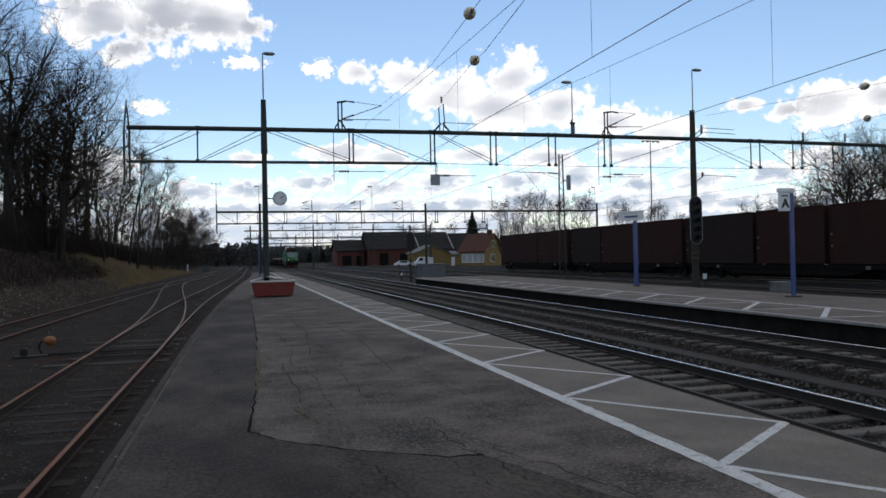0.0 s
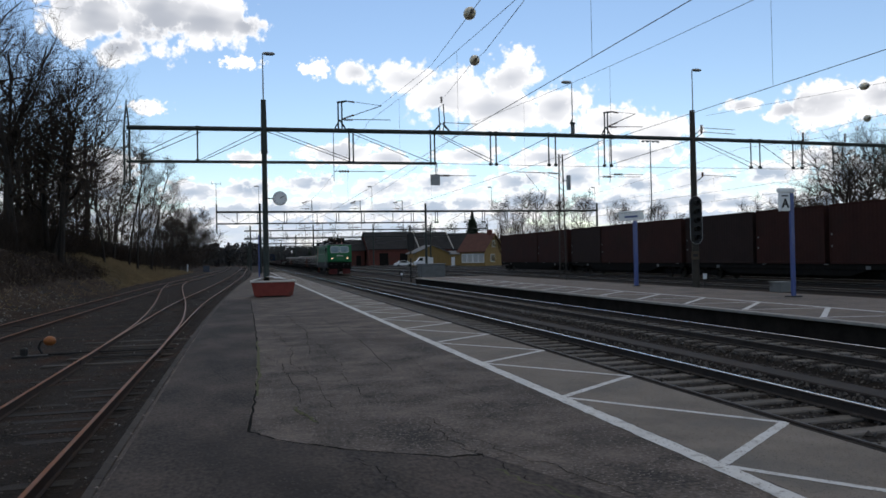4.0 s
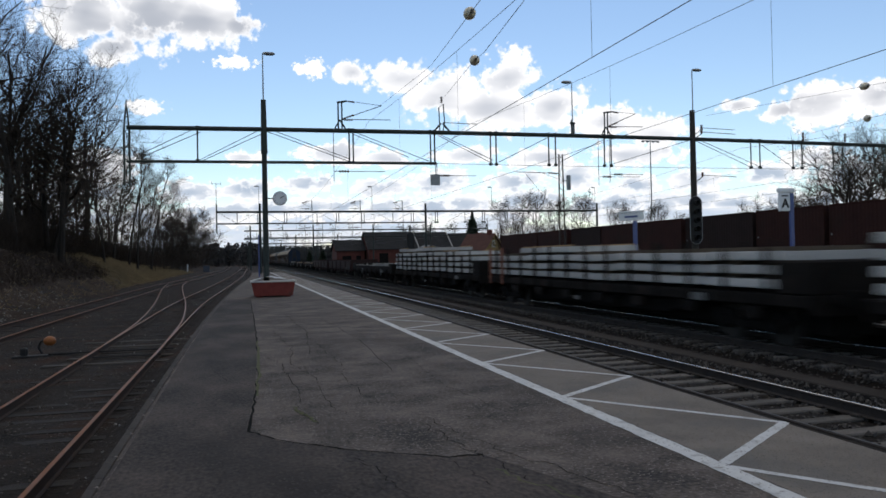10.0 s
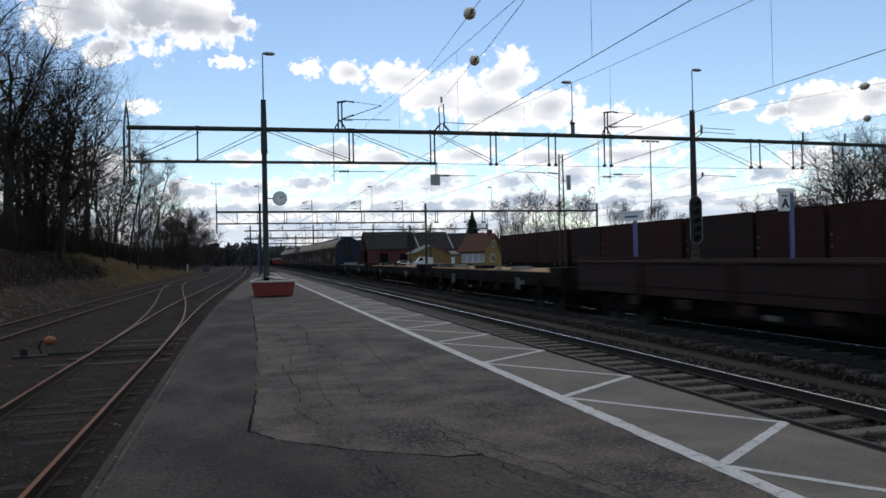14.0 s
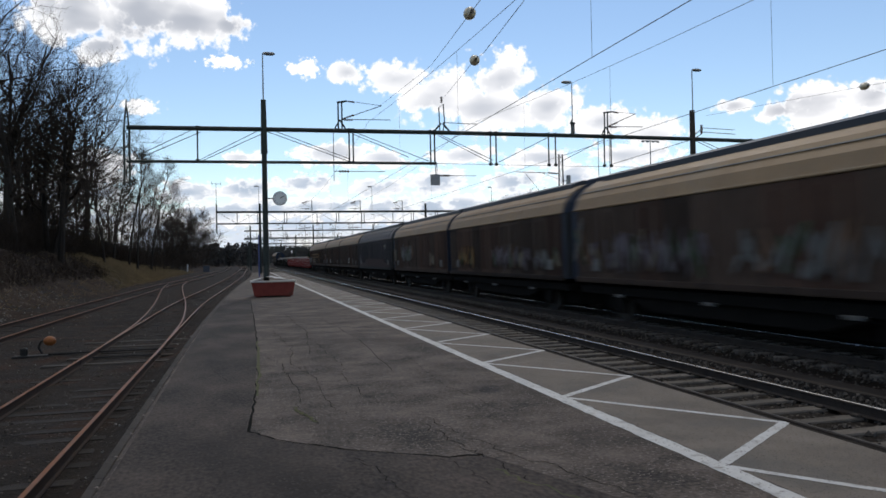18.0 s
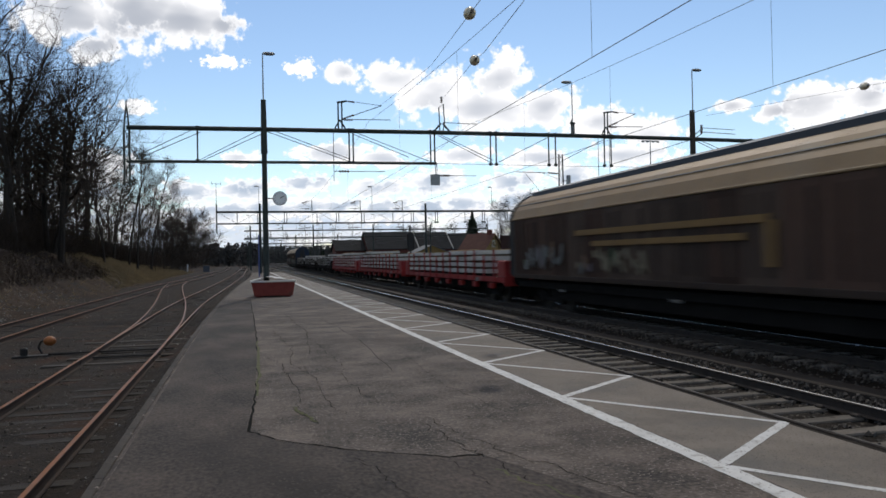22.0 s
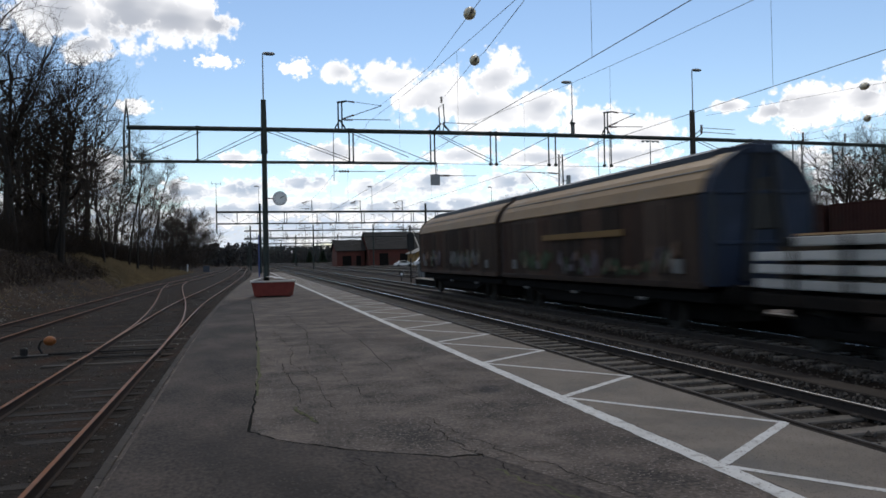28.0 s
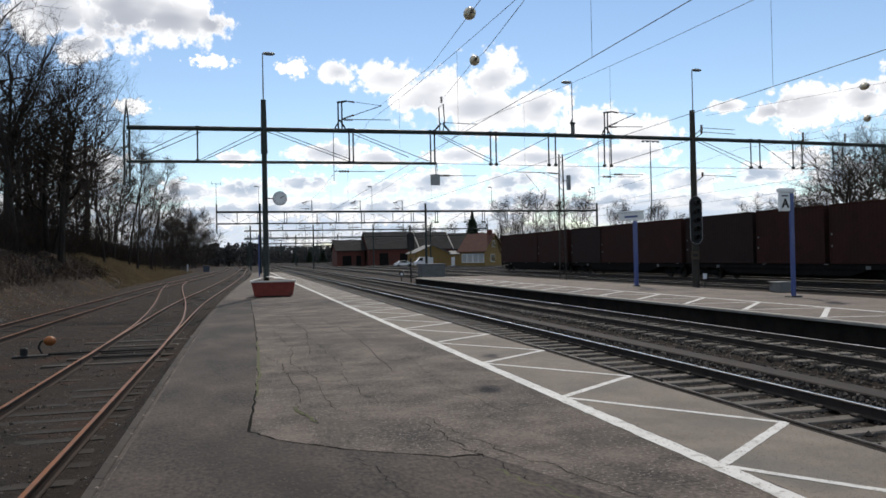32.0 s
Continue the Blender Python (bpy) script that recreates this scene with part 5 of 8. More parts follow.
def empty_flat(length, seed, deck_mat, label):
    t = flat_base(label, length, WAGON_DARK)
    L, r = length, random.Random(seed)
    for a, c in ((0.66, 1.75), (L - 1.75, L - 0.66)):
        part("end_bulkhead", Mesh().box(-1.34, 1.34, a, c, 1.16, 1.62, 0.03), WAGON_DARK, t)
    y = 1.8
    while y < L - 2.2:
        n = r.choice((2.4, 3.0, 3.6))
        n = min(n, L - 1.8 - y)
        part("deck_board", Mesh().box(-1.24, 1.24, y, y + n - 0.05, 1.16, 1.44 + r.uniform(0, 0.06), 0.012), deck_mat, t)
        y += n
    for s in (-1, 1):
        part("side_rail", Mesh().box(*sorted((s * 1.26, s * 1.36)), 0.7, L - 0.7, 1.155, 1.425, 0.012), WAGON_DARK, t)
    for i in range(7):
        y = r.uniform(2.2, L - 3.2)
        part("lashing_roll", Mesh().box(-1.1, -0.4, y, y + r.uniform(0.4, 1.3), 1.45, 1.52 + r.uniform(0.02, 0.14), 0.02), FRAME_DARK if i % 2 else DECK_WOOD, t)
    for i in range(8):
        y = 2.4 + i * (L - 4.8) / 7
        part("stake_pocket", Mesh().box(-1.44, -1.36, y - 0.12, y + 0.12, 0.72, 1.18, 0.015), WAGON_LABEL if i % 4 == 1 else WAGON_DARK, t)
        if i in (2, 4):
            part("folded_stake", Mesh().box(-1.34, -1.26, y, y + 0.3, 1.43, 1.62, 0.02), DECK_WOOD, t)
    return t


VAN_PROFILE = [(-1.42, 1.10), (-1.45, 2.95), (-1.33, 3.30), (-1.05, 3.66), (-0.6, 3.94), (-0.22, 4.06), (0.22, 4.06), (0.6, 3.94), (1.05, 3.66), (1.33, 3.30), (1.45, 2.95), (1.42, 1.10)]


def van_height(z):
    if z < 0.95:
        return z
    if z < 1.10:
        return 0.95 + (z - 0.95) * 2.0
    return 1.25 + (z - 1.10) * 1.205 if z < 2.95 else 3.479 + (z - 2.95) * 0.97


def vpart(name, mesh, *rest):
    """A part of a van, its heights stretched to fit the camera's view."""
    mesh.v = [(x, y, van_height(z)) for x, y, z in mesh.v]
    return part(name, mesh, *rest)


def covered_wagon(length, side, roof, end_mat, seed, spray, label, ribs=False, twin_rear=False, twin_front=False, four_axle=False):
    """A sliding-wall van: lower wall panels, curved roof sheets, ridge and shaped ends. Front at y = 0."""
    t = thing("covered_wagon", label, "freight wagon", group="covered wagons of the train")
    L, r = length, random.Random(seed)
    a0, a1 = 0.42 if not twin_front else 0.24, L - (0.42 if not twin_rear else 0.24)
    vpart("body_core", Mesh().prism([(x * 0.965, z - 0.02 if z > 1.2 else z) for x, z in VAN_PROFILE], "y", a0 + 0.12, a1 - 0.12), BLACK, t)
    # wall panels, wavy by slight pressings
    n = max(6, round((a1 - a0) / 1.28))
    for s in (-1, 1):
        for i in range(n):
            y0, y1 = a0 + 0.10 + (a1 - a0 - 0.2) * i / n, a0 + 0.10 + (a1 - a0 - 0.2) * (i + 1) / n
            x = 1.41 + 0.012 * (i % 2)
            m = Mesh().prism([(s * x, 1.16), (s * (x + 0.035), 2.93), (s * (x - 0.03), 2.95), (s * (x - 0.06), 1.16)], "y", y0 + 0.012, y1 - 0.012)
            face = VAN_RUST if side is VAN_BROWN and r.random() < 0.33 else side
            panel = vpart("wall_panel", m, face, t)
            for e in (0.3, 0.7):
                yy = y0 + (y1 - y0) * e
                vpart("pressing", Mesh().prism([(s * (x + 0.002), 1.3), (s * (x + 0.030), 1.3), (s * (x + 0.058), 2.8), (s * (x + 0.03), 2.8)], "y", yy - 0.07, yy + 0.07), side if e < 0.5 else face, panel)
        vpart("lower_sill", Mesh().box(*sorted((s * 1.36, s * 1.47)), a0, a1, 1.06, 1.17, 0.015), side if side is not VAN_GREY else FRAME_GREY, t)
        vpart("upper_rail", Mesh().box(*sorted((s * 1.40, s * 1.49)), a0, a1, 2.94, 3.00, 0.012), roof, t)
        k = n if not ribs else 13
        for i in range(k):
            y0, y1 = a0 + (a1 - a0) * i / k, a0 + (a1 - a0) * (i + 1) / k
            prof = [(s * x, z) for x, z in ((1.455, 3.0), (1.345, 3.32), (1.065, 3.685), (0.61, 3.965), (0.60, 3.94), (1.04, 3.65), (1.31, 3.29), (1.42, 2.98))]
            vpart("roof_sheet", Mesh().prism(prof, "y", y0 + 0.012, y1 - (0.012 if not ribs else 0.50)), roof, t)
            if ribs:
                vpart("roof_rib", Mesh().prism([(x * 1.012, z + 0.012) for x, z in prof], "y", y1 - 0.49, y1 - 0.01), side, t)
        vpart("roof_seam", Mesh().prism([(s * 1.20, 3.52), (s * 1.215, 3.53), (s * 1.19, 3.56), (s * 1.17, 3.55)], "y", a0, a1), WAGON_LABEL if roof is VAN_ROOF else side, t)
        for i in range(3):
            y = a0 + (a1 - a0) * (0.2 + 0.3 * i)
            vpart("lock_bracket", Mesh().box(*sorted((s * 1.4, s * 1.5)), y - 0.17, y + 0.17, 0.79, 0.87, 0.01), WAGON_LABEL, t)
    vpart("roof_ridge", Mesh().prism([(-0.72, 3.86), (-0.70, 4.06), (-0.35, 4.19), (0.35, 4.19), (0.70, 4.06), (0.72, 3.86)], "y", a0 + 0.6 if not twin_front else a0, a1 - 0.6 if not twin_rear else a1), VAN_RIDGE, t)
    for y, way, twin in ((a0, 1, twin_front), (a1, -1, twin_rear)):
        mat = end_mat
        if not twin:
            y -= way * 0.36
        em = Mesh().prism([(x * 0.985, z) for x, z in VAN_PROFILE], "y", *sorted((y, y + way * (0.12 if twin else 0.46))))
        e = vpart("end_wall", em, mat, t, "dark blue shaped end wall" if mat is VAN_BLUE else "")
        rim = Mesh()
        for (xa, za), (xb, zb) in zip(VAN_PROFILE[1:-1], VAN_PROFILE[2:-1]):
            rim.rod((xa * 0.99, y, za), (xb * 0.99, y, zb), 0.05, n=6)
        vpart("end_rim", rim, mat, e)
        for z in (1.95, 2.95):
            vpart("end_rib", Mesh().box(-1.40, 1.40, *sorted((y - way * 0.05, y + way * 0.01)), z - 0.04, z + 0.04, 0.012), mat, e)
        for x0, x1 in ((-0.5, -0.3), (0.5, 0.3)):
            vpart("end_brace", Mesh().rod((x0 * 1.2, y - way * 0.05, 1.2), (x1 * 0.6, y - way * 0.05, 3.9), 0.10, n=6), BLACK, e)
        if not twin:
            # black box for the dark pillar in the middle of the end
            vpart("end_door", Mesh().box(-0.34, 0.34, *sorted((y - way * 0.04, y + way * 0.02)), 2.2, 3.3, 0.03), BLACK, e)
            for x0, x1 in ((-1.45, -1.36), (1.36, 1.45)):
                vpart("corner_edge", Mesh().box(x0, x1, *sorted((y - way * 0.05, y + way * 0.05)), 1.12, 2.95, 0.02), BLACK, e)
        vpart("end_hood", Mesh().box(-0.42, 0.42, *sorted((y - way * 0.10, y + way * 0.6)), 3.86, 4.16, 0.05), VAN_RIDGE if mat is not VAN_BLUE else VAN_BLUE, e)
    part("underframe", Mesh().box(-1.25, 1.25, a0, a1, 0.82, 1.08, 0.02), FRAME_DARK, t)
    part("truss", Mesh().prism([(a0 + 2.6, 0.8), (a0 + 4.2, 0.45), (a1 - 4.2, 0.45), (a1 - 2.6, 0.8)], "x", -1.1, 1.1), FRAME_DARK, t)
    # dark box added below the van so no pale ground shows through
    part("brake_rigging", Mesh().box(-0.6, 0.6, a0 + 0.4, a1 - 0.4, 0.30, 0.83, 0.03), FRAME_DARK, t)
    if four_axle:
        bogie(t, 3.4)
        bogie(t, L - 3.4)
    else:
        for y in (2.6, L - 2.6):
            for s in (-1, 1):
                part("axle_guard", Mesh().prism([(y - 0.75, 0.80), (y - 0.3, 0.70), (y - 0.2, 0.28), (y + 0.2, 0.28), (y + 0.3, 0.70), (y + 0.75, 0.80)], "x", *sorted((s * 1.0, s * 1.1))), FRAME_DARK, t)
            wheelset(t, y, 0.48)
    if not twin_front:
        buffers(t, a0, -1)
    if not twin_rear:
        buffers(t, a1, 1)
    # labels and sprayed shapes on the near wall
    X = -1.52
    for y in (1.2, L - 2.2):
        vpart("data_panel", Mesh().box(X + 0.005, X + 0.03, y, y + 0.45, 1.34, 1.64, 0.004), WAGON_LABEL, t)
    tints = [SPRAY_WHITE, SPRAY_LILAC, SPRAY_GREEN, SPRAY_ORANGE, SPRAY_CREAM]
    for y, w, z, h, mat, count in spray:
        bars = h < 0.3
        strokes = 1 if bars else count * 5
        for i in range(strokes):
            w1 = w / strokes
            cy = y + w1 * (i + r.uniform(0.2, 0.8))
            hh = h * (1.0 if bars else r.uniform(0.25, 0.95))
            cz = z + (h / 2 if bars else r.uniform(hh * 0.5, max(h - hh * 0.5, hh * 0.5 + 0.01)))
            tint = mat if bars or r.random() < 0.6 else r.choice(tints)
            lean_y = 0 if bars else r.uniform(-0.35, 0.35) * hh
            pts = []
            for q in range(8):
                a = 2 * math.pi * q / 8 + 0.4
                u, v = max(min(math.cos(a) * 1.25, 1), -1), max(min(math.sin(a) * 1.25, 1), -1)
                k = 1.0 if bars else r.uniform(0.55, 1.1)
                pts.append((cy + u * w1 * 0.5 * k * (1.0 if bars else r.uniform(0.5, 1.2)) + lean_y * v, cz + v * hh * 0.5 * k))
            if bars:
                pts = [(y, z), (y + w, z), (y + w, z + h), (y, z + h)]
            lean = (cz - 1.16) / 1.77 * 0.035
            vpart("sprayed_shape", Mesh().prism(pts, "x", X + 0.02 - lean - 0.004 * (i % 3), X + 0.034), tint, t)
    return t


TRAIN = []


def couple(ob, s):
    TRAIN.append((ob, s))


couple(locomotive(), -0.95)
for k, s in enumerate((14.6, 36.0, 57.4, 78.8)):
    couple(sleeper_wagon(21.4, WAGON_DARK, "dark flat wagon stacked with pale concrete railway sleepers", k + 1), s)
couple(empty_flat(21.4, 11, DECK_WOOD, "dark empty flat wagon with grey deck boards"), 100.3)
couple(gondola(21.5, 1), 121.8)
couple(gondola(21.5, 2), 143.4)
couple(empty_flat(21.4, 12, DECK_ORANGE, "dark flat wagon with fresh orange deck timber"), 165.0)
couple(empty_flat(21.4, 13, DECK_ORANGE, "dark flat wagon with fresh orange deck timber"), 186.5)
couple(empty_flat(21.4, 14, DECK_WOOD, "dark empty flat wagon with grey deck boards"), 208.0)
TAN = "dark brown covered wagon with a beige curved roof and sprayed shapes"
couple(covered_wagon(15.0, VAN_BROWN, VAN_ROOF, VAN_BLUE, 1, [(0.6, 2.2, 1.3, 0.75, SPRAY_CREAM, 2), (6.0, 2.6, 1.6, 0.9, SPRAY_WHITE, 4)], TAN, twin_rear=True), 229.85)
couple(covered_wagon(15.2, VAN_BROWN, VAN_ROOF, VAN_BLUE, 2, [(0.5, 0.9, 1.3, 0.7, SPRAY_CREAM, 1), (2.4, 4.0, 1.2, 1.1, SPRAY_WHITE, 4), (7.4, 5.2, 1.25, 1.1, SPRAY_LILAC, 7), (13.0, 0.8, 1.3, 0.85, SPRAY_CREAM, 1), (14.05, 0.6, 1.35, 1.4, SPRAY_ORANGE, 1)], TAN, twin_front=True), 245.0)
couple(covered_wagon(15.2, VAN_BROWN, VAN_ROOF, VAN_BLUE, 3, [(0.6, 0.6, 1.3, 0.7, SPRAY_CREAM, 1), (3.4, 4.4, 1.25, 0.95, SPRAY_LILAC, 5), (1.6, 1.4, 1.3, 0.7, SPRAY_WHITE, 2), (10.5, 2.6, 1.3, 0.9, SPRAY_YELLOW, 3)], TAN, twin_rear=True), 260.4)
couple(covered_wagon(15.2, VAN_BROWN, VAN_ROOF, VAN_BLUE, 4, [(3.0, 1.0, 1.3, 0.7, SPRAY_CREAM, 1), (8.5, 3.4, 1.5, 1.0, SPRAY_WHITE, 5), (13.7, 0.9, 1.4, 1.0, SPRAY_CREAM, 2)], TAN, twin_front=True), 275.6)
couple(covered_wagon(16.4, VAN_GREY, VAN_ROOF_GREY, BLACK, 5, [(0.8, 14.6, 1.20, 0.27, VAN_RED_LOW, 1), (3.0, 9.0, 1.47, 0.27, VAN_RED_LOW, 1), (2.2, 1.0, 2.3, 0.4, SPRAY_CREAM, 1), (14.6, 0.8, 1.3, 0.8, SPRAY_LILAC, 1)],
                     "blue-grey covered wagon with ribbed mauve roof and faded red panels", ribs=True), 291.2)
couple(covered_wagon(14.7, VAN_BROWN, VAN_ROOF, BLACK, 6, [(3.2, 0.7, 1.3, 0.6, SPRAY_WHITE, 1), (6.0, 0.8, 1.3, 0.6, LABEL_GREY, 1)], TAN, twin_rear=True), 307.8)
couple(covered_wagon(14.6, VAN_BROWN, VAN_ROOF, BLACK, 7, [(7.6, 1.0, 1.3, 0.6, LABEL_GREY, 1), (11.8, 0.7, 1.3, 0.6, SPRAY_WHITE, 1), (13.4, 0.9, 1.3, 1.1, SPRAY_ORANGE, 2)], TAN, twin_front=True), 322.5)
couple(covered_wagon(24.4, VAN_BROWN, VAN_ROOF, BLACK, 8, [(8.6, 9.4, 2.28, 0.14, SPRAY_YELLOW, 1), (9.4, 7.4, 1.98, 0.13, SPRAY_YELLOW, 1), (8.4, 0.3, 1.5, 0.28, SPRAY_YELLOW, 1), (8.4, 0.3, 1.76, 0.28, SPRAY_YELLOW, 1), (8.4, 0.3, 2.02, 0.28, SPRAY_YELLOW, 1), (13.5, 4.5, 1.25, 0.7, SPRAY_CREAM, 3), (19, 3.6, 1.35, 0.8, SPRAY_WHITE, 3)], "long dark brown covered wagon with a beige curved roof", four_axle=True), 337.3)
for k, s in enumerate((362.0, 383.4, 404.9)):
    couple(sleeper_wagon(21.4, WAGON_RED, "bright red flat wagon stacked with pale concrete railway sleepers", k + 21), s)
for k, s in enumerate((426.4, 447.9, 469.4)):
    couple(sleeper_wagon(21.4, WAGON_DARK, "dark flat wagon stacked with pale concrete railway sleepers", k + 31), s)
couple(covered_wagon(15.1, VAN_BROWN, VAN_ROOF, VAN_BLUE, 9, [(4.2, 6.0, 2.2, 0.16, SPRAY_YELLOW, 1), (1.2, 1.6, 1.25, 0.8, SPRAY_ORANGE, 2), (2.6, 3.0, 1.2, 0.5, SPRAY_GREEN, 2), (5.8, 3.0, 1.2, 0.7, SPRAY_LILAC, 3), (9.4, 3, 1.25, 0.7, SPRAY_GREEN, 3)], TAN, twin_rear=True), 491.3)
couple(covered_wagon(14.9, VAN_BROWN, VAN_ROOF, VAN_BROWN, 10, [(2.5, 5, 1.3, 0.8, SPRAY_WHITE, 6), (9.5, 2.2, 1.3, 0.9, SPRAY_LILAC, 2), (12.2, 1.4, 1.3, 0.8, SPRAY_ORANGE, 1)], TAN, twin_front=True), 506.6)


# ---------------------------------------------------------------- parked container train
BOX_BROWN = surface("dark_brown_container_paint", (0.026, 0.0105, 0.009), (0.050, 0.0205, 0.0165), 0.6, 12, 0.8, spec=0.12, bump=0.06, dist=0.006, stain=(0.030, 0.016, 0.013), stain_scale=0.5)
BOX_GREY = surface("dark_grey_container_paint", (0.019, 0.0115, 0.0105), (0.036, 0.0225, 0.020), 0.6, 12, 0.8, spec=0.12, bump=0.06, dist=0.006, stain=(0.028, 0.018, 0.015), stain_scale=0.5)


def container(y0, y1, mat, label):
    c = thing("container", label, "container", group="boxes on the parked train")
    L, x0, x1, z0, z1 = y1 - y0, 33.25, 36.1, 0.92, 4.42
    c.matrix_basis = pose(0, y0, 0)
    m = Mesh()
    n = max(6, int(L / 0.28))
    pts = []
    for i in range(n):
        a = 0.12 + (L - 0.24) * i / n
        d = (L - 0.24) / n
        pts += [(x0 + 0.03, a), (x0 + 0.03, a + d * 0.30), (x0 + 0.036, a + d * 0.5), (x0 + 0.036, a + d * 0.80)]
    m.prism(pts + [(x0 + 0.03, L - 0.12), (x0 + 0.2, L - 0.12), (x0 + 0.2, 0.12)], "z", z0 + 0.14, z1 - 0.1)
    part("corrugated_wall", m, mat, c)
    part("shell", Mesh().box(x0 + 0.15, x1, 0.03, L - 0.03, z0 + 0.05, z1 - 0.03, 0.02), mat, c)
    for y in (0.0, L - 0.12):
        part("corner_post", Mesh().box(x0, x0 + 0.14, y, y + 0.12, z0, z1, 0.012), mat, c)
    for z, h in ((z0, 0.14), (z1 - 0.1, 0.1)):
        part("side_rail", Mesh().box(x0 + 0.005, x0 + 0.12, 0.12, L - 0.12, z, z + h, 0.012), mat, c)
    for z in (1.9, 2.6):
        part("lock_fitting", Mesh().box(x0 - 0.03, x0, L - 0.28, L - 0.16, z, z + 0.12, 0.01), WAGON_LABEL, c)
    return c


for y0, y1, mat in ((82.3, 95.0, BOX_BROWN), (73.8, 82.1, BOX_BROWN), (66.2, 72.8, BOX_GREY), (52.3, 66.0, BOX_BROWN), (43.75, 51.7, BOX_GREY), (37.3, 43.4, BOX_BROWN), (30.6, 36.9, BOX_BROWN), (16.4, 29.8, BOX_BROWN)):
    container(y0, y1, mat, "dark grey steel freight container on a parked wagon" if mat is BOX_GREY else "dark brown-red steel freight container on a parked wagon")


def carrier(y0, y1):
    t = thing("container_wagon", "dark parked container wagon with bogies", "freight wagon", group="parked container wagons", at=pose(34.7, y0, RAIL))
    L = y1 - y0
    for s in (-1, 1):
        part("sole_bar", Mesh().box(*sorted((s * 1.2, s * 1.36)), 0.3, L - 0.3, 0.86, 1.18, 0.02), FRAME_DARK, t)
    part("underframe", Mesh().box(-1.1, 1.1, 0.3, L - 0.3, 0.9, 1.12, 0.02), FRAME_DARK, t)
    for y in (2.3, L - 2.3):
        bogie(t, y)
    # the long middle box is added to block the view under the wagon
    part("brake_gear", Mesh().box(-0.5, 0.5, 1.0, L - 1.0, 0.28, 0.9, 0.04).box(-1.15, -0.7, L * 0.42, L * 0.42 + 1.3, 0.4, 0.88, 0.05).box(-1.15, -0.8, L * 0.56, L * 0.56 + 0.8, 0.45, 0.88, 0.05), FRAME_DARK, t)
    part("side_truss", Mesh().prism([(4.0, 0.86), (5.5, 0.5), (L - 5.5, 0.5), (L - 4.0, 0.86)], "x", -1.3, -1.2), FRAME_DARK, t)
    for y in (3.9, L - 4.2):
        part("data_panel", Mesh().box(-1.372, -1.36, y, y + 0.35, 0.88, 1.08, 0.003), WAGON_LABEL, t)
    for y in (1.0, 7.0, 12.5, L - 1.5):
        part("spigot", Mesh().box(-1.42, -1.3, y, y + 0.3, 1.13, 1.185, 0.01), WAGON_LABEL, t)
    buffers(t, 0.35, -1)
    buffers(t, L - 0.35, 1)


for y0, y1 in ((73.3, 95.5), (51.9, 73.2), (30.1, 51.8), (9.0, 30.0)):
    carrier(y0, y1)


# ---------------------------------------------------------------- planter, clock, signs
def planter():
    p = thing("planter", "faded red trough planter with pale rim and crumpled tarpaulin", "planter", at=pose(1.45, 38.0, 0))
    for s, (a, c) in ((0, (0.0, 0.05)), (1, (1.55, 1.6))):
        part("trough_wall", Mesh().prism([(-0.92, 0.06), (0.92, 0.06), (1.05, 0.72), (-1.05, 0.72)], "y", a, c), PLANTER_RED, p)
    for s in (-1, 1):
        part("trough_wall", Mesh().prism([(s * 0.87, 0.06), (s * 0.92, 0.06), (s * 1.05, 0.72), (s * 1.0, 0.72)], "y", 0.05, 1.55), PLANTER_RED, p)
    part("rim", Mesh().box(-1.1, 1.1, -0.05, 0.08, 0.72, 0.80, 0.02).box(-1.1, 1.1, 1.52, 1.65, 0.72, 0.80, 0.02).box(-1.1, -0.97, 0.08, 1.52, 0.72, 0.80, 0.02).box(0.97, 1.1, 0.08, 1.52, 0.72, 0.80, 0.02), PLANTER_RIM, p)
    part("soil_fill", Mesh().box(-0.98, 0.98, 0.06, 1.54, 0.3, 0.70, 0.02), SOIL, p)
    tarp = Mesh().sheet(spread([(-0.95, 0.75, 0.17)]), spread([(0.35, 1.5, 0.16)]), lambda x, y: 0.79 + 0.22 * max(0, 1 - abs(x + 0.1) / 0.9) + 0.07 * rough_at(x, y, 4))
    part("tarpaulin", tarp, TARP, p, "crumpled pale tarpaulin", True)
    for x in (-0.7, 0.7):
        part("foot_block", Mesh().box(x - 0.14, x + 0.14, 0.05, 1.5, 0.0, 0.07, 0.01), PLANTER_RED, p)
    return p


planter()


def station_clock():
    c = thing("station_clock", "round white platform clock on an arm of the mast", "clock", at=pose(1.87, GANTRY_Y - 0.25, 4.91))
    part("case", Mesh().turned([(0.30, 0.10), (0.35, 0.09), (0.36, 0.0), (0.35, -0.09), (0.30, -0.10)], "y", n=28), STEEL_GREY, c, smooth=True)
    part("dial", Mesh().turned([(0.325, -0.101), (0.325, -0.106)], "y", n=28), SIGN_WHITE, c)
    ticks = Mesh()
    for i in range(12):
        a = i * math.pi / 6
        ticks.rod((math.sin(a) * 0.25, -0.109, math.cos(a) * 0.25), (math.sin(a) * 0.30, -0.109, math.cos(a) * 0.30), 0.014, n=4)
    part("hour_marks", ticks, BLACK, c)
    part("hour_pointer", Mesh().rod((0, -0.115, 0), (0.13, -0.115, 0.08), 0.022, n=4), BLACK, c)
    part("minute_pointer", Mesh().rod((0, -0.118, 0), (0.22, -0.118, 0.10), 0.017, n=4), BLACK, c)
    part("bracket", Mesh().rod((-0.75, 0.05, 0.0), (-0.34, 0.05, 0.0), 0.03, n=6), BLACK, c)


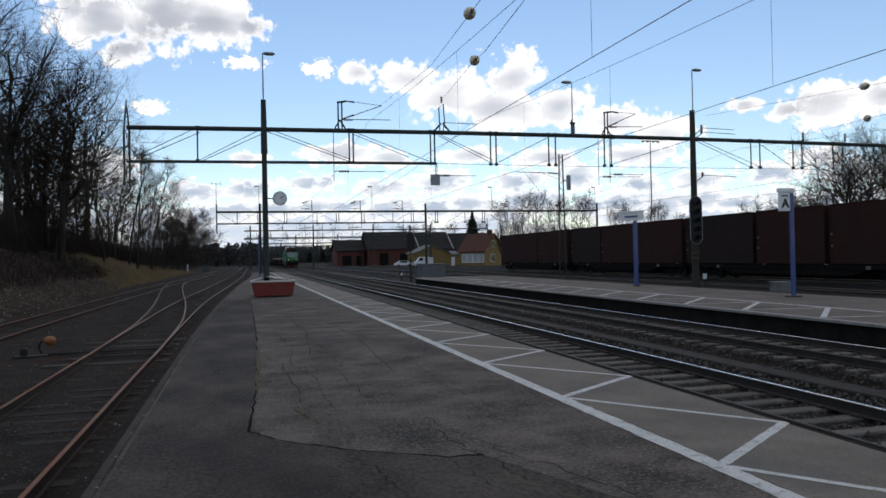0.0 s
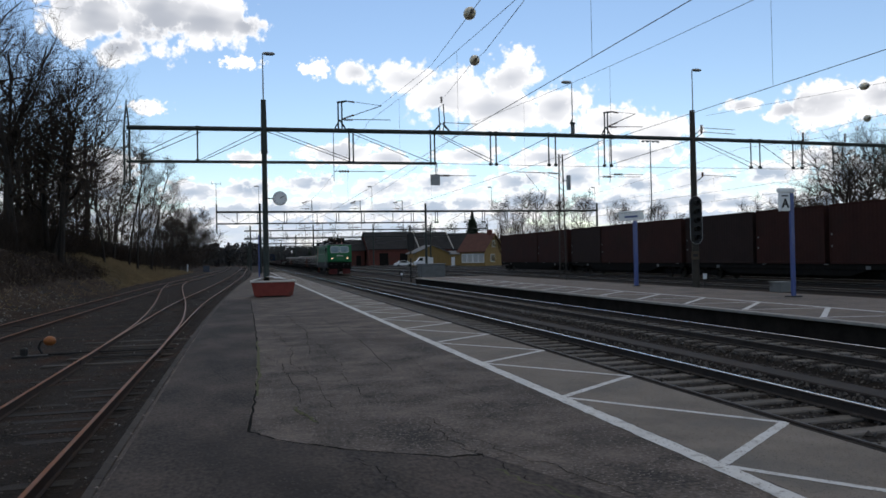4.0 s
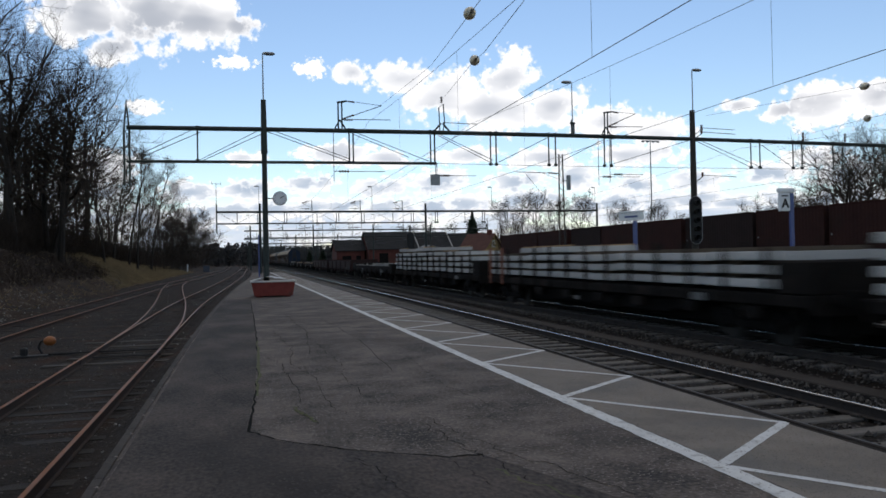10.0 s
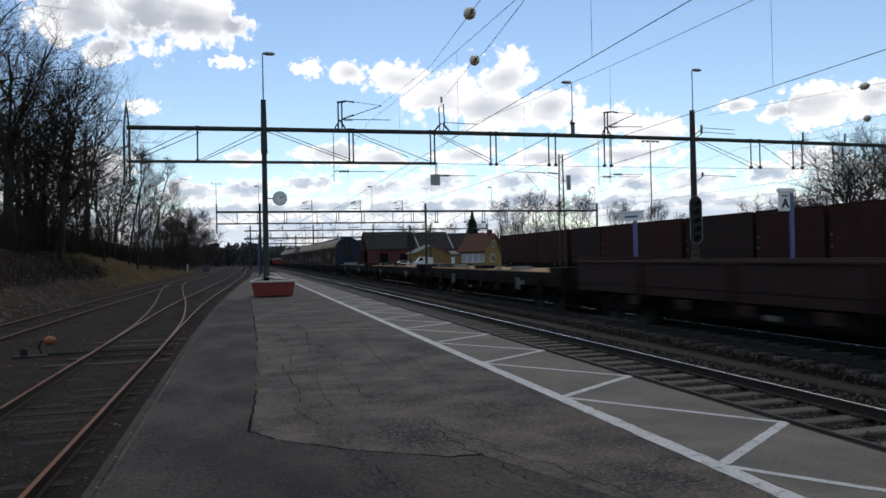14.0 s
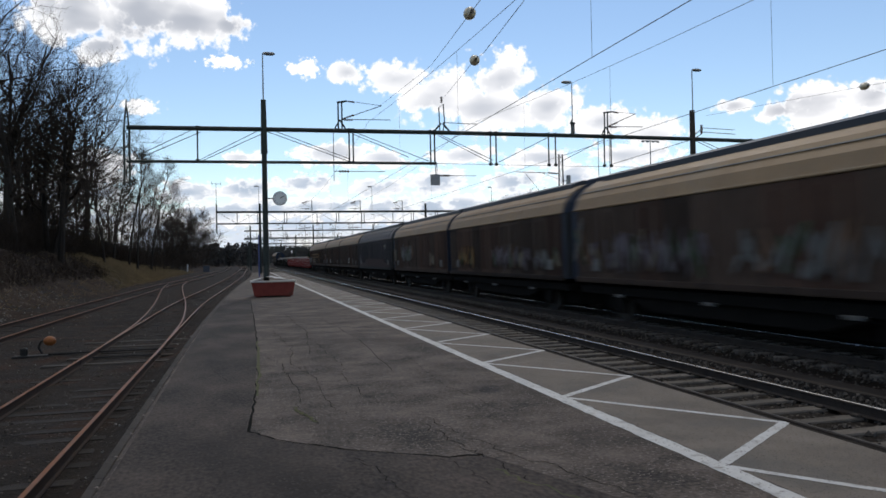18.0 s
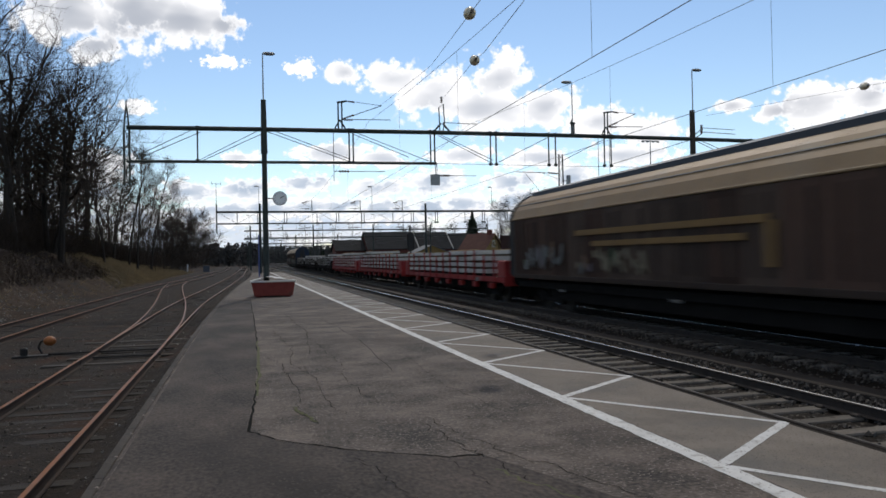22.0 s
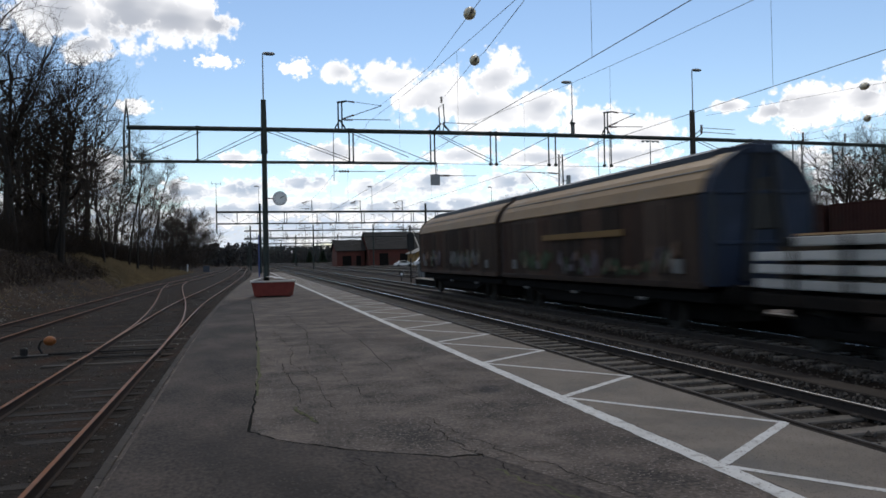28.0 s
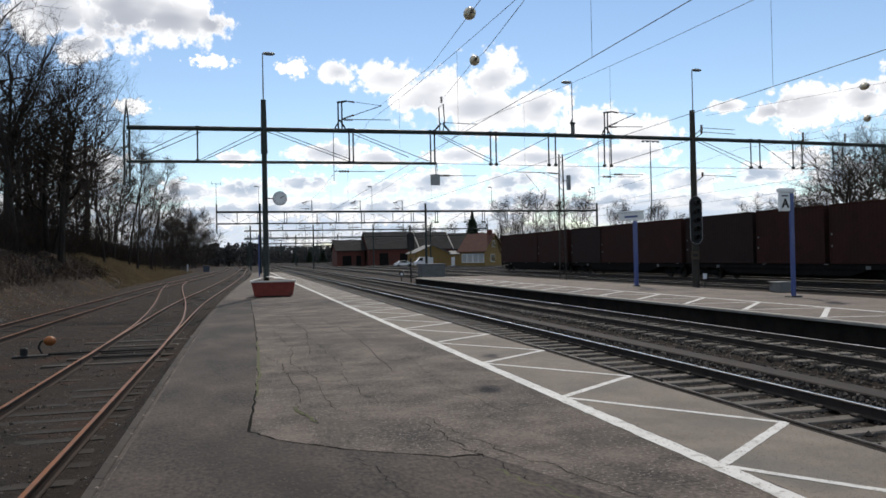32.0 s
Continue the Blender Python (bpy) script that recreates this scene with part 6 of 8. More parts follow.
station_clock()
board = thing("notice_board", "small grey plate hung below the gantry", "sign", at=pose(10.0, GANTRY_Y - 0.1, 5.92))
part("plate", Mesh().box(-0.26, 0.26, -0.02, 0.02, -0.30, 0.28, 0.01), STEEL_GREY, board)
part("hanger_rod", Mesh().rod((0.1, 0, 0.28), (0.1, 0, 0.85), 0.02), GANTRY_GREEN, board)


def letter(text, size, material, parent, at, name="lettering"):
    cu = bpy.data.curves.new(name, "FONT")
    cu.body, cu.size, cu.extrude, cu.align_x, cu.align_y = text, size, 0.004, "CENTER", "CENTER"
    cu.offset = size * 0.035
    tmp = bpy.data.objects.new(name, cu)
    scene.collection.objects.link(tmp)
    me = bpy.data.meshes.new_from_object(tmp.evaluated_get(bpy.context.evaluated_depsgraph_get()))
    bpy.data.objects.remove(tmp)
    me.materials.append(material)
    ob = new(name, me)
    ob.parent, ob.matrix_basis = parent, at
    return ob


def zone_sign():
    s = thing("platform_sign", "white lettered A platform zone sign on a tall blue pole", "sign", at=pose(19.14, 23.05, P2))
    part("pole", Mesh().box(-0.05, 0.06, -0.05, 0.05, 0.0, 3.75, 0.015), BLUE_POLE, s, "blue painted square pole")
    part("pole_fin", Mesh().box(0.064, 0.12, -0.03, 0.03, 0.0, 3.75, 0.01), BLUE_POLE, s)
    part("sign_box", Mesh().box(-0.50, -0.055, -0.05, 0.05, 3.10, 3.76, 0.015), SIGN_WHITE, s, "white sign box")
    part("cap", Mesh().box(-0.53, 0.13, -0.09, 0.09, 3.77, 3.92, 0.02), SIGN_WHITE, s)
    letter("A", 0.44, BLACK, s, pose(-0.27, -0.057, 3.36, 90))
    part("lettering_bar", Mesh().box(-0.42, -0.14, -0.056, -0.05, 3.62, 3.67), BLACK, s)
    part("base_plate", Mesh().box(-0.22, 0.26, -0.2, 0.2, 0.004, 0.05, 0.02), BLACK, s)


zone_sign()


def name_sign():
    s = thing("platform_sign", "white station name board on a tall blue pole", "sign", at=pose(19.35, 34.6, P2))
    part("pole", Mesh().box(-0.09, 0.09, -0.09, 0.09, 0.0, 3.35, 0.02), BLUE_POLE, s, "blue painted square pole")
    part("sign_box", Mesh().box(-0.62, 0.62, -0.1, 0.1, 3.36, 3.74, 0.02), SIGN_WHITE, s, "white sign box", at=pose(0, 0, 0, 0, -3, -18))
    part("roof_cap", Mesh().box(-0.66, 0.66, -0.16, 0.16, 3.76, 3.84, 0.02), SIGN_WHITE, s, at=pose(0, 0, 0, 0, -3, -18))
    part("lettering_bar", Mesh().box(-0.35, 0.3, -0.108, -0.1, 3.5, 3.6), BLUE_POLE, s, at=pose(0, 0, 0, 0, -3, -18))
    part("base_plate", Mesh().box(-0.16, 0.16, -0.16, 0.16, 0.004, 0.05, 0.02), BLACK, s)


name_sign()
far_sign = thing("platform_sign", "blue pole standing on the platform behind the planter", "sign", at=pose(1.75, 85.0, 0))
part("pole", Mesh().box(-0.07, 0.07, -0.07, 0.07, 0, 4.6, 0.02), BLUE_POLE, far_sign)

sig = thing("signal", "tall dark railway signal with a black rounded screen on the mast", "signal", at=pose(25.5, 38.55, 3.63))
oval = [(0.41 * math.cos(a), (0.98 if math.sin(a) > 0 else -0.98) + 0.41 * math.sin(a)) for a in [2 * math.pi * i / 24 for i in range(24)]]
part("screen", Mesh().prism(oval, "y", 0.0, 0.05), BLACK, sig)
part("border", Mesh().line([(x * 0.97, -0.01, z) for x, z in oval + oval[:1]], 0.018), STEEL_GREY, sig)
for k in range(5):
    z = 1.0 - 0.5 * k
    part("signal_lens", Mesh().turned([(0.13, 0), (0.12, -0.03), (0.03, -0.05)], "y", (0, 0, z), 12), DARK_GLASS, sig)
    part("lens_hood", Mesh().turned([(0.15, 0), (0.16, -0.24), (0.15, -0.24), (0.14, 0)], "y", (0, 0, z), 12), BLACK, sig)
part("mount", Mesh().box(-0.08, 0.3, 0.05, 0.35, -0.9, -0.8).box(-0.08, 0.3, 0.05, 0.35, 0.8, 0.9), BLACK, sig)
plate = thing("mast_plate", "weathered tan number plate on the mast", "sign", at=pose(25.5, 38.7, 1.58))
part("plate", Mesh().box(-0.26, 0.26, -0.02, 0.02, -0.24, 0.24, 0.01), SPACER_WOOD, plate)
part("bar", Mesh().box(-0.15, 0.15, -0.028, -0.02, -0.08, 0.08), BLACK, plate)
tag = thing("marker_plate", "small white marker plate beside the mast", "sign", at=pose(26.1, 38.7, 0.35))
part("plate", Mesh().box(-0.13, 0.13, -0.02, 0.02, -0.16, 0.16, 0.01), SIGN_WHITE, tag)
part("stalk", Mesh().rod((0, 0.03, -0.8), (0, 0.03, 0), 0.03), BLACK, tag)

cab = thing("relay_cabinet", "grey metal cabinet at the back of the island platform", "cabinet", at=pose(20.75, 25.6, P2))
part("body", Mesh().box(-0.05, 0.5, 0, 0.7, 0.004, 0.38, 0.02), GREY_BOX, cab)
part("lid", Mesh().box(-0.08, 0.53, -0.03, 0.73, 0.38, 0.43, 0.015), GREY_BOX, cab)

hut = thing("equipment_hut", "low grey equipment box at the end of the island platform", "hut", at=pose(15.2, 64.6, -0.45))
part("body", Mesh().box(0, 2.15, 0, 1.6, 0, 1.58, 0.03), GREY_BOX, hut)
part("roof", Mesh().box(-0.08, 2.23, -0.08, 1.68, 1.58, 1.66, 0.03), GREY_BOX, hut)
part("door", Mesh().box(0.6, 1.5, -0.02, 0.0, 0.1, 1.4, 0.006), GREY_BOX, hut)

sig2 = thing("signal", "dark main signal with a yellow plate at the platform end", "signal", at=pose(14.55, 66.0, -0.5))
part("post", Mesh().rod((0, 0, 0), (0, 0, 5.2), 0.07, n=8), BLACK, sig2)
part("screen", Mesh().box(-0.33, 0.33, -0.12, 0.0, 2.9, 4.5, 0.12), BLACK, sig2)
part("yellow_plate", Mesh().box(-0.18, 0.18, -0.09, -0.07, 2.2, 2.6, 0.01), SPRAY_YELLOW, sig2)
dw = thing("dwarf_signal", "dwarf signal with a white round plate beside the track", "signal", at=pose(14.3, 69, -0.5))
part("post", Mesh().rod((0, 0, 0), (0, 0, 0.7), 0.05), BLACK, dw)
part("plate", Mesh().turned([(0.24, 0), (0.24, 0.04)], "y", (0, 0, 0.85), 16), BLACK, dw)
part("lens", Mesh().turned([(0.12, -0.02), (0.1, -0.05)], "y", (0, 0, 0.75), 12), SIGN_WHITE, dw)

mast_c = thing("catenary_mast", "tall lattice mast with an arm, insulator and grey box", "mast", at=pose(26.95, 60.8, 0))
lattice_mast(mast_c, 0, 0, -0.5, 10.5, 0.62, 0.32, MAST_RUST)
part("arm", Mesh().rod((-4.2, 0, 8.95), (0, 0, 8.85), 0.03, n=5).rod((-3.4, 0, 8.95), (0.2, 0, 4.6), 0.018, n=4).rod((-0.1, 0, 8.3), (-2, 0, 8.95), 0.02, n=4), MAST_RUST, mast_c)
part("insulator", insulator(Mesh(), (-1.2, 0, 8.9), (-0.3, 0, 8.8), 0.1), PORCELAIN, mast_c)
part("grey_box", Mesh().box(0.55, 0.85, -0.15, 0.15, 7.4, 8.7, 0.03), STEEL_GREY, mast_c)
part("box_arm", Mesh().rod((0.15, 0, 8.2), (0.6, 0, 8.2), 0.03), MAST_RUST, mast_c)

TIMBER_WORN = surface("worn_turnout_timber", (0.020, 0.017, 0.014), (0.10, 0.085, 0.072), 2.5, 30, 0.95, bump=0.5, dist=0.01, stretch=(0.5, 4, 2))
bearers = thing("turnout_bearers", "worn grey timber bearers and point rods of the turnout", "turnout", kind="structure")
for k, (y, x0, x1) in enumerate(((18.2, -4.3, -1.45), (19.4, -4.0, -1.5), (20.5, -4.1, -1.4), (21.7, -3.9, -1.5), (23.0, -4.3, -1.5))):
    part("bearer", Mesh().box(x0, x1, -0.11, 0.11, -0.12, 0.0, 0.02), TIMBER_WORN, bearers, at=pose(0, y, RAIL - 0.135, 0, 0, (k % 3 - 1) * 0.8))
part("point_rod", Mesh().rod((-4.6, 20.2, RAIL - 0.09), (-1.7, 20.2, RAIL - 0.09), 0.022, n=6), BLACK, bearers)
part("point_rod", Mesh().rod((-3.4, 19.0, RAIL - 0.09), (-1.9, 19.0, RAIL - 0.09), 0.018, n=6), BLACK, bearers)

flood = thing("floodlight_mast", "very tall thin floodlight mast far behind the yard", "mast", at=pose(99.6, 169.6, -0.45))
part("pole", Mesh().rod((0, 0, 0), (0, 0, 30.5), 0.22, 0.12, 8), STEEL_GREY, flood)
part("cross_bar", Mesh().rod((-2.2, 0, 30.3), (2.2, 0, 30.3), 0.08, n=6), STEEL_GREY, flood)
for x in (-2.1, -0.8, 0.8, 2.1):
    part("lamp_head", Mesh().box(x - 0.35, x + 0.35, -0.35, 0.2, 29.9, 30.25, 0.06), STEEL_GREY, flood)
BLUE_GREY = surface("blue_grey_cabinet_paint", (0.045, 0.055, 0.075), (0.085, 0.10, 0.13), 2, 30, 0.6, bump=0.1, dist=0.004)
cab2 = thing("relay_cabinet", "small blue-grey metal cabinet at the foot of the bank", "cabinet", at=pose(-8.2, 170.0, -0.43))
part("body", Mesh().box(0, 1.3, 0, 0.7, 0, 1.25, 0.03), BLUE_GREY, cab2)
part("lid", Mesh().box(-0.06, 1.36, -0.06, 0.76, 1.25, 1.33, 0.02), BLUE_GREY, cab2)
part("door", Mesh().box(0.15, 0.65, -0.03, 0.0, 0.1, 1.15, 0.006), BLUE_GREY, cab2)

lever = thing("switch_lever", "turnout hand lever with an orange weight ball on the siding", "switch lever", at=pose(-4.98, 20.4, -0.46))
part("stand", Mesh().box(-0.45, 0.45, -0.12, 0.12, 0, 0.07, 0.02).box(-0.28, -0.12, -0.07, 0.07, 0.05, 0.26, 0.03).rod((0.4, 0, 0.06), (2.6, 0.05, 0.07), 0.02), BLACK, lever)
part("handle", Mesh().line([(0.2, 0, 0.1), (0.12, 0, 0.26), (0.18, 0, 0.40), (0.36, 0, 0.42)], 0.028, 6), BLACK, lever)
part("weight", Mesh().turned([(0.03, -0.14), (0.085, -0.11), (0.118, -0.04), (0.118, 0.04), (0.085, 0.10), (0.03, 0.135)], "x", (0.38, 0, 0.40), 16), ORANGE, lever, "orange weight ball", True)
paper = Mesh().sheet(spread([(0, 0.24, 0.06)]), spread([(0, 0.16, 0.05)]), lambda x, y: 0.03 * rough_at(x, y, 14) + 0.02)
tagged(part("paper_scrap", paper, SIGN_WHITE, at=pose(-2.02, 6.95, -0.40, 0, 0, 25)), "crumpled white paper scrap on the siding sleepers", "litter")


# ---------------------------------------------------------------- buildings
BRICK_RED = surface("red_brick_wall", (0.078, 0.025, 0.019), (0.135, 0.045, 0.034), 0.8, 14, 0.9, bump=0.2, dist=0.01, stain=(0.075, 0.04, 0.031), stain_scale=0.3)
SLATE = surface("dark_slate_roof", (0.018, 0.018, 0.019), (0.040, 0.040, 0.041), 0.5, 10, 0.95, spec=0.05, bump=0.2, dist=0.01)
HOUSE_YELLOW = surface("yellow_timber_wall", (0.19, 0.122, 0.042), (0.28, 0.187, 0.07), 0.6, 12, 0.8, bump=0.1, dist=0.01, stretch=(6, 6, 0.4))
GREY_SHEET = surface("grey_sheet_roof", (0.09, 0.09, 0.09), (0.16, 0.16, 0.158), 0.5, 10, 0.8, bump=0.1, dist=0.01)
PALE_GLASS = glass("pale_glass", (0.48, 0.48, 0.46), 0.15)
TILE_RED = surface("red_tile_roof", (0.060, 0.027, 0.021), (0.110, 0.049, 0.037), 0.8, 10, 0.9, bump=0.3, dist=0.02)


def gable_house(name, label, x, y, w, d, eave, ridge, wall, roof, turn=0, ridge_along="x", windows=(), doors=(), chimneys=(), z=-0.45):
    """A gabled building; w across, d deep. Windows and doors on its near (−y) front as (x, z, w, h, material)."""
    h = thing(name, label, "building", at=pose(x, y, z, 0, 0, turn))
    o = 0.5
    if ridge_along == "x":
        part("wall", Mesh().box(0, w, 0, d, 0, eave).prism([(0, eave), (d, eave), (d / 2, ridge)], "x", 0, w), wall, h)
        for s in (0, 1):
            a, c = (-o, d / 2) if s == 0 else (d + o, d / 2)
            k = (ridge - eave) / (d / 2)
            part("roof_slope", Mesh().prism([(a, eave - o * k), (c, ridge), (c, ridge + 0.18), (a, eave - o * k + 0.18)], "x", -o, w + o), roof, h)
    else:
        part("wall", Mesh().box(0, w, 0, d, 0, eave).prism([(0, eave), (w, eave), (w / 2, ridge)], "y", 0, d), wall, h)
        for s in (0, 1):
            a, c = (-o, w / 2) if s == 0 else (w + o, w / 2)
            k = (ridge - eave) / (w / 2)
            part("roof_slope", Mesh().prism([(a, eave - o * k), (c, ridge), (c, ridge + 0.18), (a, eave - o * k + 0.18)], "y", -o, d + o), roof, h)
    for wx, wz, ww, wh, in windows:
        f = part("window", Mesh().box(wx - 0.1, wx + ww + 0.1, -0.08, 0.05, wz - 0.1, wz + wh + 0.1, 0.01), SIGN_WHITE, h)
        part("pane", Mesh().box(wx, wx + ww / 2 - 0.04, -0.1, 0.0, wz, wz + wh).box(wx + ww / 2 + 0.04, wx + ww, -0.1, 0.0, wz, wz + wh), DARK_GLASS, f)
    for wx, ww, wh, mat in doors:
        part("door", Mesh().box(wx, wx + ww, -0.06, 0.05, 0, wh, 0.01), mat, h)
    for cx, cy, cz in chimneys:
        part("chimney", Mesh().box(cx - 0.5, cx + 0.5, cy - 0.4, cy + 0.4, cz - 1.2, cz + 0.9, 0.04), BRICK_RED, h)
    return h


BARGE = surface("pale_barge_board", (0.24, 0.23, 0.22), (0.36, 0.35, 0.33), 1, 20, 0.8, bump=0.1, dist=0.01)


def barge(house, w, d, eave, ridge):
    """A pale board along the verge at the far end of the front slope."""
    k = (ridge - eave) / (d / 2)
    part("barge_board", Mesh().prism([(-0.55, eave - 0.55 * k + 0.10), (d / 2, ridge + 0.12), (d / 2, ridge + 0.42), (-0.55, eave - 0.55 * k + 0.40)], "x", w + 0.28, w + 0.58), BARGE, house, "pale barge board")


shed = gable_house("goods_shed", "long red brick goods shed with a dark slate roof", 35.0, 214, 14.2, 16, 4.9, 9.8, BRICK_RED, SLATE,
                   doors=((3.0, 2.6, 3.6, FRAME_DARK), (9.0, 2.2, 3.4, FRAME_DARK)))
barge(shed, 14.2, 16, 4.9, 9.8)
shed = gable_house("goods_shed", "red brick shed range with a dark slate roof", 50.4, 215, 9.4, 16, 4.7, 9.6, BRICK_RED, SLATE, doors=((3, 3, 3.6, FRAME_DARK),))
barge(shed, 9.4, 16, 4.7, 9.6)
gable_house("goods_shed", "far end of the brick goods shed with a slate roof", 61.0, 216, 14.0, 16, 4.5, 9.2, BRICK_RED, SLATE)
gable_house("brick_annex", "lower red brick building with a dark slate roof", 26.3, 218, 8.0, 12, 4.6, 7.6, BRICK_RED, SLATE, doors=((1.6, 2.6, 3.0, FRAME_DARK), (5.6, 1.4, 3.0, FRAME_DARK)))
garage = gable_house("yellow_garage", "yellow wooden garage with a grey gable roof", 40.4, 178, 8.4, 9, 3.2, 5.0, HOUSE_YELLOW, GREY_SHEET, ridge_along="y", doors=((0.9, 2.8, 2.3, SIGN_WHITE),))
part("lean_to", Mesh().box(8.4, 11.6, 0.4, 5, 0, 2.7, 0.02), HOUSE_YELLOW, garage)
part("lean_to_roof", Mesh().prism([(0.1, 2.7), (5.2, 3.5), (5.2, 3.65), (0.1, 2.85)], "x", 8.42, 11.8), GREY_SHEET, garage)
part("lean_to_door", Mesh().box(9.1, 10.0, 0.34, 0.4, 0, 2.1, 0.01), SIGN_WHITE, garage)
villa = gable_house("yellow_house", "yellow wooden house with a red tiled roof and two chimneys", 47.2, 163, 6.6, 8, 3.5, 7.1, HOUSE_YELLOW, TILE_RED, turn=-50, chimneys=((2.2, 5.0, 6.6), (5.6, 4.0, 7.2)))
for x in (0.6, 2.1, 3.6, 5.1):
    f = part("veranda_window", Mesh().box(x, x + 1.4, -0.08, 0.05, 0.75, 2.75, 0.01), SIGN_WHITE, villa)
    part("curtained_pane", Mesh().box(x + 0.15, x + 1.25, -0.1, 0.0, 0.9, 2.6), PALE_GLASS, f)
for y, z, w, h in ((2.6, 1.0, 1.5, 1.5), (3.4, 4.3, 1.0, 1.3)):
    f = part("window", Mesh().box(6.55, 6.68, y - 0.12, y + w + 0.12, z - 0.12, z + h + 0.12, 0.01), SIGN_WHITE, villa)
    part("pane", Mesh().box(6.6, 6.71, y, y + w, z, z + h), DARK_GLASS, f)
part("verge_board", Mesh().prism([(-0.6, 2.93), (4.0, 7.02), (8.6, 2.93), (8.6, 3.15), (4.0, 7.24), (-0.6, 3.15)], "x", 7.05, 7.12), HOUSE_YELLOW, villa)
van = thing("parked_van", "white delivery van parked before the yellow garage", "van", at=pose(38.9, 172, -0.43) @ Matrix.Scale(0.85, 4))
part("body", Mesh().prism([(0, 0.45), (5.2, 0.45), (5.2, 2.35), (5.0, 2.5), (1.5, 2.5), (0.8, 1.6), (0, 1.35)], "y", 0, 1.9), SIGN_WHITE, van)
part("window", Mesh().prism([(0.85, 1.6), (1.5, 2.35), (2.3, 2.35), (2.3, 1.6)], "y", -0.01, 1.91), DARK_GLASS, van)
for x in (1.0, 4.2):
    part("wheel", Mesh().turned([(0.33, -0.02), (0.34, 0.2)], "y", (x, 0, 0.34), 14), BLACK, van)
car = thing("parked_car", "pale parked car beside the van", "car", at=pose(35.0, 176, -0.43))
part("body", Mesh().prism([(0, 0.35), (4.3, 0.35), (4.3, 0.9), (3.6, 0.98), (2.9, 1.42), (1.3, 1.42), (0.6, 0.98), (0, 0.85)], "y", 0, 1.7), SIGN_WHITE, car)
part("window", Mesh().prism([(0.85, 0.98), (1.4, 1.36), (2.8, 1.36), (3.3, 0.98)], "y", -0.01, 1.71), DARK_GLASS, car)
for x in (0.8, 3.4):
    part("wheel", Mesh().turned([(0.31, -0.02), (0.32, 0.2)], "y", (x, 0, 0.32), 14), BLACK, car)


# ---------------------------------------------------------------- trees
def bare_tree(seed, height, reach=0.42, limbs=13, stems=2, rise=0.10, thick=1.0, fine=1.0, low=0.25):
    """A leafless tree: stems, limbs, branches, twigs and the last short shoots. Trunk mesh and crown mesh."""
    r = random.Random(seed)
    trunk, crown = Mesh(), Mesh()
    wob = (0.08, 0.29, 0.33, 0.36)
    steps, sides = (8, 6, 4, 2), (8, 5, 4, 3)
    kids = (limbs, 6, 5, 4)

    def shoot(p, d, length):
        a = d.orthogonal().normalized()
        c = d.cross(a)
        b = len(crown.v)
        k = 0.0078 * fine
        crown.v += [tuple(p + a * k), tuple(p + (a * -0.5 + c * 0.87) * k), tuple(p + (a * -0.5 - c * 0.87) * k), tuple(p + d * length)]
        crown.f += [(b, b + 1, b + 3), (b + 1, b + 2, b + 3), (b + 2, b, b + 3)]

    def bough(p, d, length, rad, level):
        n = steps[level]
        pts, rr, dd = [p], [rad], d
        tip = 0.18 if level == 0 else 0.32
        for i in range(n):
            dd = (dd + Vector((r.gauss(0, wob[level]), r.gauss(0, wob[level]), r.gauss(0, wob[level] * 0.7) + (0.05 if level == 0 else rise)))).normalized()
            pts.append(pts[-1] + dd * length / n)
            rr.append(max(rad * (1 - (1 - tip) * (i + 1) / n), 0.006 * fine))
        (trunk if level == 0 else crown).line(pts, rr, sides[level])
        turn = r.uniform(0, 6.28)
        start = low if level == 0 else 0.22
        for k in range(kids[level]):
            t = start + (0.985 - start) * (k + r.random()) / kids[level]
            i = min(int(t * n), n - 1)
            q = pts[i].lerp(pts[i + 1], t * n - i)
            axis = (pts[i + 1] - pts[i]).normalized()
            turn += 2.4 + r.uniform(-0.5, 0.5)
            a = axis.orthogonal().normalized()
            side = a * math.cos(turn) + axis.cross(a) * math.sin(turn)
            open_k = r.uniform(0.55, 1.0) if level else r.uniform(0.6, 1.15)
            nd = (axis * math.cos(open_k) + side * math.sin(open_k)).normalized()
            if level == 0:
                span = height * reach * (0.55 + 0.6 * math.sin(math.pi * min(0.25 + 0.75 * (t - low) / (1 - low), 1.0))) * r.uniform(0.6, 1.1)
                bough(q, nd, span, max(rr[i] * r.uniform(0.42, 0.62), 0.03), 1)
            elif level == 1:
                bough(q, nd, length * r.uniform(0.32, 0.52) * (1.1 - 0.5 * t), max(rr[i] * 0.55, 0.020 * fine), 2)
            elif level == 2:
                bough(q, nd, length * r.uniform(0.40, 0.66) + 0.3, 0.0120 * fine, 3)
            else:
                shoot(q, nd, length * r.uniform(0.35, 0.7))

    for k in range(stems):
        a = 6.28 * k / max(stems, 1) + r.uniform(-0.5, 0.5)
        lean = r.uniform(0.10, 0.22) if stems > 1 else r.uniform(0.0, 0.06)
        bough(Vector((0.12 * math.cos(a), 0.12 * math.sin(a), -0.4)), Vector((math.cos(a) * lean, math.sin(a) * lean, 1)).normalized(),
              height * r.uniform(0.72, 0.86), height * 0.0125 * thick, 0)
    return trunk, crown


def plant(name, label, seed, height, at=None, bark=BARK, **form):
    tr, cr = bare_tree(seed, height, **form)
    t = thing(name, label, "tree", at=at)
    part("trunk", tr, bark, t)
    part("crown", cr, TWIG, t)
    return t


